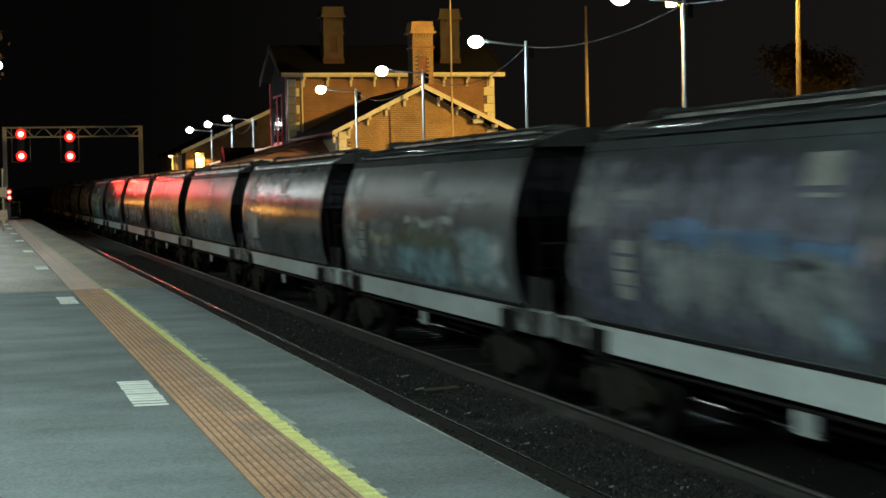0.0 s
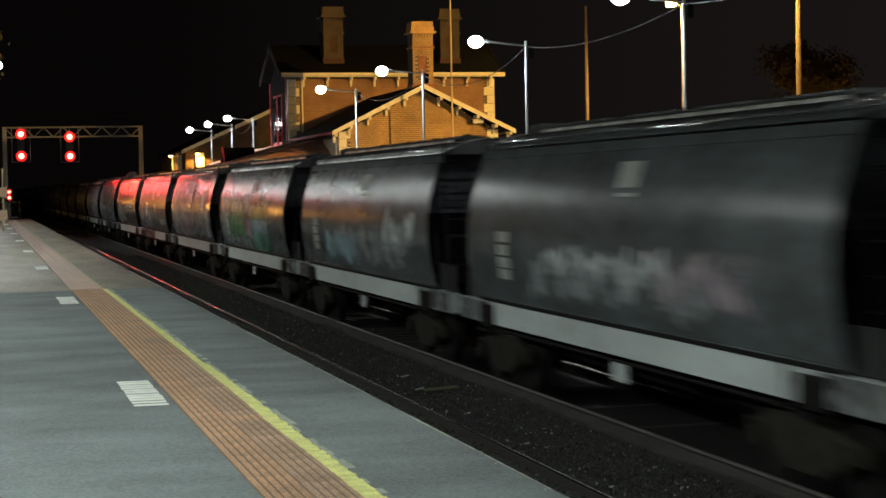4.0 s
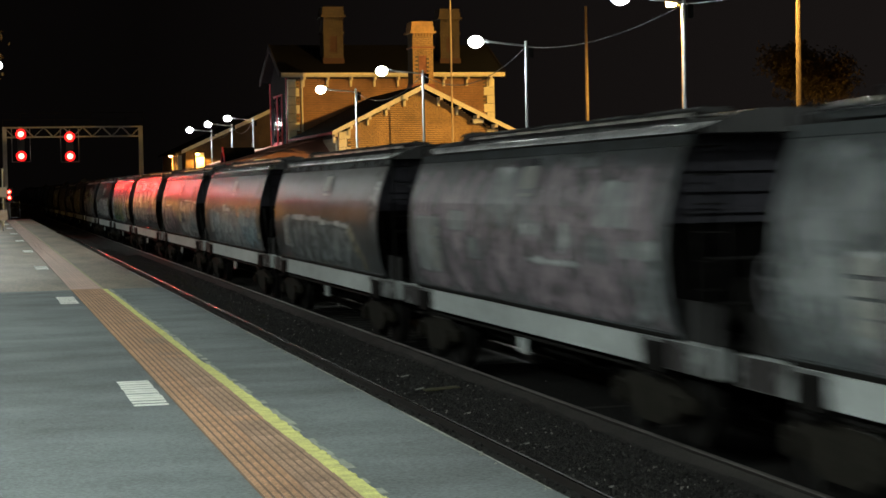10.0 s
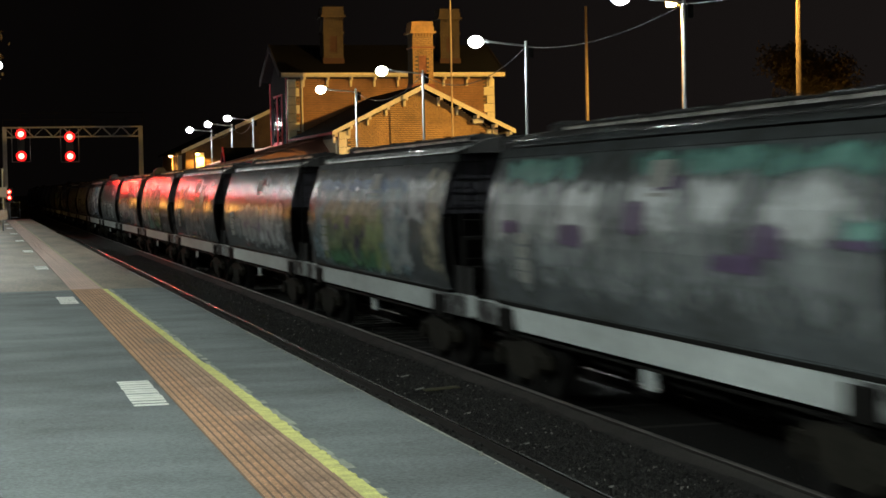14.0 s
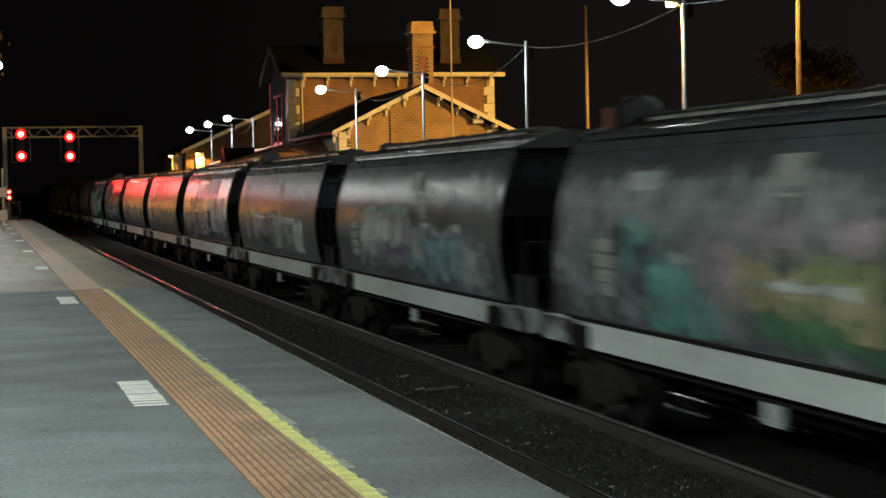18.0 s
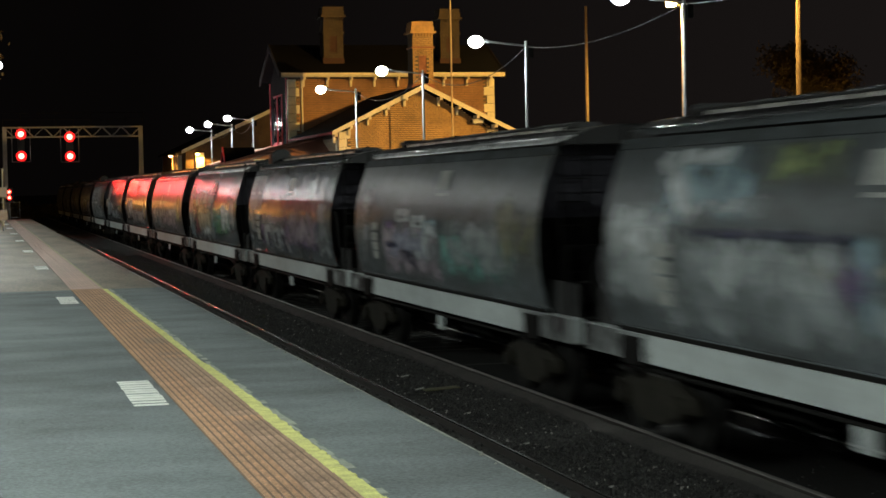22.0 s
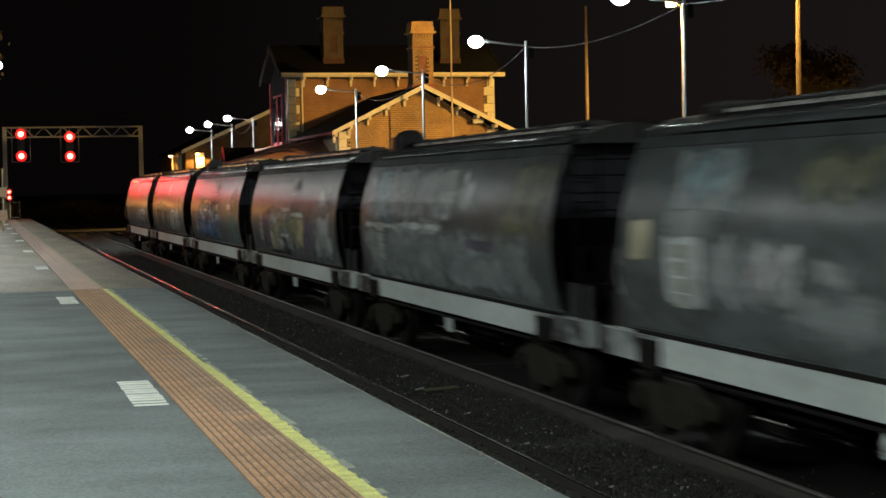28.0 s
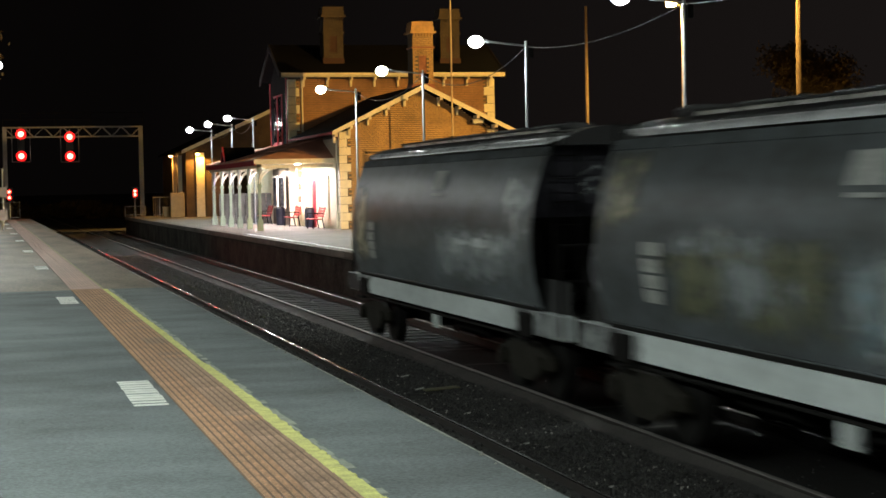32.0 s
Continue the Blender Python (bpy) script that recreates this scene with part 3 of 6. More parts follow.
    for a in (0.3, 1.87, 3.44, 5.01):
        rod(bm, (-1.07, 6.05, 1.86), (-1.07, 6.05 + 0.3 * math.cos(a), 1.86 + 0.3 * math.sin(a)), 0.016, seg=6)
    rod(bm, (-1.12, 6.05, 1.86), (-0.9, 6.05, 1.86), 0.04)
    part("brake_wheel", bm, BRAKE_WHEEL, w, "worn grey hand brake wheel")
    part("brake_bracket", strip(-1.0, -0.93, 5.98, 6.12, 1.17, 1.9), WAGON_END, w)
    # stencilled panels on the side towards the near platform
    def patch(y0, y1, z0, z1):
        bm = B()
        heights = sorted({z0, z1} | {z for _, z in PROFILE if z0 < z < z1})
        sheet(bm, [[(side_x(z) - 0.034, y, z) for z in heights] for y in (y0, y1)])
        return bm
    part("stencil_plate", patch(-1.02, -0.36, 2.78, 3.07), PALE_PAINT, w, "pale stencilled plate high on the side")
    part("stencil_bar", patch(-1.02, -0.42, 2.68, 2.72), PALE_PAINT, w)
    for i, z in enumerate((2.06, 1.88, 1.71, 1.55)):
        part("data_bar", patch(3.62 + 0.06 * (i % 2), 4.17, z, z + 0.14), PALE_PAINT, w, "pale bar of an unreadable data panel")
    return w


PAINTS = {
    "white": shade_of("pale spray paint", (0.70, 0.75, 0.75)), "silver": shade_of("silver spray paint", (0.53, 0.58, 0.58)),
    "bright_silver": shade_of("bright silver spray paint", (0.70, 0.77, 0.77), 0.30, 0.97, 0.86),
    "mist": shade_of("faded grey spray paint", (0.29, 0.32, 0.325)),
    "blue": shade_of("blue spray paint", (0.12, 0.24, 0.44)), "pale_blue": shade_of("pale blue spray paint", (0.29, 0.43, 0.48)),
    "teal": shade_of("teal spray paint", (0.18, 0.45, 0.385)), "green": shade_of("green spray paint", (0.08, 0.24, 0.12)),
    "lime": shade_of("lime spray paint", (0.31, 0.38, 0.16)), "yellow": shade_of("yellow spray paint", (0.50, 0.455, 0.25)),
    "cream": shade_of("cream spray paint", (0.56, 0.51, 0.36)), "purple": shade_of("purple spray paint", (0.16, 0.10, 0.21)),
    "pink": shade_of("pink spray paint", (0.41, 0.345, 0.38)), "red": shade_of("red spray paint", (0.28, 0.06, 0.09)),
    "navy": shade_of("dark blue spray paint", (0.06, 0.063, 0.11), 0.24), "dark": shade_of("black spray paint", (0.04, 0.04, 0.05)),
    "slate_blue": shade_of("slate blue spray paint", (0.165, 0.175, 0.24)),
    "lavender": shade_of("lavender spray paint", (0.38, 0.40, 0.50)),
    "olive": shade_of("olive spray paint", (0.17, 0.175, 0.105)),
}


for name, metal in (("silver", 0.3), ("bright_silver", 0.35)):
    PAINTS[name].node_tree.nodes["Principled BSDF"].inputs["Metallic"].default_value = metal


def blob(bm, y, z, ry, rz, rng, lift, lumps=0.25, turn=0.0, steps=18):
    """A filled uneven outline that lies on the wagon's side."""
    ph = [rng.uniform(0, 6.28) for _ in range(3)]
    rim = []
    for i in range(steps):
        a = 2 * math.pi * i / steps
        r = 1 + lumps * (0.6 * math.sin(2 * a + ph[0]) + 0.4 * math.sin(3 * a + ph[1]) + 0.25 * math.sin(5 * a + ph[2]))
        dy, dz = ry * r * math.cos(a), rz * r * math.sin(a)
        yy, zz = y + dy * math.cos(turn) - dz * math.sin(turn), z + dy * math.sin(turn) + dz * math.cos(turn)
        rim.append((max(-BODY + 0.05, min(BODY - 0.05, yy)), max(1.22, min(3.15, zz))))
    mid = [bm.verts.new((side_x(z) - lift, y, z))]
    half = [bm.verts.new((side_x((z + b) / 2) - lift, (y + a) / 2, (z + b) / 2)) for a, b in rim]
    edge = [bm.verts.new((side_x(b) - lift, a, b)) for a, b in rim]
    for i in range(steps):
        j = (i + 1) % steps
        bm.faces.new((mid[0], half[i], half[j]))
        bm.faces.new((half[i], edge[i], edge[j], half[j]))


def stroke(bm, pts, wy, wz, lift):
    """A ribbon of paint along a line of (y, z) points on the wagon's side."""
    fine = []
    for (a, b), (c, d) in zip(pts, pts[1:]):
        fine += [(a + (c - a) * u, b + (d - b) * u) for u in (0, 0.33, 0.67)]
    fine.append(pts[-1])
    left, right = [], []
    for i, (y, z) in enumerate(fine):
        (ya, za), (yb, zb) = fine[max(0, i - 1)], fine[min(len(fine) - 1, i + 1)]
        n = math.hypot(yb - ya, zb - za) or 1
        ny, nz = -(zb - za) / n * wy, (yb - ya) / n * wz
        for side, row in ((1, left), (-1, right)):
            zz = max(1.21, min(3.16, z + side * nz))
            yy = max(-BODY + 0.04, min(BODY - 0.04, y + side * ny))
            row.append(bm.verts.new((side_x(zz) - lift - 0.0004 * i, yy, zz)))
    for i in range(len(fine) - 1):
        bm.faces.new((left[i], left[i + 1], right[i + 1], right[i]))


def graffiti(w, colour, y0, y1, z0, z1, style, rng, lift):
    """Paint on the side towards the near platform; y0 is the end nearer the camera."""
    what, paint = colour.replace("_", " ") + " sprayed graffiti", PAINTS[colour]
    if style in ("letters", "tag"):
        wide = 1.1 if style == "letters" else 0.6
        n = max(2, round((y1 - y0) / wide))
        step = (y1 - y0) / n
        for i in range(n):
            lo, hi = z0 + rng.uniform(-0.05, 0.05), z1 + rng.uniform(-0.08, 0.05)
            lean = rng.uniform(-0.15, 0.15)
            turns = rng.randint(3, 5)
            flip = rng.random() < 0.5
            shape = [(k / turns, min(1, max(0, (0.85 if (k % 2 == 0) == flip else 0.12) + rng.uniform(-0.3, 0.3)))) for k in range(turns + 1)]
            pts = [(y0 + (i + u + lean * (v - 0.5)) * step, lo + (hi - lo) * v) for u, v in shape]
            bm = B()
            if style == "letters":
                stroke(bm, pts, step * rng.uniform(0.12, 0.22), (z1 - z0) * rng.uniform(0.14, 0.24), lift)
            else:
                stroke(bm, pts, 0.05, 0.04, lift)
            coat(bm, lambda v: 0.62)
            part("graffiti_stroke", bm, paint, w, what, fix=False)
        return
    if style in ("marks", "stripes"):
        n = max(2, round((y1 - y0) / 0.9))
        for i in range(n):
            bm = B()
            yc = y0 + (y1 - y0) * (i + rng.uniform(0.3, 0.7)) / n
            zc = rng.uniform(z0, z1) if style == "marks" else (z0 + z1) / 2
            high = rng.uniform(0.09, 0.2) if style == "marks" else (z1 - z0) / 2
            blob(bm, yc, zc, rng.uniform(0.10, 0.24), high, rng, lift, 0.5 if style == "marks" else 0.2, rng.uniform(-0.5, 0.5) if style == "marks" else 0)
            coat(bm, lambda v: 0.62)
            part("graffiti_mark", bm, paint, w, what, fix=False)
        return
    bm = B()
    if style == "slash":
        stroke(bm, [(y1, z1), ((y0 + y1) / 2, (z0 + z1) / 2 + 0.04), (y0, z0)], 0.24, 0.11, lift)
        coat(bm, lambda v: 0.56)
        part("graffiti_stroke", bm, paint, w, what, fix=False)
        return
    if style in ("line", "arch"):
        pts = []
        for i in range(14):
            u = i / 13
            if style == "line":
                pts.append((y0 + (y1 - y0) * u, (z0 + z1) / 2 + (z1 - z0) / 2 * math.sin(u * 9 + rng.uniform(-0.6, 0.6))))
            else:
                pts.append(((y0 + y1) / 2 + (y1 - y0) / 2 * math.cos(math.pi * u), z0 + (z1 - z0) * math.sin(math.pi * u) + rng.uniform(-0.05, 0.05)))
        stroke(bm, pts, 0.06, 0.06, lift)
        coat(bm, lambda v: 0.58)
        part("graffiti_line", bm, paint, w, what, fix=False)
        return
    # a sprayed field with thin ragged edges; "fill" is denser, "slab" has firm edges
    n = max(6, round((y1 - y0) / 0.3))
    pad_y, pad_z = (0.07, 0.04) if style == "slab" else (min(0.3, 0.35 * (y1 - y0)), min(0.16, 0.35 * (z1 - z0)))
    a0, a1 = max(-BODY + 0.03, y0 - pad_y), min(BODY - 0.03, y1 + pad_y)
    b0, b1 = max(1.2, z0 - pad_z), min(3.17, z1 + pad_z)
    heights = sorted({round(float(z), 3) for z in np.linspace(b0, b1, 11)} | {z for _, z in PROFILE if b0 < z < b1})
    sheet(bm, [[(side_x(z) - lift, y, z) for z in heights] for y in np.linspace(a0, a1, n + 1)])
    dense = {"fill": 0.75, "slab": 0.9}.get(style, 0.54)

    def thick(v):
        dy = min(v.co.y - (y0 - pad_y), (y1 + pad_y) - v.co.y) / (2 * pad_y)
        dz = min(v.co.z - (z0 - pad_z), (z1 + pad_z) - v.co.z) / (2 * pad_z)
        return dense * max(0.0, min(1.0, dy, dz)) + 0.12 * min(1, max(0, min(dy, dz)))
    coat(bm, thick)
    part("graffiti_fill", bm, paint, w, what, fix=False)


# what is sprayed on each wagon: colour, from and to along it, from and to in height, manner
SPRAYED = {k: [] for k in range(FIRST, LAST + 1)}
SPRAYED[0] += [("mist", -4, 3, 1.4, 2.2, "cloud"), ("mist", -3, 2, 1.5, 2.0, "tag")]
SPRAYED[1] += [("slate_blue", -1.6, 5.7, 1.22, 3.12, "cloud"), ("blue", 1.7, 3.2, 2.22, 2.45, "slab"), ("blue", -0.3, 2.0, 2.12, 2.37, "slab"), ("blue", -1.5, 0.0, 2.1, 2.29, "slab"), ("mist", -1.6, 3.4, 1.45, 2.27, "cloud"), ("dark", -0.9, -0.3, 2.05, 2.13, "slab"), ("mist", 4.2, 5.7, 2.26, 3.15, "cloud"), ("mist", 2.6, 5.1, 2.62, 2.77, "cloud"), ("pink", -1.9, -1.5, 2.08, 2.37, "cloud"), ("slate_blue", -1.9, -1.5, 1.5, 2.08, "fill")]
SPRAYED[1] += [("pale_blue", -1.7, -0.9, 1.42, 1.69, "cloud")]
SPRAYED[2] += [("white", -5.2, -3.0, 1.4, 2.1, "fill"), ("pale_blue", -5.0, -3.2, 1.5, 2.2, "cloud"), ("mist", -2.8, 3.4, 1.3, 2.3, "cloud"), ("pale_blue", -2.6, 1.6, 1.25, 2.1, "cloud"), ("olive", -2.6, 1.6, 1.8, 2.2, "cloud"), ("white", 4.4, 5.6, 1.4, 3.1, "cloud"), ("white", -2.6, 0.4, 2.22, 2.32, "line"), ("mist", -4.6, -1.8, 2.4, 2.7, "cloud"), ("cream", 1.6, 3.2, 1.8, 2.1, "tag")]
SPRAYED[3] += [("mist", 4.3, 5.2, 1.29, 2.4, "fill"), ("olive", 3.8, 5.5, 2.51, 3.18, "cloud"), ("mist", 3.7, 4.6, 2.58, 2.84, "slab"), ("purple", 5.1, 5.6, 1.36, 2.56, "cloud"), ("mist", 3.1, 5.3, 1.22, 1.58, "cloud"), ("white", 3.1, 4.2, 1.58, 2.27, "slab")]
SPRAYED[4] += [("mist", -3.6, 3.7, 1.22, 2.27, "cloud"), ("mist", -3.5, 1.9, 1.71, 2.24, "fill"), ("white", 2.1, 3.0, 1.97, 2.27, "cloud"), ("white", 0.2, 1.9, 2.1, 2.21, "slab"), ("navy", 0.0, 0.8, 1.79, 1.91, "slab"), ("olive", -5.7, -5.0, 2.54, 3.09, "cloud"), ("silver", -5.7, -5.3, 2.81, 2.99, "cloud"), ("lime", -5.7, -5.5, 1.78, 2.4, "cloud")]
SPRAYED[5] += [("pink", -3.4, 5.0, 1.56, 2.5, "cloud"), ("mist", -3.7, 3.3, 1.27, 2.11, "cloud"), ("mist", -2.6, -1.7, 2.16, 2.49, "slab"), ("lime", -5.7, -3.3, 1.25, 2.0, "fill"), ("yellow", -5.7, -4.2, 1.38, 1.94, "cloud"), ("olive", -5.7, -3.0, 1.95, 2.34, "cloud"), ("white", 4.4, 5.5, 2.61, 2.86, "cloud"), ("cream", -3.8, -2.9, 2.08, 2.26, "cloud")]
SPRAYED[6] += [("mist", -3, 3, 1.4, 2.0, "cloud"), ("pink", -4, -1.5, 1.6, 2.1, "cloud"), ("white", -2, 2, 1.7, 2.1, "tag")]
SPRAYED[7] += [("mist", -4, 2, 1.4, 2.1, "cloud"), ("white", -4.8, -2.6, 1.7, 2.4, "letters"), ("pale_blue", 0, 3, 1.4, 2.0, "cloud")]
SPRAYED[8] += [("mist", -0.2, 5.3, 1.26, 2.79, "cloud"), ("green", 0.5, 3.8, 1.55, 2.2, "fill"), ("olive", 0.4, 4.1, 2.16, 2.45, "cloud"), ("cream", 0.8, 4.4, 2.23, 2.54, "cloud"), ("lime", -3.3, -0.4, 2.02, 2.4, "slab"), ("cream", -3.3, -1.3, 2.34, 2.58, "cloud"), ("mist", -0.9, 0.2, 2.15, 2.41, "cloud"), ("pale_blue", -3.3, -0.6, 1.67, 2.05, "slab"), ("teal", -3.3, -0.5, 1.27, 1.73, "fill"), ("green", -3.2, -1.8, 1.23, 1.57, "cloud")]
SPRAYED[8] += [("pink", -0.7, 0.6, 1.52, 2.1, "cloud"), ("red", -0.0, 0.6, 1.75, 2.05, "cloud"), ("green", -2.3, -1.5, 2.5, 2.77, "cloud")]
SPRAYED[9] += [("mist", -5.0, 2.0, 1.29, 2.87, "cloud"), ("white", -0.4, 1.5, 2.44, 2.79, "slab"), ("silver", -1.4, 0.3, 1.74, 2.34, "slab"), ("white", -2.6, -1.6, 2.54, 2.76, "cloud"), ("silver", -3.5, -2.7, 1.73, 2.22, "slab"), ("white", -4.1, -3.5, 2.09, 2.85, "slab"), ("silver", -5.3, -4.5, 1.35, 2.21, "slab"), ("pink", -0.7, 5.5, 1.22, 3.18, "cloud"), ("pink", -0.9, 1.8, 1.56, 2.79, "fill"), ("mist", 3.0, 5.3, 1.29, 3.09, "fill")]
SPRAYED[9] += [("mist", -0.8, 1.9, 1.96, 3.08, "cloud"), ("silver", 3.1, 4.4, 1.66, 2.37, "fill"), ("purple", 2.0, 3.6, 1.54, 2.58, "slash"), ("purple", 1.3, 1.7, 2.26, 2.62, "slab"), ("white", 0.5, 1.4, 2.69, 2.88, "slab"), ("white", -0.9, 0.0, 2.41, 2.74, "slab"), ("white", 0.5, 1.3, 2.1, 2.37, "slab"), ("silver", -0.1, 0.5, 2.22, 2.49, "fill"), ("white", 0.5, 1.2, 1.96, 2.14, "cloud"), ("silver", -0.8, 0.1, 2.09, 2.21, "slab")]
SPRAYED[9] += [("navy", -0.8, -0.0, 2.24, 2.41, "cloud"), ("mist", 2.1, 3.1, 2.55, 2.94, "cloud"), ("silver", 1.9, 3.1, 2.36, 2.55, "cloud")]
SPRAYED[10] += [("mist", -2.4, 1.8, 1.48, 2.3, "cloud"), ("silver", -0.9, 0.1, 2.46, 3.05, "slab"), ("white", -3.1, -2.0, 2.6, 2.83, "slab"), ("silver", -2.0, -1.0, 1.98, 2.32, "slab"), ("purple", -5.6, -2.5, 1.9, 2.13, "cloud"), ("white", -5.4, -3.0, 1.44, 1.75, "cloud"), ("lavender", 0.7, 3.3, 1.27, 2.27, "fill"), ("mist", 3.5, 5.7, 1.37, 2.94, "cloud"), ("white", 1.3, 2.8, 1.73, 2.27, "fill"), ("purple", 2.8, 3.3, 1.67, 2.33, "slab")]
SPRAYED[10] += [("navy", 1.2, 2.2, 2.26, 2.34, "slab"), ("purple", 0.9, 1.9, 1.31, 1.8, "slash"), ("white", 0.7, 1.3, 1.61, 1.96, "fill"), ("silver", 1.9, 3.1, 2.68, 2.88, "slab"), ("lavender", 1.8, 2.9, 1.25, 1.78, "fill")]
SPRAYED[11] += [("silver", 0.4, 5.1, 1.35, 2.02, "cloud"), ("white", -3.8, 0.0, 2.05, 2.22, "slab"), ("mist", -4.0, -0.1, 1.79, 2.08, "cloud"), ("white", -5.3, -3.9, 1.9, 1.99, "slab"), ("lime", -5.7, -3.9, 1.78, 2.43, "cloud"), ("mist", 0.4, 3.0, 1.4, 1.99, "slab"), ("mist", 2.3, 4.7, 1.23, 2.08, "fill"), ("silver", 2.2, 4.2, 1.58, 2.15, "cloud"), ("white", 3.0, 4.1, 2.07, 2.25, "slab"), ("olive", 4.3, 5.4, 2.26, 3.18, "cloud")]
SPRAYED[12] += [("mist", 3.9, 5.5, 1.31, 3.18, "cloud"), ("mist", 3.8, 5.0, 2.1, 3.05, "fill"), ("white", 3.6, 4.2, 2.1, 2.25, "slab"), ("silver", 3.7, 4.7, 1.45, 1.8, "fill"), ("pink", -4.2, 3.8, 1.22, 2.21, "cloud"), ("purple", -0.9, 0.2, 1.33, 2.17, "cloud"), ("dark", -0.4, 2.5, 2.09, 2.21, "slab"), ("mist", 1.7, 2.8, 2.24, 2.45, "slab"), ("silver", 4.2, 5.4, 1.5, 2.2, "cloud"), ("olive", -5.7, -2.8, 1.76, 2.98, "cloud")]
SPRAYED[12] += [("mist", -4.3, -1.2, 1.59, 2.17, "cloud")]
SPRAYED[13] += [("pink", -5.5, 5.5, 1.22, 3.09, "cloud"), ("white", -0.2, 1.1, 2.43, 3.07, "slab"), ("mist", -1.1, 1.5, 2.19, 2.98, "cloud"), ("silver", -4.6, -3.5, 2.33, 2.85, "slab"), ("silver", 3.7, 5.3, 1.48, 2.38, "slab"), ("silver", 2.2, 3.1, 2.17, 2.46, "slab"), ("white", -1.6, -0.5, 2.12, 2.38, "cloud"), ("white", -2.9, -2.2, 2.02, 2.44, "cloud"), ("silver", -5.6, -4.4, 2.0, 2.2, "slab"), ("mist", -5.7, -4.6, 1.27, 1.97, "cloud")]
SPRAYED[13] += [("mist", -3.2, -2.3, 3.02, 3.16, "slab"), ("dark", -0.9, 0.1, 3.08, 3.18, "slab"), ("mist", -4.1, -3.0, 1.9, 2.26, "cloud"), ("mist", 1.3, 2.0, 1.77, 2.09, "slab"), ("white", -3.2, -0.8, 1.83, 1.9, "slab")]
SPRAYED[14] += [("mist", -3.3, 4.1, 1.23, 2.17, "cloud"), ("white", 3.5, 4.5, 1.5, 2.2, "slab"), ("white", 1.2, 4.1, 2.13, 2.25, "slab"), ("white", -0.4, 1.7, 2.13, 2.24, "slab"), ("white", -2.4, -0.1, 2.08, 2.17, "slab"), ("white", -3.2, -2.3, 2.04, 2.13, "slab"), ("cream", -4.5, -3.2, 1.24, 2.07, "slash"), ("white", -5.7, -5.1, 2.55, 3.05, "cloud"), ("white", -5.7, -5.4, 2.83, 2.94, "slab"), ("silver", -5.7, -5.2, 2.5, 2.8, "cloud")]
SPRAYED[14] += [("mist", -5.7, -5.2, 1.87, 2.37, "cloud"), ("silver", -0.8, -0.1, 2.71, 3.08, "cloud")]
SPRAYED[15] += [("mist", -5.4, 3.9, 1.22, 2.3, "fill"), ("silver", -0.6, 3.7, 1.55, 2.21, "cloud"), ("pale_blue", -5.2, -2.0, 1.62, 2.29, "fill"), ("pale_blue", -5.1, -2.7, 1.37, 2.04, "cloud"), ("white", 3.6, 4.3, 1.59, 2.25, "slab"), ("white", 0.9, 1.3, 2.21, 2.42, "slab"), ("white", -0.4, 0.8, 2.21, 2.31, "slab"), ("mist", 4.8, 5.6, 2.19, 3.0, "cloud"), ("navy", -2.1, -1.7, 2.05, 2.19, "slab"), ("cream", -5.7, -5.3, 1.55, 1.69, "slab")]
SPRAYED[15] += [("olive", -5.7, -5.3, 1.69, 2.39, "cloud"), ("purple", -3.3, -2.9, 1.7, 1.83, "cloud"), ("mist", -4.3, -3.3, 2.09, 2.25, "slab"), ("olive", -5.7, -5.0, 2.68, 3.03, "cloud")]
SPRAYED[16] += [("mist", -5.7, -0.3, 1.25, 2.46, "fill"), ("silver", -5.7, -0.8, 1.35, 2.41, "fill"), ("pale_blue", -5.7, -3.7, 1.45, 2.29, "cloud"), ("white", -4.6, -1.9, 2.45, 2.5, "slab"), ("white", -5.7, -4.6, 2.38, 2.48, "slab"), ("pink", 0.7, 5.3, 1.29, 2.33, "cloud"), ("purple", 3.9, 4.7, 1.81, 2.24, "cloud"), ("purple", 0.7, 2.0, 1.6, 2.1, "slash"), ("navy", -2.4, -1.4, 1.68, 2.12, "cloud"), ("navy", -2.5, -2.1, 1.75, 1.88, "slab")]
SPRAYED[16] += [("white", 4.4, 5.5, 2.02, 2.76, "cloud"), ("cream", -1.4, -0.5, 1.66, 2.04, "cloud"), ("white", 2.2, 3.7, 2.25, 2.34, "slab"), ("mist", 4.0, 4.9, 2.88, 3.18, "cloud"), ("olive", -5.7, -4.5, 2.57, 2.96, "cloud")]
SPRAYED[17] += [("mist", -5.5, 5.6, 1.5, 2.1, "cloud"), ("mist", -5.5, 5.6, 1.78, 2.88, "fill"), ("teal", 2.0, 5.3, 2.88, 3.18, "fill"), ("teal", -3.2, 0.2, 2.87, 3.18, "fill"), ("teal", -5.3, -3.2, 2.88, 3.13, "fill"), ("silver", 2.6, 5.3, 2.08, 2.81, "fill"), ("bright_silver", 1.1, 2.5, 2.18, 2.8, "fill"), ("bright_silver", -1.3, 0.1, 2.3, 2.9, "fill"), ("bright_silver", -2.7, -1.5, 2.43, 2.88, "fill"), ("bright_silver", -5.2, -3.3, 2.29, 2.83, "fill")]
SPRAYED[17] += [("teal", -5.7, -4.9, 2.28, 2.5, "cloud"), ("purple", 4.1, 4.9, 2.19, 2.35, "slab"), ("purple", 1.6, 2.5, 2.09, 2.34, "slab"), ("purple", -0.4, 0.2, 2.26, 2.62, "slab"), ("purple", -1.4, -0.6, 2.75, 2.9, "slab"), ("purple", -3.9, -3.2, 2.12, 2.42, "slab"), ("purple", -3.5, -2.3, 1.96, 2.14, "slab"), ("purple", -5.6, -4.9, 2.25, 2.33, "slab")]
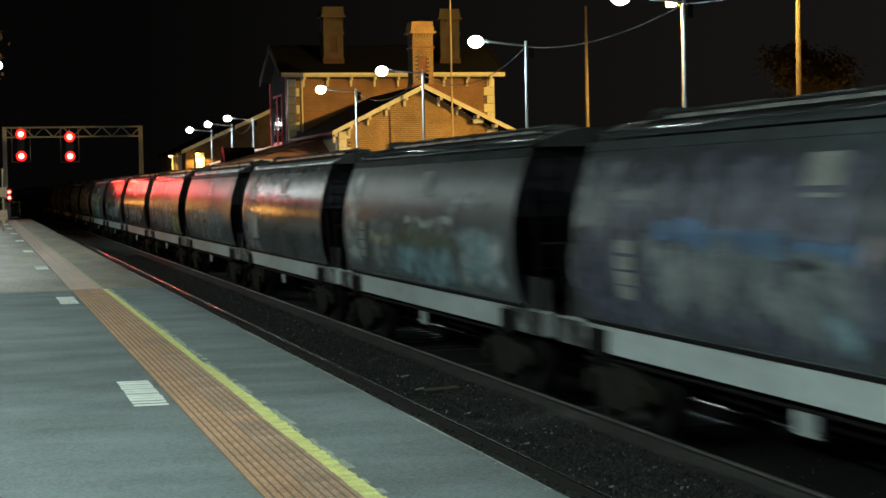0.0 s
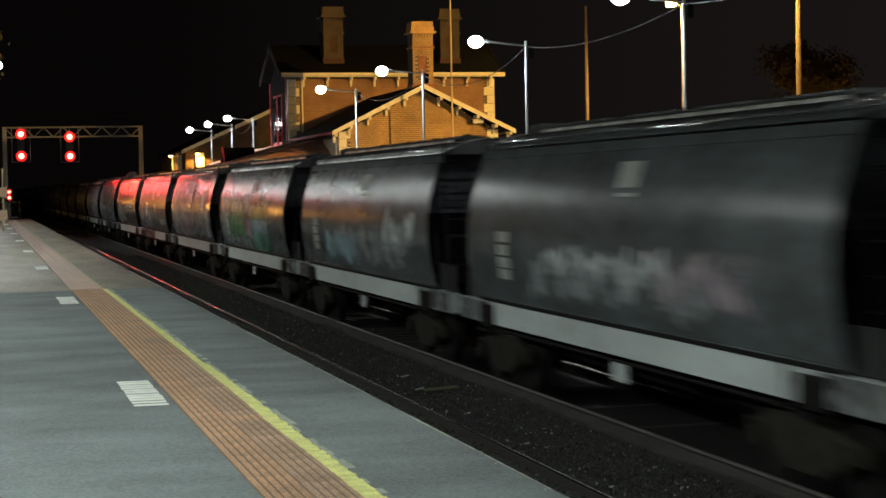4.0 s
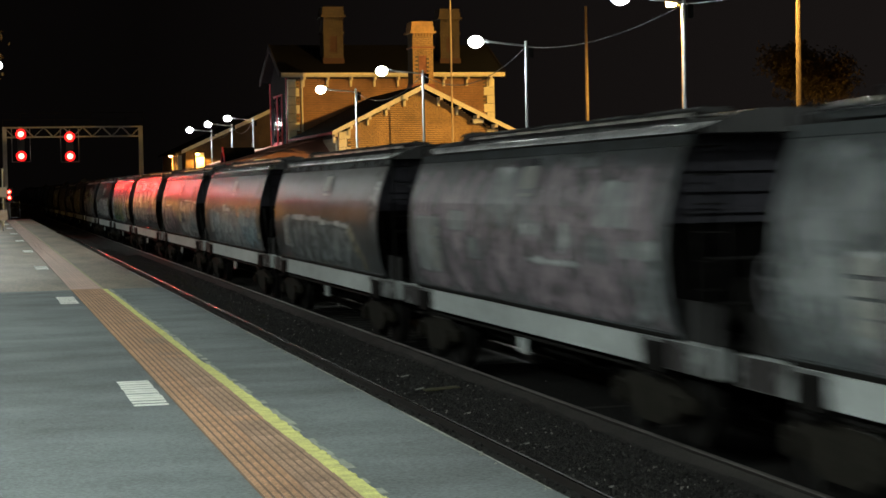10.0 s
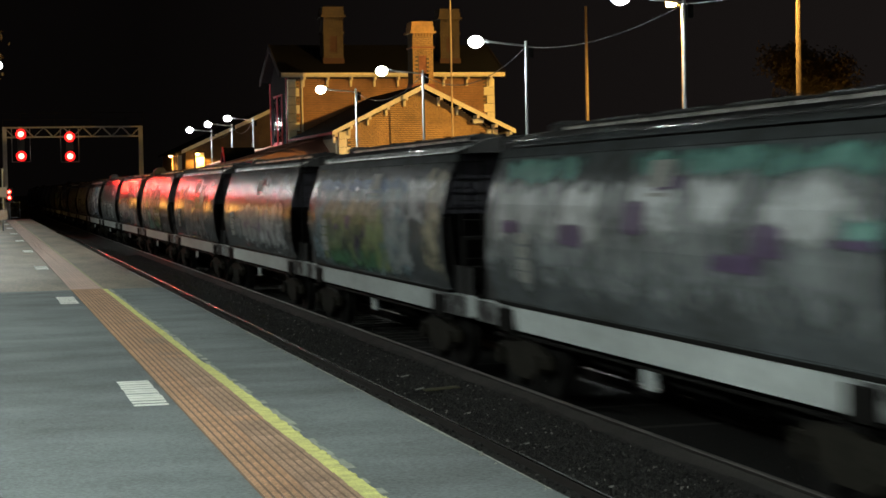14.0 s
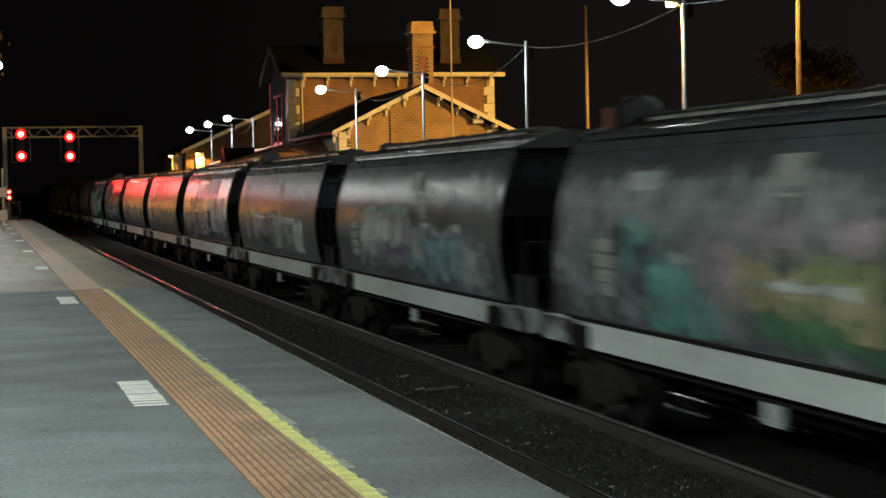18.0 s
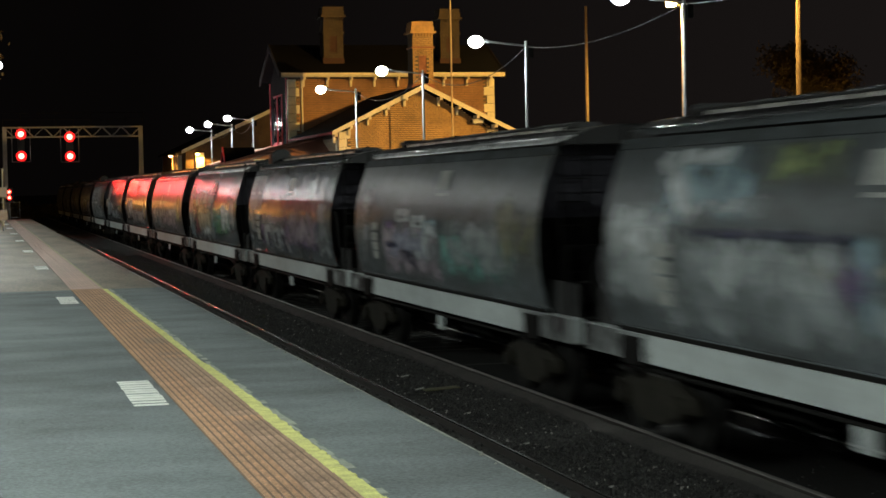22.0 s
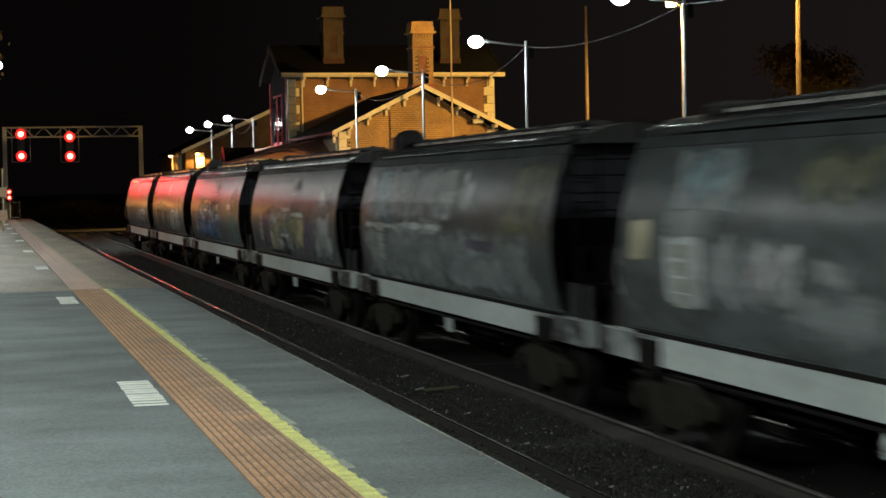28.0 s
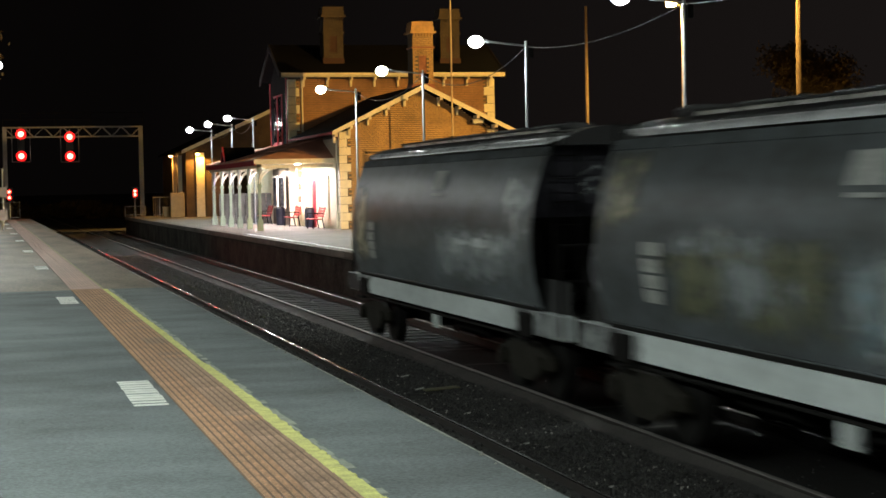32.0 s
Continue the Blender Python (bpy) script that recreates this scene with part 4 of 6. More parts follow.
SPRAYED[18] += [("pale_blue", -3.4, 5.2, 1.3, 2.9, "cloud"), ("lime", -1.6, 4.2, 1.4, 2.45, "fill"), ("cream", -1.0, 3.8, 2.2, 2.6, "cloud"), ("green", -1.4, 3.8, 1.3, 1.7, "cloud"), ("purple", -1.2, 3.8, 1.6, 2.3, "marks"), ("blue", -3.2, 5.0, 2.75, 3.0, "cloud"), ("silver", -3.6, -1.8, 1.4, 2.7, "cloud"), ("cream", -5.6, -4.6, 1.5, 3.0, "cloud"), ("navy", 0.0, 3.4, 1.5, 2.2, "tag"), ("white", -4.6, -3.4, 2.2, 2.9, "cloud")]
SPRAYED[19] += [("white", -4.8, 2.0, 1.4, 2.4, "cloud"), ("mist", -1.0, 4.0, 1.5, 2.3, "cloud"), ("purple", -3, 2, 1.6, 2.2, "marks")]
SPRAYED[20] += [("mist", -3.2, 2.4, 1.36, 2.53, "fill"), ("mist", -3.2, 0.2, 1.48, 2.46, "cloud"), ("teal", 0.0, 1.9, 2.39, 2.49, "cloud"), ("lime", 3.1, 4.5, 2.52, 2.94, "cloud"), ("lime", 1.6, 2.8, 2.66, 3.02, "cloud"), ("white", -3.1, -1.6, 2.56, 2.95, "cloud"), ("white", -1.3, -0.5, 2.76, 3.1, "slab"), ("lime", -1.8, -0.7, 2.38, 2.62, "slab"), ("cream", -1.6, -0.8, 2.26, 2.39, "slab"), ("green", -3.2, -0.6, 2.21, 2.51, "cloud")]
SPRAYED[20] += [("navy", 0.7, 1.1, 1.79, 1.97, "cloud"), ("navy", -0.8, -0.1, 1.94, 2.25, "cloud"), ("navy", -2.2, -1.5, 1.69, 2.08, "cloud"), ("navy", -2.0, -1.8, 1.82, 1.99, "slab"), ("navy", 1.9, 2.5, 1.6, 1.94, "cloud"), ("purple", 1.9, 2.4, 2.31, 2.55, "cloud"), ("teal", -3.2, -2.3, 2.58, 2.3, "slash")]
SPRAYED[21] += [("mist", -2.4, 5.6, 1.22, 3.0, "cloud"), ("teal", 1.1, 2.7, 1.23, 1.95, "fill"), ("teal", 2.0, 3.4, 1.86, 2.49, "cloud"), ("mist", 4.3, 5.3, 1.45, 2.57, "cloud"), ("silver", 2.3, 3.4, 2.73, 2.95, "slab"), ("navy", 2.6, 3.4, 1.65, 2.29, "cloud"), ("yellow", -0.8, 0.4, 1.61, 2.15, "fill"), ("yellow", -2.5, -0.6, 1.52, 2.05, "fill"), ("pink", 0.2, 1.3, 1.69, 2.29, "cloud"), ("pink", -1.2, 0.2, 2.17, 2.52, "fill")]
SPRAYED[21] += [("pink", -2.6, -1.6, 2.18, 2.47, "fill"), ("lime", -2.6, -1.2, 1.87, 2.21, "cloud"), ("white", -2.1, -0.0, 1.83, 1.95, "cloud"), ("green", -2.5, -0.1, 1.33, 1.66, "cloud"), ("silver", 1.2, 1.9, 2.0, 2.09, "slab"), ("yellow", -2.5, -1.9, 1.48, 1.64, "slab")]
SPRAYED[22] += [("mist", -0.8, 4.0, 1.39, 2.42, "cloud"), ("silver", -0.7, 3.8, 1.59, 2.42, "fill"), ("teal", -0.4, 3.3, 2.33, 2.51, "cloud"), ("pink", -0.6, 1.6, 1.84, 2.38, "cloud"), ("white", -0.2, 3.4, 1.84, 2.3, "cloud"), ("white", -2.0, -1.2, 2.19, 2.24, "slab"), ("mist", -1.9, -1.1, 2.21, 2.79, "cloud"), ("teal", -1.4, -0.5, 1.46, 1.83, "cloud"), ("purple", -0.2, 1.6, 1.64, 1.85, "cloud"), ("silver", -1.6, -0.5, 1.64, 2.23, "fill")]
SPRAYED[22] += [("white", -1.9, -1.5, 2.67, 2.81, "slab"), ("silver", -3.4, -1.8, 2.5, 2.85, "tag"), ("white", -5.4, -4.0, 2.5, 3.0, "cloud"), ("pale_blue", -4.4, -1.4, 1.3, 2.1, "cloud"), ("silver", -5.0, -3.6, 1.3, 2.0, "cloud"), ("white", -3.8, -1.6, 2.05, 2.2, "line")]
SPRAYED[23] += [("silver", -4.1, 0.2, 1.34, 2.17, "cloud"), ("white", -3.3, -0.1, 1.99, 2.17, "slab"), ("white", -4.2, -2.9, 1.4, 2.08, "slab"), ("white", -4.5, -3.1, 2.61, 2.87, "cloud"), ("silver", -0.3, 2.1, 1.72, 2.1, "cloud"), ("mist", -0.6, 3.1, 1.61, 2.17, "fill"), ("silver", -1.5, -0.2, 1.38, 2.27, "fill"), ("white", -1.5, -0.7, 1.79, 2.25, "cloud"), ("pale_blue", 2.2, 3.1, 2.18, 2.32, "slab"), ("white", 2.1, 3.0, 2.12, 2.22, "slab")]
SPRAYED[23] += [("white", 0.9, 2.2, 2.09, 2.17, "slab"), ("pale_blue", 0.4, 1.2, 2.21, 2.3, "slab"), ("white", -0.4, 0.7, 2.14, 2.25, "slab"), ("dark", 0.0, 0.5, 2.17, 2.23, "slab"), ("pale_blue", -0.4, 0.0, 2.23, 2.3, "slab"), ("cream", -0.6, 0.0, 1.45, 1.98, "cloud"), ("olive", 4.2, 5.5, 2.17, 3.12, "cloud"), ("navy", 0.4, 1.7, 1.46, 1.64, "slash"), ("mist", -0.4, 0.9, 1.59, 2.12, "cloud")]
SPRAYED[24] += [("bright_silver", 2.2, 5.6, 1.64, 3.09, "fill"), ("bright_silver", -0.6, 2.0, 1.68, 3.13, "slab"), ("mist", -0.8, 5.6, 1.31, 2.59, "cloud"), ("white", -0.4, 1.8, 2.5, 2.99, "cloud"), ("purple", 1.9, 2.4, 2.21, 2.98, "cloud"), ("navy", 3.3, 4.2, 2.2, 2.71, "cloud"), ("navy", 1.1, 2.1, 2.03, 2.16, "slab"), ("navy", 1.4, 2.0, 1.79, 2.06, "slab"), ("white", 0.9, 2.2, 2.16, 2.21, "slab"), ("pale_blue", -1.1, -0.6, 2.42, 2.94, "slab")]
SPRAYED[24] += [("pink", -1.3, -0.7, 1.67, 2.42, "slab"), ("navy", -0.6, 0.0, 1.48, 1.83, "slab"), ("white", -0.8, 0.6, 1.44, 1.54, "slab"), ("white", 0.0, 0.6, 1.55, 1.94, "cloud"), ("bright_silver", -5.7, -3.3, 1.95, 3.17, "slab"), ("pale_blue", -3.1, -0.8, 2.64, 3.16, "slab"), ("bright_silver", -3.3, -0.2, 1.56, 2.66, "fill"), ("lavender", -5.2, -2.9, 1.47, 2.48, "cloud"), ("navy", -2.1, -1.3, 1.65, 2.19, "slab"), ("pink", -1.5, 0.0, 1.5, 2.25, "cloud")]
SPRAYED[24] += [("purple", -3.1, -3.0, 2.19, 3.18, "slash"), ("mist", -5.7, -3.6, 1.52, 2.05, "cloud")]
SPRAYED[25] += [("mist", -0.4, 4.0, 1.33, 2.26, "fill"), ("silver", -0.3, 3.3, 1.73, 2.24, "cloud"), ("pale_blue", 1.9, 4.3, 2.48, 3.18, "cloud"), ("white", 2.2, 4.2, 2.99, 3.17, "cloud"), ("white", 3.2, 4.3, 2.45, 3.15, "slash"), ("silver", 1.8, 2.9, 2.5, 2.68, "cloud"), ("mist", 1.5, 1.8, 2.49, 2.69, "slab"), ("navy", -0.4, 3.3, 2.29, 2.37, "slab"), ("silver", 3.7, 5.5, 1.54, 2.54, "fill"), ("white", 3.8, 5.1, 2.05, 2.47, "cloud")]
SPRAYED[25] += [("pale_blue", -0.7, -0.3, 1.52, 2.38, "cloud"), ("lime", 0.3, 1.6, 2.85, 3.18, "cloud"), ("purple", -0.5, 0.1, 1.79, 2.21, "cloud"), ("cream", 0.0, 0.6, 1.97, 2.16, "cloud"), ("lime", -5.5, -4.0, 1.5, 2.4, "cloud"), ("mist", -4.6, -0.6, 1.3, 2.0, "cloud"), ("cream", -4.2, -0.8, 2.0, 2.15, "tag")]
SPRAYED[26] += [("cream", 0.3, 1.4, 2.0, 2.29, "cloud"), ("white", 0.1, 1.2, 1.77, 2.14, "slab"), ("teal", -4.6, -0.7, 1.51, 2.1, "cloud"), ("mist", -4.9, -1.1, 1.55, 2.3, "cloud"), ("olive", -5.7, -3.9, 1.81, 2.58, "cloud"), ("pink", -0.5, 3.4, 1.38, 2.17, "fill"), ("silver", -0.4, 1.6, 1.68, 2.13, "cloud"), ("lavender", 0.3, 2.7, 1.69, 2.1, "cloud"), ("white", 1.3, 2.3, 2.24, 2.46, "slab"), ("dark", 1.5, 2.1, 2.29, 2.35, "slab")]
SPRAYED[26] += [("white", 0.2, 1.2, 2.17, 2.36, "slab"), ("dark", 0.4, 0.9, 2.2, 2.25, "slab"), ("pale_blue", -0.5, 0.3, 2.11, 2.29, "slab"), ("white", -0.5, 0.1, 2.06, 2.24, "cloud"), ("navy", 2.2, 3.1, 1.79, 1.88, "slab"), ("navy", 0.8, 2.0, 1.58, 1.66, "slash"), ("mist", 4.1, 5.5, 2.31, 2.88, "cloud"), ("purple", 2.5, 3.0, 2.13, 2.25, "slab"), ("mist", 4.3, 5.3, 1.48, 2.19, "cloud")]
SPRAYED[27] += [("navy", -0.7, 3.7, 2.1, 3.18, "slab"), ("mist", 3.5, 5.7, 2.3, 3.18, "slab"), ("silver", 3.6, 5.7, 2.68, 2.77, "slab"), ("pink", -0.4, 3.2, 1.97, 2.21, "cloud"), ("silver", 1.8, 3.3, 1.45, 1.97, "fill"), ("silver", 0.7, 1.9, 1.42, 1.98, "fill"), ("white", -0.3, 0.8, 1.39, 1.96, "cloud"), ("purple", 3.1, 3.5, 1.48, 1.94, "slab"), ("navy", 2.2, 2.6, 1.44, 1.77, "slab"), ("navy", 1.1, 1.5, 1.46, 1.78, "slab")]
SPRAYED[27] += [("navy", 0.0, 0.5, 1.39, 1.73, "slab"), ("mist", 4.2, 5.2, 1.63, 2.3, "cloud"), ("purple", -0.3, 0.0, 2.62, 2.69, "cloud"), ("purple", -4.4, 0.0, 1.5, 2.3, "cloud"), ("pink", -4.2, -0.4, 1.6, 2.4, "cloud"), ("navy", -5.0, -0.5, 2.2, 3.1, "fill"), ("mist", -5.5, -4.2, 1.4, 2.6, "cloud")]
SPRAYED[28] += [("mist", -0.7, 5.7, 1.29, 2.82, "fill"), ("teal", 4.5, 5.6, 2.64, 2.99, "slab"), ("teal", 3.1, 4.0, 2.31, 2.73, "slab"), ("teal", 1.8, 2.8, 2.37, 2.8, "slab"), ("teal", 1.0, 1.8, 2.41, 2.74, "slab"), ("teal", -0.8, 0.9, 2.42, 2.66, "slab"), ("teal", 1.5, 2.1, 2.16, 2.42, "cloud"), ("yellow", 1.6, 3.5, 1.83, 2.37, "fill"), ("yellow", -0.2, 1.5, 1.86, 2.35, "fill"), ("cream", -0.2, 3.2, 1.52, 2.1, "fill")]
SPRAYED[28] += [("red", 3.4, 4.3, 2.05, 2.22, "slab"), ("red", 3.1, 4.2, 1.46, 1.98, "fill"), ("cream", 0.5, 1.4, 2.26, 2.4, "cloud"), ("white", -0.1, 2.3, 1.41, 1.71, "cloud"), ("navy", 3.5, 4.5, 2.26, 2.58, "cloud"), ("pale_blue", 4.2, 5.5, 1.27, 2.07, "cloud"), ("teal", -4.6, -0.9, 1.7, 2.3, "letters"), ("green", -4.4, -1.2, 1.5, 2.1, "cloud"), ("white", -4.6, -2.8, 1.6, 2.4, "cloud"), ("mist", -5.6, -4.4, 1.7, 2.6, "cloud")]
SPRAYED[29] += [("mist", -3.8, 4.4, 1.35, 2.2, "cloud"), ("pale_blue", 2.6, 5.2, 1.45, 2.1, "cloud"), ("white", 2.8, 5.0, 1.6, 2.3, "tag"), ("lime", -5.0, -3.9, 1.7, 2.6, "fill"), ("yellow", -4.9, -4.1, 1.9, 2.5, "cloud"), ("pink", -3.6, 1.4, 1.4, 1.9, "cloud"), ("white", 0.8, 1.8, 2.2, 2.75, "cloud"), ("white", -3.8, -1.8, 2.0, 2.2, "tag")]
SPRAYED[30] += [("white", 1.6, 4.6, 1.6, 2.5, "cloud"), ("mist", -4.4, 2.0, 1.4, 2.0, "cloud"), ("yellow", -5.0, -4.2, 1.6, 2.4, "cloud")]
SPRAYED[31] += [("mist", 2.6, 4.4, 2.55, 3.14, "slab"), ("pale_blue", 2.8, 4.3, 2.62, 3.13, "cloud"), ("mist", 3.0, 4.5, 2.08, 2.54, "slab"), ("mist", 1.3, 3.3, 1.62, 2.27, "fill"), ("white", 1.3, 2.3, 1.8, 2.25, "cloud"), ("silver", 0.1, 0.9, 1.92, 2.16, "cloud"), ("silver", -0.2, 1.4, 1.42, 1.83, "cloud"), ("mist", -0.2, 1.4, 1.48, 1.83, "fill"), ("olive", -0.1, 1.4, 2.58, 3.06, "cloud"), ("cream", 4.8, 5.4, 2.01, 2.42, "slab")]
SPRAYED[31] += [("white", 3.4, 4.4, 1.58, 2.27, "slab"), ("pink", 1.6, 2.4, 1.73, 2.09, "cloud"), ("cream", -4.9, -2.6, 1.8, 2.1, "cloud"), ("olive", -5.5, -4.0, 1.3, 2.2, "cloud"), ("mist", -3.6, -0.6, 1.4, 1.9, "cloud")]
SPRAYED[32] += [("silver", -0.9, 0.2, 2.31, 3.04, "slab"), ("white", -2.0, -1.2, 2.48, 3.0, "cloud"), ("white", -0.3, 3.3, 2.04, 2.15, "slab"), ("mist", -4.8, -0.1, 1.44, 2.12, "fill"), ("mist", -5.1, -0.3, 1.25, 1.85, "cloud"), ("navy", -3.3, -1.5, 1.9, 2.04, "slab"), ("olive", -5.6, -3.5, 2.08, 3.09, "cloud"), ("mist", -0.3, 5.2, 1.22, 2.11, "fill"), ("mist", -0.2, 5.4, 2.25, 3.11, "cloud"), ("pale_blue", 3.5, 4.6, 2.29, 3.08, "fill")]
SPRAYED[32] += [("pale_blue", 3.4, 4.6, 2.2, 2.67, "fill"), ("mist", 2.0, 3.1, 2.73, 3.08, "slab"), ("white", 2.5, 5.3, 2.12, 2.2, "slab"), ("white", -0.4, 2.8, 2.14, 2.24, "slab"), ("mist", -0.3, 3.4, 1.22, 2.05, "cloud"), ("silver", -0.4, 1.0, 2.23, 2.33, "cloud")]
SPRAYED[33] += [("mist", -5.3, 3.0, 1.33, 2.27, "cloud"), ("yellow", -2.1, 0.3, 1.56, 2.22, "fill"), ("white", 0.7, 2.3, 2.04, 2.31, "slab"), ("white", -2.2, 0.8, 2.19, 2.29, "slab"), ("silver", -5.2, -3.4, 1.52, 2.24, "fill"), ("silver", -4.8, -3.5, 2.41, 2.84, "cloud"), ("navy", 0.3, 1.3, 1.3, 1.81, "slash"), ("lime", 0.1, 2.4, 1.46, 2.13, "cloud"), ("purple", -3.2, -2.0, 1.46, 2.21, "cloud"), ("silver", 1.2, 2.8, 1.41, 2.26, "cloud")]
SPRAYED[33] += [("mist", -0.5, 3.0, 1.41, 2.34, "fill"), ("white", 1.3, 2.5, 1.9, 2.26, "cloud"), ("yellow", 0.9, 2.1, 1.61, 2.09, "cloud"), ("cream", 1.3, 2.7, 1.4, 1.79, "fill"), ("yellow", 0.3, 1.0, 1.94, 2.08, "slab"), ("white", -0.5, 1.0, 2.3, 2.4, "slab"), ("navy", 0.2, 0.8, 1.38, 1.76, "slash"), ("white", -0.2, 1.0, 1.69, 1.79, "slab"), ("lime", -0.6, 0.0, 1.63, 2.14, "cloud"), ("silver", -0.5, -0.1, 1.38, 1.75, "cloud")]
SPRAYED[33] += [("purple", 2.6, 3.6, 1.44, 2.3, "cloud"), ("white", 1.1, 1.5, 1.45, 1.81, "slash")]
SPRAYED[34] += [("mist", -2.0, 2.8, 1.41, 2.25, "cloud"), ("yellow", 0.6, 2.6, 2.21, 2.46, "cloud"), ("cream", -1.5, 0.6, 2.14, 2.42, "cloud"), ("white", -1.6, -0.5, 1.81, 2.09, "slab"), ("blue", -1.0, 2.3, 1.4, 1.83, "cloud"), ("purple", -1.7, 0.7, 1.66, 2.06, "cloud"), ("teal", -5.3, -4.0, 1.37, 2.09, "slash"), ("white", -4.2, -3.4, 2.26, 2.42, "slab"), ("silver", -5.4, -4.5, 2.16, 2.67, "cloud"), ("olive", -5.7, -4.3, 2.08, 2.75, "cloud")]
SPRAYED[34] += [("mist", -0.8, 3.4, 1.5, 2.33, "cloud"), ("yellow", 0.3, 3.0, 2.4, 2.55, "fill"), ("cream", 0.2, 3.0, 2.24, 2.43, "cloud"), ("yellow", -0.8, 1.2, 2.15, 2.48, "slash"), ("red", -0.8, 0.0, 2.25, 2.45, "fill"), ("pale_blue", 0.0, 3.1, 1.97, 2.35, "fill"), ("lavender", -0.4, 3.0, 1.69, 2.22, "fill"), ("purple", 0.9, 1.8, 1.87, 2.08, "fill"), ("blue", -0.8, 3.8, 1.46, 1.84, "fill"), ("blue", 0.1, 1.9, 1.58, 1.93, "fill")]
SPRAYED[34] += [("lavender", -0.8, 0.8, 1.77, 2.04, "cloud"), ("white", 1.0, 1.8, 2.17, 2.25, "slab"), ("white", 1.8, 2.8, 1.94, 2.01, "cloud"), ("navy", 0.7, 1.4, 1.75, 1.83, "cloud"), ("cream", 3.6, 4.4, 1.66, 2.14, "cloud"), ("white", 0.0, 0.7, 2.08, 2.27, "cloud")]
SPRAYED[35] += [("mist", -4.4, -0.3, 1.56, 2.12, "fill"), ("silver", -4.5, -0.8, 1.34, 2.19, "cloud"), ("white", -3.4, -1.6, 2.0, 2.14, "cloud"), ("mist", -5.7, -4.2, 1.65, 2.75, "cloud"), ("olive", -0.2, 3.5, 1.43, 2.26, "cloud"), ("mist", 0.4, 2.2, 1.54, 2.15, "cloud"), ("olive", -0.1, 1.0, 1.95, 2.29, "cloud"), ("pale_blue", -1.0, -0.6, 1.46, 2.17, "cloud"), ("olive", 4.5, 5.7, 2.37, 3.18, "cloud"), ("cream", 4.6, 5.6, 2.53, 2.96, "cloud")]
SPRAYED[35] += [("mist", 1.0, 3.5, 2.12, 2.37, "cloud")]
SPRAYED[36] += [("mist", -5.3, -0.8, 1.48, 2.16, "fill"), ("silver", -4.6, -1.1, 1.73, 2.15, "cloud"), ("white", -4.0, -1.8, 1.95, 2.06, "slab"), ("cream", 4.4, 5.4, 1.5, 2.8, "cloud"), ("white", -5.5, -4.6, 2.0, 2.9, "cloud")]
DULL = (1, 2, 6, 9, 11, 12, 15, 16, 17, 21, 23, 25, 27, 29, 30, 31, 32, 34)     # wagons with painted, not bare, roof rims
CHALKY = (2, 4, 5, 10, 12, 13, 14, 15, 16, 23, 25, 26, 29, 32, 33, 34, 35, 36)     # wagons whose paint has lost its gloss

TRAIN = {}
first = hopper_wagon()
for k in range(FIRST, LAST + 1):
    TRAIN[k] = first if k == FIRST else copy_thing(first, Matrix())
for k, pieces in SPRAYED.items():
    rng = random.Random(100 + k)
    for i, (colour, y0, y1, z0, z1, style) in enumerate(pieces):
        graffiti(TRAIN[k], colour, y0, y1, z0, z1, style, rng, 0.005 + 0.0015 * i)
for k in (5, 9, 14, 16, 21, 23, 34, 36):     # scribbles on the end sheet
    rng = random.Random(400 + k)
    x, z = rng.uniform(-0.75, -0.45), 3.12
    for _ in range(rng.randint(3, 5)):
        wide = rng.uniform(0.25, 0.6)
        bm = B()
        rows = []
        for i in range(9):
            u = i / 8
            zz = z + 0.05 * math.sin(u * 7 + k)
            rows.append([(x + wide * u, -BODY + 0.02, zz - 0.022), (x + wide * u, -BODY + 0.02, zz + 0.022)])
        sheet(bm, rows)
        coat(bm, lambda v: 0.5)
        part("graffiti_stroke", bm, PAINTS["mist"], TRAIN[k], "pale scribble on the end sheet", fix=False)
        x, z = x + rng.uniform(-0.1, 0.12), z - rng.uniform(0.10, 0.17)
# sills that are painted over or caked with dirt
for k, mat, y0, y1 in ((10, PAINTS["purple"], -0.6, 2.9), (10, GRIME, 0.0, 5.0), (10, PAINTS["lavender"], 0.6, 1.6), (12, GRIME, -5.2, 3.2), (12, GRIME, -3.0, 1.5)):
    bm = B()
    sheet(bm, [[(-1.1475 - 0.0006 * abs(y0), y, z) for z in np.linspace(0.87, 1.17, 4)] for y in np.linspace(y0, y1, 13)])
    coat(bm, lambda v: 0.75 * min(1.0, (v.co.y - y0) / 0.4, (y1 - v.co.y) / 0.4))
    part("sill_grime", bm, mat, TRAIN[k], "dirt and old paint over the sill", fix=False)
for ob in TRAIN[28].children:
    if ob.name.startswith("data_bar"):
        ob.data = ob.data.copy()
        ob.data.materials[0] = WAGON_GREY
        ob["label"] = "data panel bar, painted over"
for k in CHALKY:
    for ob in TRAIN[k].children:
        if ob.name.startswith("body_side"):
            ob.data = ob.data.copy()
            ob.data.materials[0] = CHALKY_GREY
for k in DULL:
    for ob in TRAIN[k].children:
        if ob.name.startswith("roof_rim"):
            ob.data = ob.data.copy()
            ob.data.materials[0] = WAGON_GREY
            ob["label"] = "grey painted roof rim"
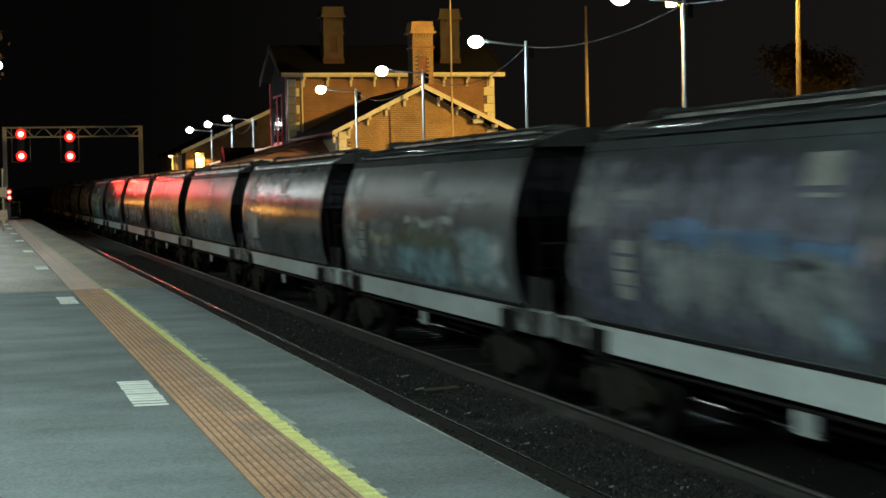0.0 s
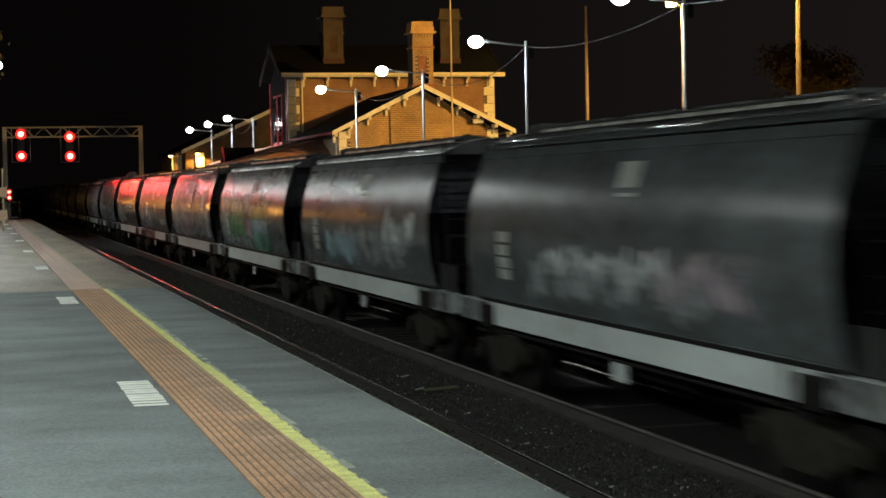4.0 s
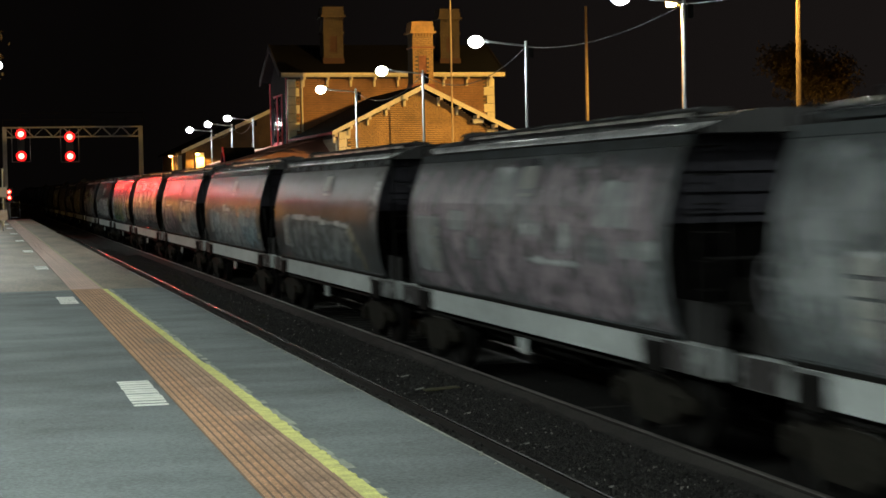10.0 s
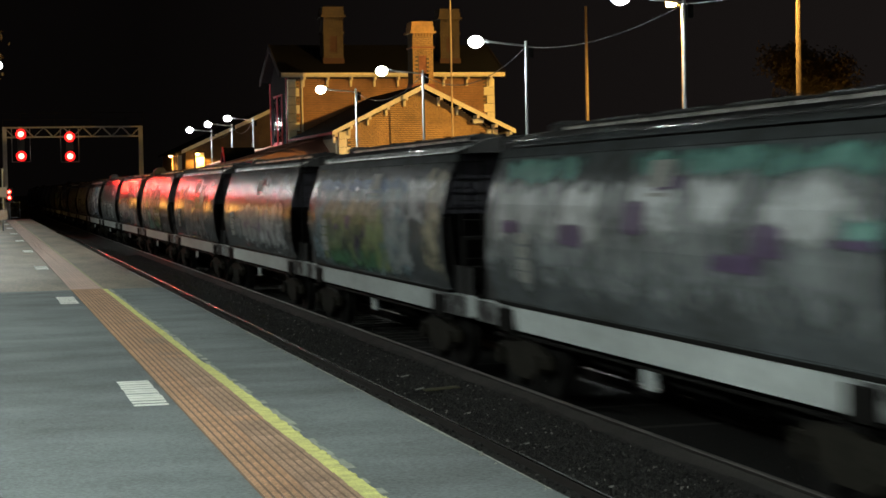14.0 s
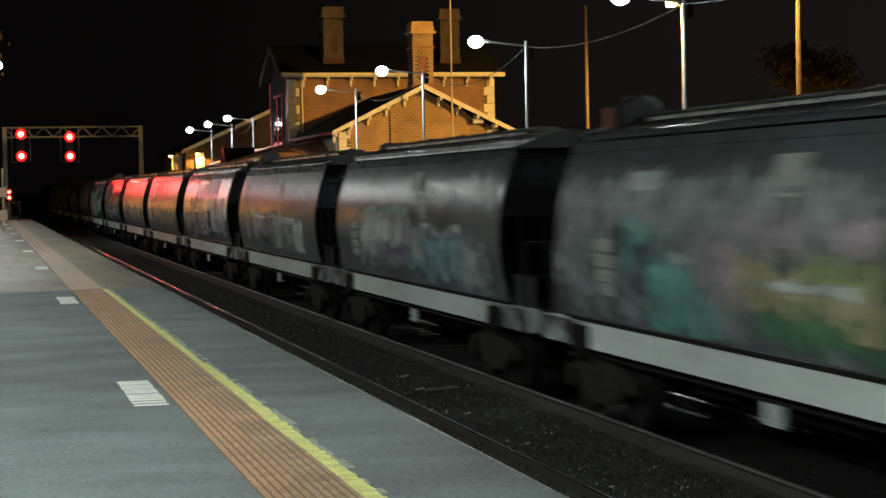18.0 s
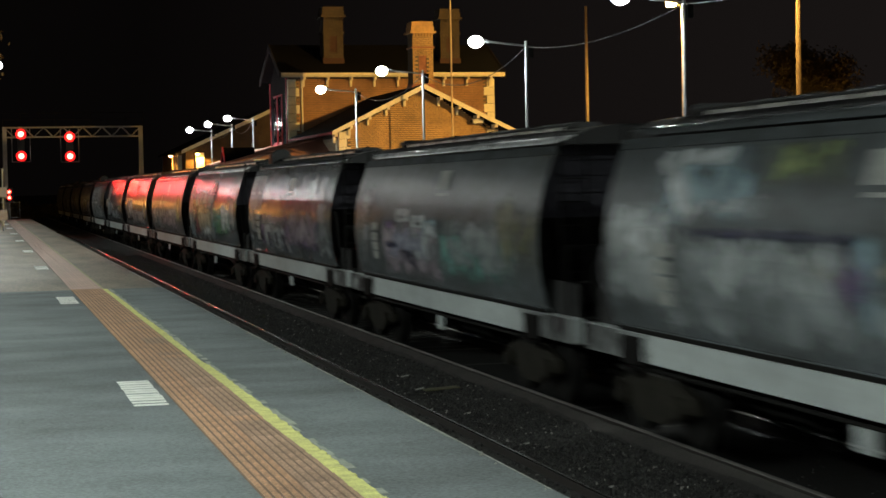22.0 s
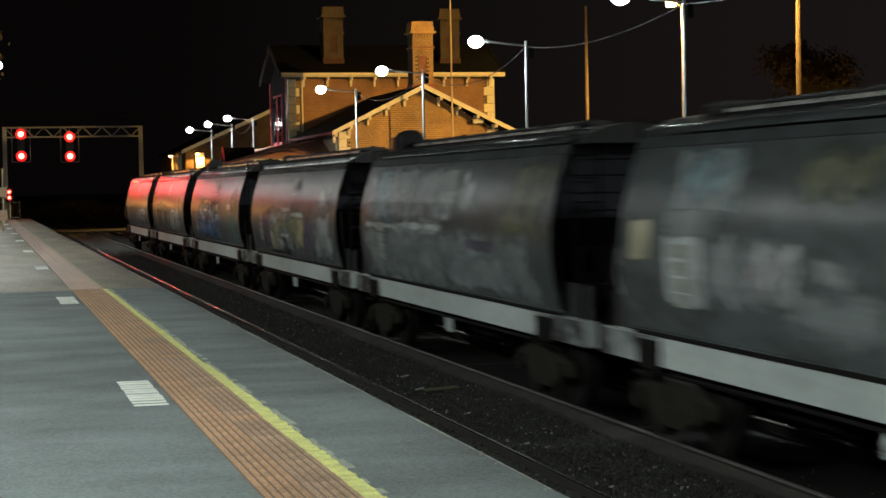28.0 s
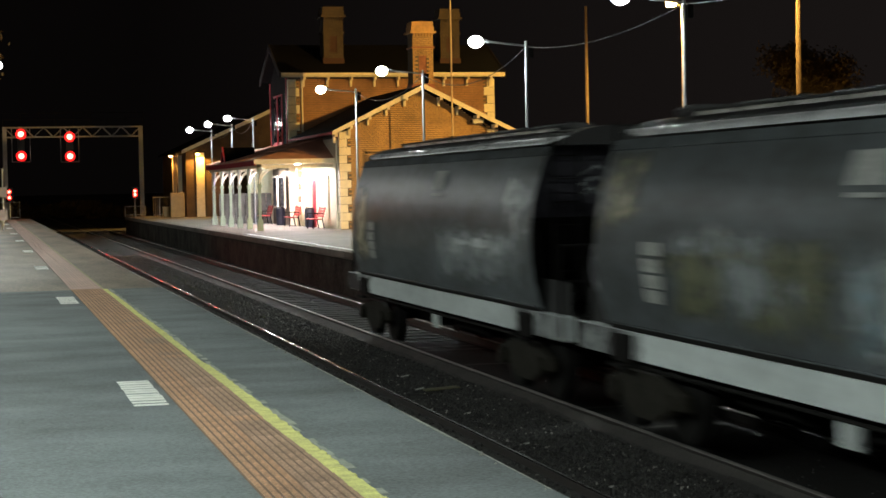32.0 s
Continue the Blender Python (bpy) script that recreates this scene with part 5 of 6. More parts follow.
# a rounded vent stands at the far end of some roofs
for k in (11, 21, 23, 27, 32, 34):
    bm = B()
    prism(bm, [(-0.70, 3.48), (-0.70, 3.70)] + [(-0.47 - 0.23 * math.cos(a), 3.70 + 0.17 * math.sin(a)) for a in np.linspace(0.2, math.pi - 0.2, 9)]
          + [(-0.24, 3.70), (-0.24, 3.50)], "y", 4.72, 5.12)
    soften(bm, 0.02)
    vent = part("roof_vent", bm, WAGON_ROOF, TRAIN[k], "dark rounded vent on the roof", smooth=True)
    # added strip, coloured orange in place of reflected sodium light
    part("vent_plate", strip(-0.735, -0.703, 5.06, 5.30, 3.40, 3.74), ORANGE_GLINT, vent, "orange strip for the sodium glint on the vent")
for ob in TRAIN[LAST].children:
    if ob.name.startswith("roof_end_box"):
        bpy.data.objects.remove(ob)
        break
TRAIN[LAST]["label"] = "last grey grain hopper wagon of the train, faded paint"


# ---- platform lamps ----
def lamp_post(height=5.35, reach=1.3):
    """A galvanised post; its arm reaches towards the tracks (-x)."""
    p = thing("lamp_post", "galvanised steel platform lamp post with a bright white lantern", "lamp post", "platform lamps")
    bm = B()
    rod(bm, (0, 0, 0), (0, 0, height), 0.045, 0.036, 10)
    part("pole", bm, GALV, p, smooth=True)
    bm = B()
    box(bm, -0.16, 0.16, -0.16, 0.16, 0, 0.02)
    for a in (-0.11, 0.11):
        for b in (-0.11, 0.11):
            rod(bm, (a, b, 0.02), (a, b, 0.06), 0.015)
    part("base_plate", bm, GALV, p)
    bm = B()
    rod(bm, (0, 0, height - 0.12), (-reach + 0.3, 0, height - 0.02), 0.026)
    part("arm", bm, GALV, p)
    bm = B()
    box(bm, 0.05, 0.17, -0.08, 0.08, height - 0.42, height - 0.12)
    part("junction_box", bm, DARK_STEEL, p)
    bm = B()
    rod(bm, (-reach + 0.12, 0, height + 0.02), (-reach + 0.34, 0, height - 0.03), 0.06, 0.04)
    rod(bm, (-reach, 0, height + 0.05), (-reach, 0, height + 0.11), 0.15, 0.06, 14)
    head = part("lantern", bm, GALV, p)
    bm = B()
    ball(bm, (-reach, 0, height - 0.03), 0.185, 1.0, 0.9, 0.8, 16, 10)
    part("lens", bm, LAMP_WHITE, head, "glowing white lens")
    return p


POST_B = [-8.0, 2.0, 12.0, 22.2, 32.5, 42.9, 53.7, 63.9, 89.4, 97.3, 106.2]
POST_A = [-24, -12, 0.5, 12, 24, 36, 51, 66, 81, 96, 111]
post = lamp_post()
posts_b = []
for i, y in enumerate(POST_B):
    ob = post if i == 0 else copy_thing(post, Matrix())
    ob.matrix_basis = pose(13.3, y, PLAT)
    posts_b.append(ob)
def post_a_x(y):
    """Near the camera the unseen posts are set back, to light the wagon sides."""
    return -0.85 if y > 40 else -4.6


for y in POST_A:
    copy_thing(post, pose(post_a_x(y), y, PLAT, 0, 0, 180))
for y in POST_B[1:]:
    lamp("lantern_light", (12.0, y, PLAT + 5.08), 1850 if 60 < y < 70 else 640, WHITE_LIGHT, 0.15, cone=170, blend=0.32)
for y in POST_A:
    lamp("lantern_light", (post_a_x(y) + 1.3, y, PLAT + 5.08), {-24: 120, -12: 150, 0.5: 500, 12: 1650, 24: 850, 36: 850, 51: 550}.get(y, 350), WHITE_LIGHT, 0.15, cone=170, blend=0.42)


def cable(name, a, b, sag, r, label, mat=None):
    bm = B()
    a, b = Vector(a), Vector(b)
    pts = []
    for i in range(13):
        u = i / 12
        p = a.lerp(b, u)
        p.z -= 4 * sag * u * (1 - u)
        pts.append(p)
    tube(bm, pts, r)
    return solid(name, bm, mat or SLACK, label, "cable", "overhead cables")


for a, b, sag in zip(POST_B[3:], POST_B[4:8], (0.2, 0.28, 0.6, 0.5)):
    cable("overhead_cable", (13.3, a, PLAT + 5.2), (13.3, b, PLAT + 5.2), sag, 0.011, "thin sagging cable between two lamp posts")
for a, b in zip(POST_B[8:], POST_B[9:]):
    cable("overhead_cable", (13.3, a, PLAT + 5.2), (13.3, b, PLAT + 5.2), 0.5, 0.012, "thin sagging cable between two lamp posts")


# ---- street lamps of the car park ----
def street_lamp(at, height, r, reach, turn, label, watts, aim=None, cone=176):
    p = thing("street_lamp", label, "street lamp", "sodium street lamps", at=at, turn=turn)
    bm = B()
    rod(bm, (0, 0, 0), (0, 0, height), r, r * 0.6, 12)
    part("pole", bm, POLE_PAINT, p, smooth=True)
    bm = B()
    rod(bm, (0, 0, height - 0.1), (-reach, 0, height + 0.25), r * 0.45)
    part("arm", bm, POLE_PAINT, p)
    bm = B()
    prism(bm, [(-reach - 0.65, height + 0.25), (-reach - 0.55, height + 0.40), (-reach - 0.05, height + 0.42), (-reach + 0.05, height + 0.25)], "y", -0.14, 0.14)
    head = part("lantern", bm, GALV, p)
    bm = B()
    prism(bm, [(-reach - 0.58, height + 0.25), (-reach - 0.1, height + 0.25), (-reach - 0.14, height + 0.02), (-reach - 0.5, height + 0.02)], "y", -0.15, 0.15)
    part("lens", bm, LAMP_SODIUM, head, "glowing orange sodium lens")
    tip = p.matrix_basis @ Vector((-reach - 0.33, 0, height - 0.16))
    if watts:
        lamp("street_light", tip, watts, FLOOD if cone < 40 else SODIUM, 0.15, aim=aim, cone=cone, blend=0.25 if cone > 90 else 0.8 if cone > 10 else 1.0)
    return p


street_lamp((35.8, 74.0, PLAT - 0.01), 12.4, 0.17, 2.2, 20, "tall sodium street lamp with a painted steel pole", 3500, (24, 74, 0))
bm = B()
rod(bm, (0, 0, 0), (0, 0, 13.05), 0.13, 0.07, 10)
solid("utility_pole", bm, POLE_PAINT, "tall plain steel pole lit orange", "pole", at=(33.0, 95.0, GROUND - 0.12), smooth=True)
street_lamp((34.3, 84.0, GROUND), 11.75, 0.11, 0.32, 10, "tall sodium street lamp with a painted steel pole", 5000)
street_lamp((38.0, 42.0, PLAT - 0.01), 12.6, 0.16, 2.0, 0, "tall sodium street lamp over the car park", 60000, (21.0, 76, 4.6), 41)
# added lamp, kept low behind the shed, that lights the crossing
street_lamp((18.2, 139.0, GROUND), 4.7, 0.09, 2.0, 0, "unseen low sodium lamp added to light the crossing", 2600, (8.0, 134.5, 0), 120)
# added lamp that shines up into the tree's crown
street_lamp((62.5, 127.0, GROUND - 0.12), 5.2, 0.09, 0.6, 180, "sodium lamp added to light the tree from below", 2600, (67.8, 138, 12), 80)
# two added lamps, narrow beams aimed to put an orange sheen on the wagons
street_lamp((-9.8, 170.0, GROUND - 0.12), 4.6, 0.07, 0.5, 180, "low sodium lamp added for the wagons' orange sheen", 1900, (6.9, 68, 2.3), 7)
street_lamp((-13.5, 166.0, GROUND - 0.12), 4.4, 0.07, 0.5, 180, "low sodium lamp added for the wagons' orange sheen", 1900, (6.9, 68, 2.3), 7)

bm = B()
rod(bm, (0, 0, 0), (0, 0, 11.5), 0.045, 0.03, 8)
solid("mast", bm, POLE_PAINT, "thin radio mast beside the station building", "mast", at=(18.67, 70.5, PLAT - 0.01))


# ---- signal gantry ----
GY = 128.0
gantry = thing("signal_gantry", "galvanised lattice signal gantry over both tracks", "signal gantry")
for x in (1.62, 11.0):
    bm = B()
    box(bm, x - 0.14, x + 0.14, GY - 0.14, GY + 0.14, GROUND - 0.12, 7.45)
    box(bm, x - 0.3, x + 0.3, GY - 0.3, GY + 0.3, GROUND - 0.13, 0.3)
    part("post", bm, GANTRY, gantry)
for y in (GY - 0.3, GY + 0.3):
    for z in (6.75, 7.42):
        bm = B()
        box(bm, 1.5, 11.15, y - 0.045, y + 0.045, z - 0.045, z + 0.045)
        part("chord", bm, GANTRY, gantry)
    bm = B()
    n = 14
    for i in range(n):
        x0, x1 = 1.6 + i * 9.4 / n, 1.6 + (i + 1) * 9.4 / n
        rod(bm, (x0, y, 6.75 if i % 2 else 7.42), (x1, y, 7.42 if i % 2 else 6.75), 0.028, seg=6)
    part("lattice", bm, GANTRY, gantry)
bm = B()
box(bm, 1.5, 11.15, GY - 0.3, GY + 0.3, 7.465, 7.49)
part("walkway", bm, DARK_STEEL, gantry)
bm = B()
for z in (7.95, 8.4):
    rod(bm, (1.5, GY - 0.3, z), (11.15, GY - 0.3, z), 0.018, seg=6)
for x in np.linspace(1.5, 11.15, 9):
    rod(bm, (x, GY - 0.3, 7.48), (x, GY - 0.3, 8.4), 0.018, seg=6)
part("handrail", bm, DARK_STEEL, gantry)


def signal(name, at, lights, label, r=0.15, cage=False):
    """A colour-light signal that faces the platforms (-y)."""
    s = thing(name, label, "railway signal", "red signals", at=at)
    zs = [z for z in lights]
    bm = B()
    box(bm, -0.24, 0.24, 0.0, 0.16, min(zs) - 0.3, max(zs) + 0.3)
    part("backboard", bm, BLACK, s)
    if cage:
        bm = B()
        for x in (-0.62, 0.62):
            rod(bm, (x, 0.2, min(zs) - 0.4), (x, 0.2, 1.3), 0.025, seg=6)
        rod(bm, (-0.62, 0.2, min(zs) - 0.4), (0.62, 0.2, min(zs) - 0.4), 0.025, seg=6)
        rod(bm, (0, 0.1, max(zs)), (0, 0.1, 1.2), 0.05, seg=6)
        part("cage", bm, GANTRY, s)
    for z in zs:
        bm = B()
        rod(bm, (0, -0.03, z), (0, 0.02, z), r, seg=20)
        lens = part("lens", bm, LAMP_RED, s, "glowing red lens")
        bm = B()
        # the halo as a glowing disc, wider than the lens
        rod(bm, (0, -0.022, z), (0, 0.015, z), r * 1.8, seg=20)
        part("lens_rim", bm, RED_HALO, lens)
        bm = B()
        sheet(bm, [[(r * 1.85 * math.cos(a), y, z + r * 1.85 * math.sin(a)) for a in np.linspace(-0.5, math.pi + 0.5, 12)] for y in (0.0, -0.28)])
        thicken(bm, 0.01)
        part("hood", bm, BLACK, lens)
    return s


# lenses on the gantry oversized, to take in their glare
signal("signal", (2.72, GY - 0.4, 6.2), (0.76, -0.77), "twin red signal lights hung from the gantry", 0.20, True)
signal("signal", (6.04, GY - 0.4, 6.05), (0.68, -0.67), "twin red signal lights hung from the gantry", 0.20, True)
dwarf = signal("low_signal", (10.47, GY - 0.4, 2.72), (0.13, -0.13), "low red signal on a post past the platform", 0.10)
bm = B()
rod(bm, (0, 0.2, GROUND - 2.9), (0, 0.2, 0.4), 0.06)
part("post", bm, GALV, dwarf)
dwarf = signal("low_signal", (1.80, GY - 2.4, 2.76), (0.2, -0.2), "pair of small red lights on a post", 0.09)
bm = B()
rod(bm, (0, 0.2, -3.0), (0, 0.2, 0.5), 0.05)
part("post", bm, GALV, dwarf)
for at, w in (((2.72, GY - 0.75, 6.96), 1200), ((2.72, GY - 0.75, 5.43), 1200), ((6.04, GY - 0.75, 6.73), 900), ((6.04, GY - 0.75, 5.38), 900)):
    lamp("signal_light", at, 1.9 * w, RED, 0.12, aim=(6.8, 84, 2.4), cone=8, blend=1.0)


# ---- station building ----
def bricks(x0, x1, z0, z1, y, inside, mat_face, skip=None):
    """Courses of bricks on a wall that faces the camera."""
    verts, faces = [], []
    rng = random.Random(7)
    h, w = 0.086, 0.24
    row, z = 0, z0
    while z < z1:
        x = x0 - (w / 2 if row % 2 else 0)
        while x < x1:
            a, b = max(x0, x), min(x1, x + w - 0.014)
            if b - a > 0.03 and inside((a + b) / 2, z + h / 2):
                d = y - 0.012 - rng.uniform(0, 0.006)
                i = len(verts)
                verts += [(a, d, z), (b, d, z), (b, d, z + h - 0.022), (a, d, z + h - 0.022), (a, y, z), (b, y, z), (b, y, z + h - 0.022), (a, y, z + h - 0.022)]
                faces += [(i, i + 1, i + 2, i + 3), (i + 3, i + 2, i + 6, i + 7), (i, i + 4, i + 5, i + 1), (i, i + 3, i + 7, i + 4), (i + 1, i + 5, i + 6, i + 2)]
            x += w
        z += h
        row += 1
    data = bpy.data.meshes.new("bricks")
    data.from_pydata(verts, [], faces)
    data.materials.append(mat_face)
    return data


BRICK_VARIED = material("varied buff brick", (0.44, 0.26, 0.105), 0.85, vary=0.35, scale=1.2, fine=9, bump=0.2)
station = thing("station_building", "two-storey buff brick railway station with cream trim", "station building")
WY = 73.7
# gabled wing towards the camera
RX, RZ, EZ = 18.15, 7.0, 5.08
PITCH_W = (RZ - EZ) / (RX - 14.25)
bm = B()
prism(bm, [(14.6, PLAT - 0.1), (21.5, PLAT - 0.1), (21.5, 5.1), (RX, 6.9), (14.6, 5.1)], "y", WY, 84.0)
wing = part("wing_wall", bm, MORTAR, station, "buff brick gabled wing")
ob = new("brickwork", bricks(14.6, 21.5, PLAT, 6.95, WY, lambda x, z: 15.02 < x < 21.1 and z < RZ - 0.12 - abs(x - RX) * PITCH_W, BRICK_VARIED))
ob.parent = wing
tagged(ob, "courses of buff bricks", kind="stuff")
for side, x in ((1, 14.6), (-1, 21.5)):
    z, i = PLAT, 0
    while z < 4.9:
        w = 0.46 if i % 2 else 0.30
        bm = B()
        box(bm, x - side * 0.03, x + side * w, WY - 0.03, WY + (0.30 if i % 2 else 0.46), z + 0.008, z + 0.34)
        part("quoin_stone", bm, RENDERED, wing, "cream corner stone")
        z += 0.345
        i += 1
for side in (1, -1):
    # slates, then barge boards and brackets
    bm = B()
    x_e = RX - side * 3.95
    z_e = RZ - 3.95 * PITCH_W + 0.12
    prism(bm, [(RX, RZ + 0.02), (RX, RZ + 0.12), (x_e, z_e), (x_e, z_e - 0.10)], "y", WY - 0.62, 84.0)
    part("roof_slope", bm, SLATE, station, "dark slate roof")
    bm = B()
    prism(bm, [(RX, RZ - 0.09), (RX, RZ + 0.12), (x_e - side * 0.02, z_e + 0.01), (x_e - side * 0.02, z_e - 0.17)], "y", WY - 0.68, WY - 0.625)
    part("barge_board", bm, CREAM, station, "cream painted barge board")
    bm = B()
    box(bm, x_e - 0.05, x_e + 0.05, WY - 0.62, 84, z_e - 0.13, z_e - 0.02)
    part("gutter", bm, FASCIA_RED if side > 0 else CREAM, station)
    for d in (0.75, 1.55, 2.35, 3.15, 3.8):
        x, z = RX - side * d, RZ - d * PITCH_W
        bm = B()
        box(bm, x - 0.06, x + 0.06, WY - 0.60, WY, z - 0.18, z - 0.05)
        box(bm, x - 0.05, x + 0.05, WY - 0.16, WY, z - 0.42, z - 0.17)
        part("eave_bracket", bm, CREAM, station, "cream timber bracket")


def chimney(x, y, z0, z1, half, lit_label, face=BRICK_VARIED, foot=0.10, panel=(0.18, 0.50)):
    """A brick stack: red foot, recessed red panel, band, corbelled cap."""
    h = z1 - z0
    pz0, pz1, pw = z0 + h * panel[0], z0 + h * panel[1], half * 0.40
    bm = B()
    box(bm, x - half, x + half, y - half + 0.07, y + half, z0, z1 - 0.42)
    for x0, x1, a, b in ((x - half, x + half, z0, pz0), (x - half, x + half, pz1, z1 - 0.42), (x - half, x - pw, pz0, pz1), (x + pw, x + half, pz0, pz1)):
        box(bm, x0, x1, y - half, y - half + 0.07, a, b)
    c = part("chimney_shaft", bm, MORTAR if face is BRICK_VARIED else face, station, lit_label)
    part("band", strip(x - half - 0.05, x + half + 0.05, y - half - 0.05, y + half + 0.05, z0 + h * 0.64, z0 + h * 0.66), RED_BRICK if face is BRICK_VARIED else face, c)
    bm = B()
    box(bm, x - half - 0.04, x + half + 0.04, y - half - 0.04, y + half + 0.04, z0 - 0.1, z0 + h * foot)
    part("foot", bm, RED_BRICK if face is BRICK_VARIED else DIM_RED_BRICK, c, "red brick foot of the chimney")
    bm = B()
    box(bm, x - half - 0.13, x + half + 0.13, y - half - 0.13, y + half + 0.13, z1 - 0.50, z1 - 0.42)
    box(bm, x - half - 0.05, x + half + 0.05, y - half - 0.05, y + half + 0.05, z1 - 0.42, z1 - 0.20)
    box(bm, x - half - 0.02, x + half + 0.02, y - half - 0.02, y + half + 0.02, z1 - 0.20, z1)
    part("cap", bm, face, c)
    for i in range(7):
        xx = x - half + (i + 0.5) * half * 2 / 7
        bm = B()
        box(bm, xx - 0.04, xx + 0.04, y - half - 0.10, y - half, z1 - 0.66, z1 - 0.5)
        part("corbel", bm, face, c)
    part("panel", strip(x - pw, x + pw, y - half + 0.062, y - half + 0.075, pz0, pz1), RED_BRICK if face is BRICK_VARIED else DIM_RED_BRICK, c, "recessed red brick panel")
    data = bricks(x - half, x + half, z0 + h * foot, z1 - 0.68, y - half, lambda a, b: not (abs(a - x) < pw + 0.05 and pz0 - 0.05 < b < pz1 + 0.03), face)
    ob = new("brickwork", data)
    ob.parent = c
    tagged(ob, kind="stuff")


chimney(18.46, 74.9, 6.7, 9.87, 0.45, "buff brick chimney with a corbelled cap", foot=0.16, panel=(0.22, 0.54))

# two-storey block, its ridge across the tracks
TX0, TX1, TY0, TY1, TZ, TR = 14.23, 24.36, 84.0, 89.4, 8.1, 9.75
TM = (TY0 + TY1) / 2
bm = B()
box(bm, TX0, TX1, TY0, TY1, PLAT - 0.1, TZ)
# thin sheet over the wall, coloured black as unlit
side = part("side_wall", strip(TX0 - 0.03, TX0 - 0.002, TY0 + 0.4, TY1, 4.6, TZ), WALL_SHADE, station, "upper wall towards the tracks, blackened for shade")
main = part("main_wall", bm, MORTAR, station, "two-storey buff brick wall")
ob = new("brickwork", bricks(TX0, TX1, 4.5, TZ - 0.15, TY0, lambda x, z: TX0 + 0.42 < x < TX1 - 0.42, BRICK_UPPER))
ob.parent = main
tagged(ob, "courses of buff bricks", kind="stuff")
for side, x in ((1, TX0), (-1, TX1)):
    z, i = PLAT, 0
    while z < TZ - 0.3:
        w = 0.50 if i % 2 else 0.34
        bm = B()
        box(bm, x - side * 0.03, x + side * w, TY0 - 0.03, TY0 + 0.34, z + 0.008, z + 0.40)
        part("quoin_stone", bm, RENDERED, main, "cream corner stone")
        z += 0.408
        i += 1
for s, ye in ((1, TY0 - 0.45), (-1, TY1 + 0.45)):
    bm = B()
    prism(bm, [(TM, TR), (TM, TR + 0.1), (ye, TZ + 0.18), (ye, TZ + 0.08)], "x", TX0 - 0.45, TX1 + 0.45)
    part("roof_slope", bm, SLATE, station, "dark slate roof")
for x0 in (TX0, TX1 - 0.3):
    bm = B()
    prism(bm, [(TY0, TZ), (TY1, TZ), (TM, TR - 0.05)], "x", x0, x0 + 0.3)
    # gables coloured black as unlit
    part("gable_wall", bm, WALL_SHADE, station, "gable wall blackened for shade")
for s in (-1, 1):
    for x0 in (TX0 - 0.5, TX1 + 0.45):
        bm = B()
        ye = TM + s * (TM - TY0 + 0.47)
        prism(bm, [(TM, TR - 0.22), (TM, TR + 0.12), (ye, TZ + 0.20), (ye, TZ - 0.10)], "x", x0, x0 + 0.05)
        # the right-hand pair is blackened, as no light reaches it
        part("barge_board", bm, GREY_BOARDS if x0 < 20 else WALL_SHADE, station, "weathered grey barge board")
bm = B()
box(bm, TX0 - 0.42, TX1 + 0.42, TY0 - 0.52, TY0 - 0.44, TZ - 0.02, TZ + 0.18)
part("fascia", bm, CREAM, station, "cream eaves fascia")
bm = B()
prism(bm, [(TY0 - 0.62, TZ + 0.04), (TY0 - 0.62, TZ + 0.17), (TY0 - 0.52, TZ + 0.17), (TY0 - 0.52, TZ + 0.02)], "x", TX0 - 0.42, TX1 + 0.42)
part("gutter", bm, CREAM, station)
for x in np.arange(TX0 + 0.7, TX1, 1.15):
    bm = B()
    box(bm, x - 0.06, x + 0.06, TY0 - 0.44, TY0, TZ - 0.14, TZ - 0.02)
    box(bm, x - 0.05, x + 0.05, TY0 - 0.16, TY0, TZ - 0.46, TZ - 0.13)
    part("eave_bracket", bm, CREAM, station, "cream timber bracket")
for x in (14.85,):
    bm = B()
    rod(bm, (x, TY0 - 0.08, 4.8), (x, TY0 - 0.08, TZ), 0.05)
    part("downpipe", bm, CREAM, station)
# rear stacks take the darkened bricks, since the flood lamp reaches them too strongly
chimney(16.56, 85.1, 8.0, 11.52, 0.48, "tall brick chimney, darkened to look unlit", DIM_BRICK, 0.30, (0.38, 0.60))
chimney(22.36, 85.1, 8.0, 11.45, 0.48, "tall brick chimney, darkened to look unlit", DIM_BRICK, 0.30, (0.38, 0.60))
# frames coloured red in place of the red light on them
for y in (86.2, 87.6):
    bm = B()
    box(bm, TX0 - 0.09, TX0 + 0.06, y - 0.5, y + 0.5, 5.0, 7.4)
    box(bm, TX0 - 0.12, TX0 + 0.06, y - 0.6, y + 0.6, 4.88, 5.0)
    win = part("window_frame", bm, WINDOW_RED, station, "tall window, its frame coloured for a red glow")
    for dy in (-0.24, 0.24):
        bm = B()
        box(bm, TX0 - 0.10, TX0 - 0.09, y + dy - 0.2, y + dy + 0.2, 5.1, 7.3)
        part("pane", bm, GLASS, win)
# added strips that draw the red glow on the wall's edges
for y0, y1, za, zb in ((TY0 + 0.40, TY0 + 0.52, 4.62, TZ), (TY1 - 0.14, TY1 - 0.02, 4.62, TZ), (TY0 + 0.40, TY1 - 0.02, 4.50, 4.62)):
    part("edge_board", strip(TX0 - 0.07, TX0 - 0.032, y0, y1, za, zb), WINDOW_RED, station, "red strip for the red glow along the wall's edge")
# camera on the gable
cctv = thing("security_camera", "small cream security camera under the gable", "security camera", at=(20.62, WY - 0.25, 5.55))
bm = B()
box(bm, -0.28, 0.20, -0.10, 0.10, -0.08, 0.10)
part("housing", bm, CREAM, cctv)
bm = B()
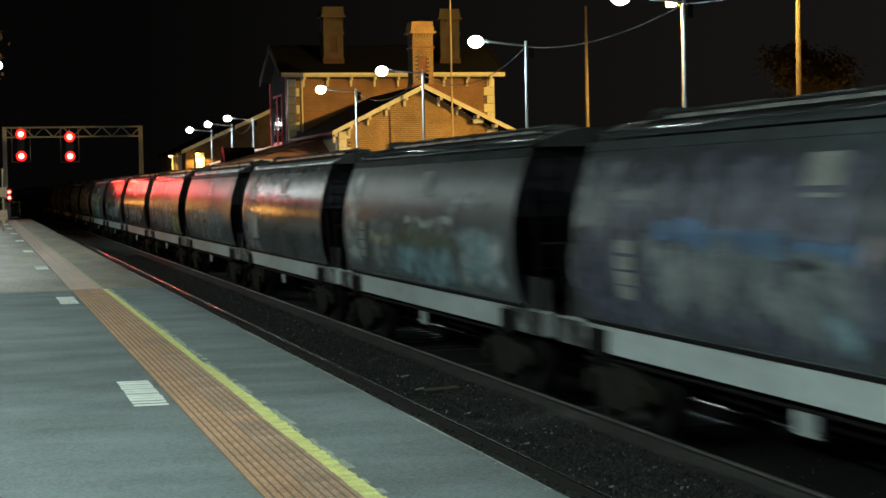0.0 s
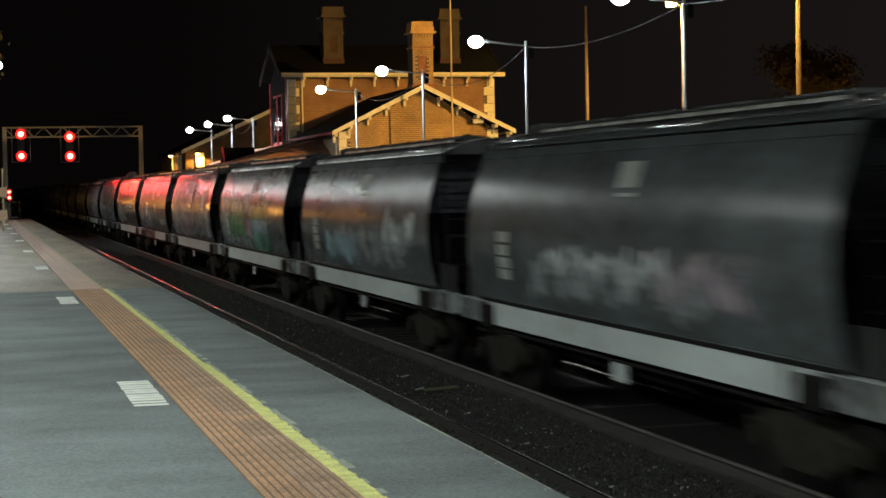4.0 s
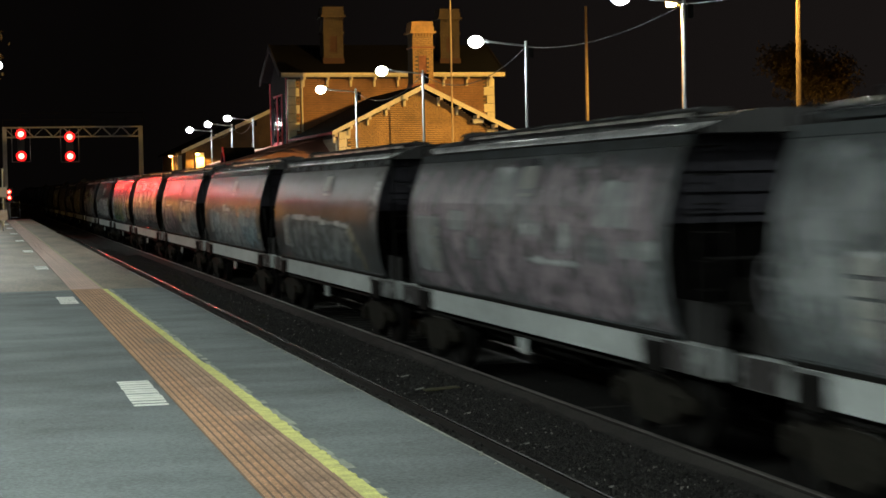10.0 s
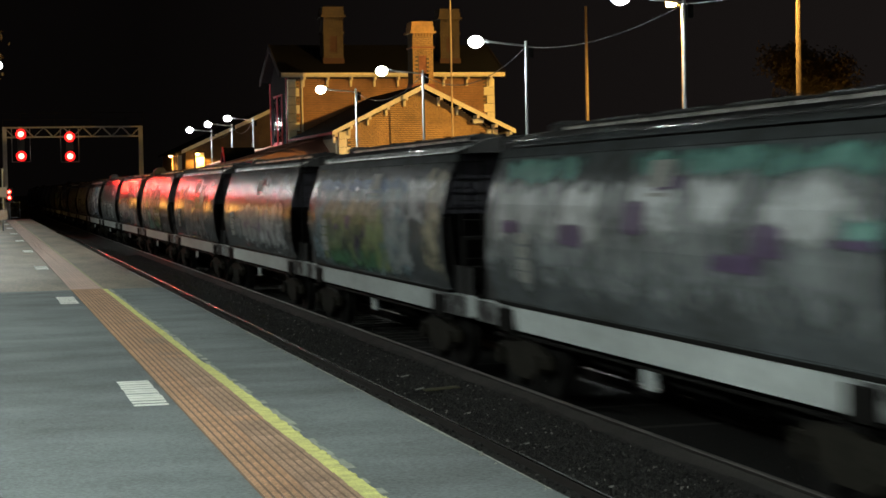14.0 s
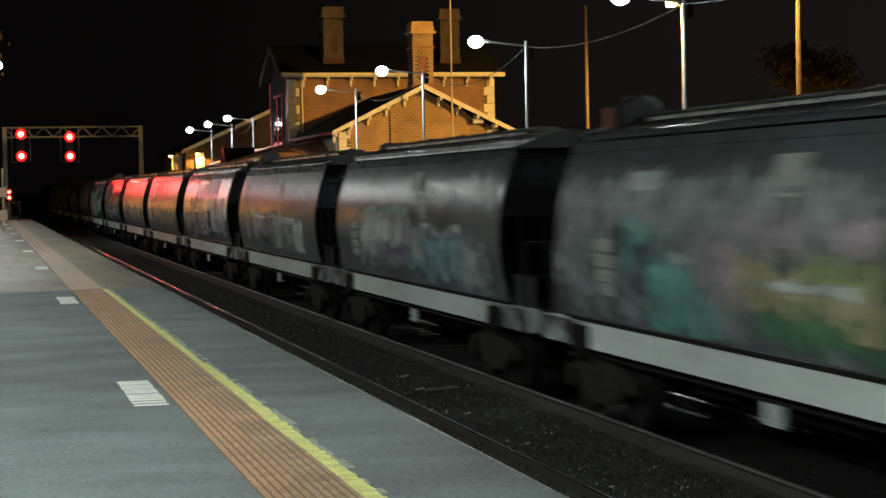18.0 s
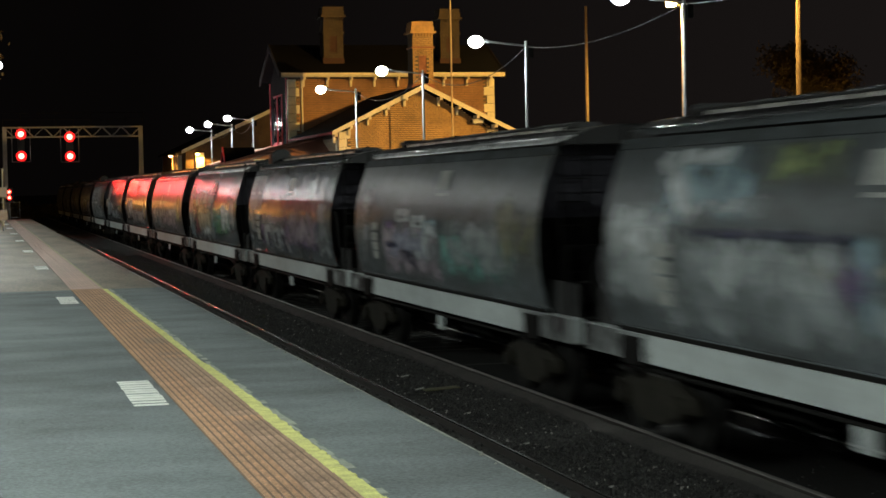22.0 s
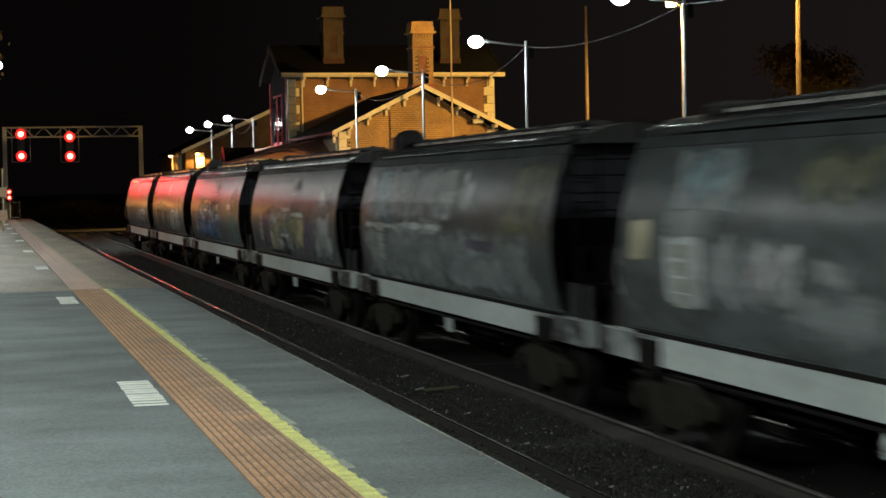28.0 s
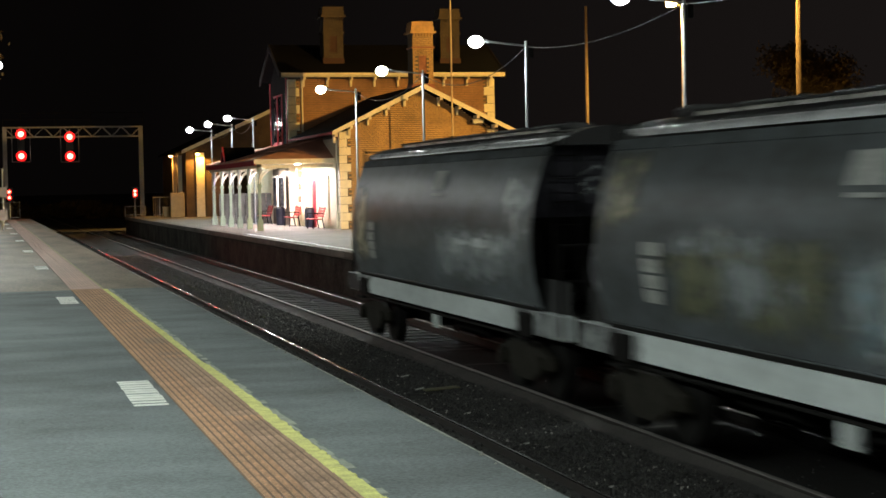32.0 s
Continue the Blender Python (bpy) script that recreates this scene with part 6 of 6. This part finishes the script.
rod(bm, (0.1, 0, -0.05), (0.35, 0.24, -0.22), 0.03)
rod(bm, (-0.3, 0, 0), (-0.36, 0, 0), 0.06)
part("bracket", bm, DARK_STEEL, cctv)

# ---- veranda ----
ver = thing("veranda", "platform veranda with sage green posts and a rusty red roof", "veranda")
VX, VY0, VY1, VZ = 11.35, 74.9, 91.2, 3.72
for i in range(6):
    y = VY0 + 3.04 * i
    bm = B()
    box(bm, VX - 0.12, VX + 0.12, y - 0.12, y + 0.12, PLAT - 0.004, PLAT + 0.34)
    prism(bm, [(VX - 0.12, PLAT + 0.34), (VX + 0.12, PLAT + 0.34), (VX + 0.08, PLAT + 0.5), (VX - 0.08, PLAT + 0.5)], "y", y - 0.10, y + 0.10)
    box(bm, VX - 0.06, VX + 0.06, y - 0.06, y + 0.06, PLAT + 0.45, VZ)
    box(bm, VX - 0.09, VX + 0.09, y - 0.09, y + 0.09, PLAT + 1.82, PLAT + 1.92)
    post_v = part("post", bm, GREEN_POST, ver, "sage green timber post")
    for dx, dy in ((0, 1), (0, -1), (1, 0)):
        bm = B()
        tube(bm, [(VX + dx * 0.75 * (1 - math.cos(a)), y + dy * 0.75 * (1 - math.cos(a)), VZ - 0.75 + 0.75 * math.sin(a))
                  for a in [math.pi / 12 * k for k in range(7)]], 0.058)
        part("curved_brace", bm, WHITE_TIMBER, post_v)
bm = B()
box(bm, VX - 0.1, VX + 0.1, VY0 - 0.1, VY1, VZ, VZ + 0.2)
part("beam", bm, CREAM, ver)
bm = B()
box(bm, VX - 0.26, VX - 0.20, VY0 - 0.3, VY1, VZ + 0.10, VZ + 0.34)
part("fascia", bm, FASCIA_RED, ver, "dark red fascia")
bm = B()
box(bm, VX - 0.26, 15.05, VY0 - 0.36, VY0 - 0.30, VZ + 0.16, VZ + 0.34)
box(bm, VX - 0.26, 15.05, VY0 - 0.42, VY0 - 0.36, VZ + 0.26, VZ + 0.36)
box(bm, VX - 0.1, 14.95, VY0 - 0.1, VY0 + 0.1, VZ - 0.02, VZ + 0.12)
part("end_fascia", bm, CREAM, ver, "cream end fascia")
bm = B()
z0, zt = VZ + 0.34, VZ + 1.3
vs = [bm.verts.new(p) for p in ((VX - 0.3, VY0 - 0.36, z0), (15.0, VY0 - 0.36, z0), (14.58, VY0 + 2.6, zt), (VX - 0.3, VY1, z0), (14.58, VY1, zt))]
bm.faces.new((vs[0], vs[1], vs[2]))
bm.faces.new((vs[0], vs[2], vs[4], vs[3]))
thicken(bm, 0.04)
part("roof", bm, ROOF_RED, ver, "rusty red sheet-iron roof")
bm = B()
for i in range(24):
    y = VY0 + i * 0.68
    if y > VY0 + 2.6:
        rod(bm, (VX - 0.3, y, z0 + 0.03), (14.55, y, zt + 0.03), 0.02, seg=5)
part("roof_seam", bm, ROOF_RED, ver)
bm = B()
box(bm, VX + 0.1, 14.58, VY0 + 0.1, VY1, VZ + 0.22, VZ + 0.25)
part("soffit", bm, CREAM, ver, "pale boarded soffit")
bm = B()
prism(bm, [(83.85, 4.1), (85.25, 4.1), (84.55, 4.82)], "x", 11.12, 12.6)
gablet = part("gablet", bm, SLATE, ver, "small dark gablet over the veranda edge")
for s in (-1, 1):
    bm = B()
    prism(bm, [(84.55, 4.86), (84.55, 4.74), (84.55 + s * 0.72, 4.04), (84.55 + s * 0.80, 4.08)], "x", 11.06, 11.12)
    part("barge_board", bm, WINDOW_RED, gablet, "red barge board")
for y in (77.0, 81.5, 86.0):
    tube = thing("veranda_light", "fluorescent light under the veranda roof", "ceiling light", "veranda lights", at=(13.35, y, VZ + 0.22))
    bm = B()
    box(bm, -0.06, 0.06, -0.6, 0.6, -0.05, 0)
    part("housing", bm, GALV, tube)
    bm = B()
    rod(bm, (0, -0.55, -0.07), (0, 0.55, -0.07), 0.02)
    part("tube", bm, LAMP_WHITE, tube)
    lamp("tube_light", (13.35, y, VZ + 0.10), 1150, (1, 0.92, 0.98), 0.3, cone=178, blend=0.1)

bm = B()
box(bm, 14.62, 14.86, VY0 - 0.12, VY0 + 0.12, PLAT - 0.004, VZ)
part("wall_post", bm, CREAM, ver, "cream post against the wall")

for i in range(10):
    part("screen_board", strip(11.75 + i * 0.27, 12.0 + i * 0.27, 91.3, 91.36, PLAT - 0.004, PLAT + 1.55), SCREEN, ver, "grey board of the end screen")

# wall under the veranda
front = thing("station_front", "cream painted station front under the veranda", "wall", kind="structure")
bm = B()
box(bm, 14.52, 14.6, WY + 0.5, 84.0, PLAT - 0.004, VZ + 1.2)
box(bm, 14.5, 14.7, 89.4, 100, PLAT - 0.004, 5.0)
part("front_wall", bm, RENDERED, front)
for y in (76.3, 79.0, 81.8):
    bm = B()
    box(bm, 14.44, 14.53, y - 0.55, y + 0.55, PLAT, PLAT + 2.3)
    d = part("door_frame", bm, CREAM, front)
    bm = B()
    box(bm, 14.42, 14.45, y - 0.45, y + 0.45, PLAT + 0.03, PLAT + 2.1)
    part("door", bm, WINDOW_RED if 78 < y < 80 else CREAM, d, "red panelled door" if 78 < y < 80 else "cream panelled door")
pil = part("pilaster", strip(14.28, 14.52, 82.4, 82.8, PLAT, VZ + 0.2), RENDERED, front, "cream pilaster with brown brick insets")
for i in range(4):
    part("brick_inset", strip(14.29, 14.50, 82.384, 82.41, PLAT + 0.52 + 0.58 * i, PLAT + 0.82 + 0.58 * i), RED_BRICK, pil, "dark red brick inset")
for y in (85.4, 87.6):
    bm = B()
    box(bm, 14.05, 14.13, y - 0.55, y + 0.55, PLAT + 0.8, PLAT + 2.4)
    d = part("window_frame", bm, CREAM, front)
    bm = B()
    box(bm, 14.03, 14.06, y - 0.45, y + 0.45, PLAT + 0.9, PLAT + 2.3)
    part("pane", bm, GLASS, d)


def bench(at, turn, label):
    b = thing("bench", label, "bench", "platform benches", at=at, turn=turn)
    for i in range(4):
        bm = B()
        box(bm, -0.46 + i * 0.11, -0.37 + i * 0.11, -0.75, 0.75, 0.42, 0.45)
        part("seat_slat", bm, BENCH_RED, b)
    for i in range(4):
        bm = B()
        vs = box(bm, 0.02 + i * 0.03, 0.05 + i * 0.03, -0.75, 0.75, 0.50 + i * 0.11, 0.59 + i * 0.11)
        part("back_slat", bm, BENCH_RED, b)
    for y in (-0.65, 0.65):
        bm = B()
        rod(bm, (-0.42, y, 0), (-0.38, y, 0.42), 0.025)
        rod(bm, (0.08, y, 0), (0.0, y, 0.42), 0.025)
        rod(bm, (0.0, y, 0.42), (0.14, y, 0.95), 0.022)
        rod(bm, (-0.42, y, 0.41), (0.0, y, 0.41), 0.02)
        rod(bm, (-0.40, y, 0.42), (-0.40, y, 0.66), 0.018)
        rod(bm, (-0.42, y, 0.66), (0.06, y, 0.66), 0.02)
        part("leg_frame", bm, DARK_STEEL, b)


for x, y in ((14.1, 76.0), (14.1, 82.0), (13.85, 88.6)):
    bench((x, y, PLAT - 0.004), 0, "red slatted platform bench with a dark steel frame")
for x, y in ((14.2, 79.0), (13.85, 84.9)):
    b = thing("litter_bin", "dark round litter bin on the platform", "litter bin", "litter bins", at=(x, y, PLAT - 0.004))
    bm = B()
    rod(bm, (0, 0, 0), (0, 0, 0.8), 0.20, 0.22, 14)
    part("drum", bm, BIN_BLUE, b, smooth=True)
    bm = B()
    rod(bm, (0, 0, 0.8), (0, 0, 0.9), 0.23, 0.16, 14)
    part("lid", bm, BLACK, b)

# ---- goods shed beyond ----
shed = thing("goods_shed", "brick goods shed with a gabled end lit orange", "shed")
bm = B()
prism(bm, [(13.1, GROUND), (24.5, GROUND), (24.5, 5.45), (18.8, 8.0), (13.1, 5.45)], "y", 118.5, 134)
part("wall", bm, SHED_BRICK, shed)
for s in (-1, 1):
    bm = B()
    prism(bm, [(18.8, 8.02), (18.8, 8.14), (18.8 + s * 6.0, 5.46), (18.8 + s * 6.0, 5.34)], "y", 118.0, 134.4)
    part("roof_slope", bm, SLATE, shed)
    bm = B()
    prism(bm, [(18.8, 7.9), (18.8, 8.16), (18.8 + s * 6.02, 5.48), (18.8 + s * 6.02, 5.24)], "y", 117.93, 118.0)
    part("barge_board", bm, CREAM, shed)
for x0 in (13.75,):
    bm = B()
    box(bm, x0, x0 + 0.54, 118.28, 118.5, PLAT - 0.01, 5.3)
    part("pilaster", bm, RENDERED, shed, "pale pilaster lit by a wall lamp")
bm = B()
box(bm, 15.6, 18.0, 118.44, 118.5, PLAT, 4.2)
part("door", bm, DARK_STEEL, shed)
for x, y, turn in ((13.85, 118.02, 0), (12.72, 124.6, 0)):
    wl = thing("wall_lamp", "small sodium wall lamp under the eave", "wall lamp", "sodium wall lamps", at=(x, y, 5.25))
    bm = B()
    box(bm, -0.14, 0.14, -0.12, 0.12, 0.0, 0.10)
    rod(bm, (0, 0, 0.05), (0.5, 0.4, 0.12), 0.02)
    part("housing", bm, DARK_STEEL, wl)
    bm = B()
    ball(bm, (0, 0, -0.03), 0.11, sz=0.6)
    part("lens", bm, LAMP_SODIUM, wl)
    lamp("wall_light", (x + 0.16 * (y < 120), y - 0.16, 5.05), 700, (1.0, 0.48, 0.08), 0.05, aim=(x + 0.16, y - 0.16, 2.4), cone=166 if y < 120 else 100, blend=0.3)
for y0 in (121.0, 124.4):
    part("side_pilaster", strip(12.85, 13.1, y0, y0 + 0.5, GROUND, 5.2), RENDERED, shed)

# ---- fences and small things at the platform ends ----
def fence(at, length, along, label, height=1.2):
    f = thing("fence", label, "fence", "fences", at=at, turn=along)
    n = max(2, round(length / 1.6) + 1)
    for i in range(n):
        bm = B()
        rod(bm, (length * i / (n - 1), 0, 0), (length * i / (n - 1), 0, height), 0.03, seg=6)
        part("post", bm, GALV, f)
    for z in (0.12, height - 0.03):
        bm = B()
        rod(bm, (0, 0, z), (length, 0, z), 0.02, seg=6)
        part("rail", bm, GALV, f)
    bm = B()
    for i in range(int(length / 0.12)):
        rod(bm, (0.06 + i * 0.12, 0, 0.12), (0.06 + i * 0.12, 0, height - 0.03), 0.006, seg=4)
    tagged(part("wire_mesh", bm, FENCE, f), kind="stuff")


fence((1.75, 126.9, PLAT - 0.003), 0.75, 0, "small wire fence panel at the platform end")
fence((-3.0, 126.9, PLAT - 0.003), 4.4, 0, "low wire fence at the platform end")
fence((9.65, 126.3, PLAT), 1.4, 0, "short pale fence at the platform end", 0.75)
fence((11.6, 121.5, PLAT - 0.004), 4.6, 90, "wire fence beside the signal gantry", 1.35)
fence((11.7, 126.3, PLAT - 0.004), 3.4, 0, "wire fence beside the signal gantry", 1.35)
for at, size in (((12.0, 121.0, PLAT - 0.004), (0.25, 0.2, 0.7)), ((12.45, 118.3, PLAT - 0.004), (0.45, 0.3, 1.62))):
    c = thing("equipment_cabinet", "trackside equipment cabinet, tinted as if sodium-lit", "cabinet", "trackside cabinets", at=at)
    bm = B()
    box(bm, -size[0], size[0], -size[1], size[1], 0, size[2])
    soften(bm, 0.03)
    part("case", bm, SODIUM_TINT, c)
    bm = B()
    box(bm, -size[0] + 0.06, size[0] - 0.06, -size[1] - 0.02, -size[1], 0.1, size[2] - 0.1)
    part("door", bm, SODIUM_TINT, c)
sg = thing("sign_post", "pale sign boards on a post at the platform", "sign", at=(0.95, 88.0, PLAT - 0.003))
bm = B()
rod(bm, (0, 0, 0), (0, 0, 3.0), 0.04)
part("post", bm, GALV, sg)
for z in (0.5, 1.6):
    bm = B()
    box(bm, -0.28, 0.2, -0.06, -0.03, z, z + 0.5)
    part("board", bm, GANTRY, sg)


# ---- trees ----
def tree(at, height, spread, label, seed, clumps=240):
    t = thing("tree", label, "tree", "trees", at=at)
    rng = random.Random(seed)
    bm = B()
    rod(bm, (0, 0, 0), (0.1, 0, height * 0.5), 0.22, 0.13)
    tips = []
    for i in range(7):
        a = i * 0.9 + rng.random()
        b = Vector((math.cos(a) * spread * 0.6, math.sin(a) * spread * 0.6, height * rng.uniform(0.62, 0.9)))
        rod(bm, (0.1, 0, height * rng.uniform(0.35, 0.5)), b, 0.09, 0.03, 6)
        tips.append(b)
    part("trunk", bm, BARK, t)
    verts, faces = [], []
    for _ in range(clumps):
        c = rng.choice(tips) + Vector((rng.gauss(0, 1), rng.gauss(0, 1), rng.gauss(0, 0.7))) * spread * 0.32
        for _ in range(24):
            p = c + Vector((rng.gauss(0, 1), rng.gauss(0, 1), rng.gauss(0, 1))) * 0.28
            u = Vector((rng.gauss(0, 1), rng.gauss(0, 1), rng.gauss(0, 1))).normalized() * rng.uniform(0.12, 0.24)
            v = u.orthogonal().normalized() * 0.10
            i = len(verts)
            verts += [p - u, p + v, p + u, p - v]
            faces.append((i, i + 1, i + 2, i + 3))
    data = bpy.data.meshes.new("crown")
    data.from_pydata(verts, [], faces)
    data.materials.append(LEAF)
    ob = new("crown", data)
    ob.parent = t


tree((67.8, 138.0, GROUND - 0.12), 14.6, 3.0, "dark tree faintly lit orange by a street lamp", 3, 620)
tree((-1.2, 100.0, PLAT), 11.5, 2.6, "dark tree overhanging the platform lamps", 9, 70)


verts, faces = [], []
rng = random.Random(21)
for _ in range(9000):
    x = rng.uniform(-40, 130)
    top = 1.2 + 0.5 * math.sin(x * 0.21) + 0.4 * math.sin(x * 0.57 + 1)
    p = Vector((x, 215 + rng.uniform(0, 8), GROUND - 0.1 + max(0.3, top) * rng.random() ** 0.7))
    u = Vector((rng.gauss(0, 1), rng.gauss(0, 1), rng.gauss(0, 1))).normalized() * rng.uniform(0.4, 1.0)
    v = u.orthogonal().normalized() * 0.5
    i = len(verts)
    verts += [p - u, p + v, p + u, p - v]
    faces.append((i, i + 1, i + 2, i + 3))
data = bpy.data.meshes.new("far_hedge")
data.from_pydata(verts, [], faces)
data.materials.append(LEAF)
tagged(new("far_hedge", data), "dark line of bushes far beyond the crossing", "bushes", kind="stuff")


# ---- tactile paving, nearest tiles singly ----
def tactile_tile():
    bm = B()
    box(bm, 0, 0.279, 0, 0.296, -0.002, 0.008)
    for i in range(5):
        for j in range(6):
            x, y = 0.028 + i * 0.056, 0.025 + j * 0.049
            vs = [bm.verts.new((x + dx * r, y + dy * r, z)) for z, r in ((0.008, 0.019), (0.015, 0.014)) for dx, dy in ((-1, -1), (1, -1), (1, 1), (-1, 1))]
            bm.faces.new(vs[4:])
            for k in range(4):
                bm.faces.new((vs[k], vs[(k + 1) % 4], vs[4 + (k + 1) % 4], vs[4 + k]))
    return bm


paving = thing("tactile_paving", "orange tactile paving strip along the platform edge", "tactile paving", kind="structure")
tile = mesh_of("tile", tactile_tile(), TACTILE_DIRT_SHADE)
tile.materials.append(TACTILE)
for face in tile.polygons:
    if face.center.z > 0.0085:
        face.material_index = 1
scuffed = tile.copy()
scuffed.materials[1] = TACTILE_WORN
count, rng = 0, random.Random(8)
for j in range(-30, 110):
    for i in range(2):
        ob = new("tile", scuffed if i and rng.random() < 1.9 - j / 45 else tile)
        ob.parent = paving
        ob.location = (1.513 + i * 0.281, j * 0.3, PLAT)
        count += 1
bm = B()
for j in range(110, 410):
    for i in range(2):
        x, y = 1.513 + i * 0.28, j * 0.3
        box(bm, x, x + 0.275, y, y + 0.294, PLAT - 0.006, PLAT + 0.008)
rest = part("further_tiles", bm, TACTILE_OLD, paving, "paler older tactile tiles")
tagged(rest, kind="stuff")

for i in range(10):
    x = 1.513 + 0.028 + i * 0.0562
    part("stud_row", strip(x - 0.016, x + 0.016, 33.0, 122.9, PLAT + 0.007, PLAT + 0.014), TACTILE_PALE, paving, "row of worn studs")

part("edge_line", strip(2.083, 2.118, 33.0, 122.9, PLAT - 0.002, PLAT + 0.004), FADED_YELLOW, paving, "thin worn yellow line")

# ---- loose ballast and litter ----
verts, faces = [], []
rng = random.Random(11)
BED = [(5.0, 0.125), (5.38, 0.125), (5.5, 0.10), (5.75, 0.085), (6.3, 0.02), (6.85, 0.10), (7.20, 0.145), (7.33, 0.048), (8.85, 0.048)]
for _ in range(62000):
    y = 9 + 75 * rng.random() ** 2.0
    x = rng.uniform(5.50, 6.94) if rng.random() < 0.9 else rng.choice((rng.uniform(7.33, 8.85), rng.uniform(7.33, 8.85), rng.uniform(5.1, 5.36)))
    r = rng.uniform(0.009, 0.027)
    c = Vector((x, y, GROUND + float(np.interp(x, [p for p, _ in BED], [q for _, q in BED])) + rng.uniform(-0.008, 0.016)))
    i = len(verts)
    e = Euler((rng.random() * 6, rng.random() * 6, 0)).to_matrix()
    for d in ((1, 0, 0), (-1, 0, 0), (0, 1, 0), (0, -1, 0), (0, 0, 1), (0, 0, -1)):
        verts.append(c + e @ (Vector(d) * r * rng.uniform(0.7, 1.2)))
    for a, b, d in ((0, 2, 4), (2, 1, 4), (1, 3, 4), (3, 0, 4), (2, 0, 5), (1, 2, 5), (3, 1, 5), (0, 3, 5)):
        faces.append((i + a, i + b, i + d))
gv, gf = [], []
for _ in range(130):
    x, y = rng.uniform(5.65, 6.7), 40 + 55 * rng.random()
    for _ in range(9):
        a, h = rng.random() * 6.28, rng.uniform(0.04, 0.12)
        p = Vector((x + rng.gauss(0, 0.08), y + rng.gauss(0, 0.2), GROUND + 0.02))
        u = Vector((math.cos(a), math.sin(a), 0)) * 0.012
        i = len(gv)
        gv += [p - u, p + u, p + Vector((rng.gauss(0, 0.05), rng.gauss(0, 0.05), h))]
        gf.append((i, i + 1, i + 2))
grass = bpy.data.meshes.new("grass_tufts")
grass.from_pydata(gv, [], gf)
grass.materials.append(GRASS)
tagged(new("grass_tufts", grass), "thin grass tufts growing in the ballast", "grass", kind="stuff")
data = bpy.data.meshes.new("ballast_stones")
data.from_pydata(verts, [], faces)
data.materials.append(STONE)
PALE_STONE = material("pale ballast stone", (0.16, 0.155, 0.14), 0.8, vary=0.4, scale=14, fine=60, per_island=True)
data.materials.append(PALE_STONE)
data.polygons.foreach_set("material_index", [1 if (i // 8) % 29 == 3 else 0 for i in range(len(data.polygons))])
tagged(new("ballast_stones", data), "loose crushed ballast stones between the tracks", "stones", kind="stuff")
for x, y, s in ((6.35, 27.2, 0.06), (6.9, 26.0, 0.05), (6.15, 25.4, 0.06), (5.95, 19.5, 0.05), (5.85, 16.4, 0.05), (6.45, 25.3, 0.26), (6.05, 22.4, 0.05), (5.75, 14.6, 0.05)):
    bm = B()
    vs = box(bm, -s, s, -s * 0.5, s * 0.5, 0, 0.012)
    for v in bm.verts:
        v.co.z += 0.02 * math.sin(9 * v.co.x)
    solid("litter", bm, PALE_SCRAP if s < 0.2 else DULL_WOOD, "scrap of pale litter lying on the ballast", "litter", "litter", at=(x, y, GROUND + 0.075))


def motions():
    """The train rolls towards the camera and past it, slowing a little."""
    for k, w in TRAIN.items():
        rows = []
        for i in range(17):
            t = 2.0 * i
            rows.append((t, pose(TRACK_B, (k + 0.5 - phase(t)) * WAGON, 0)))
        walk(w, rows)


motions()
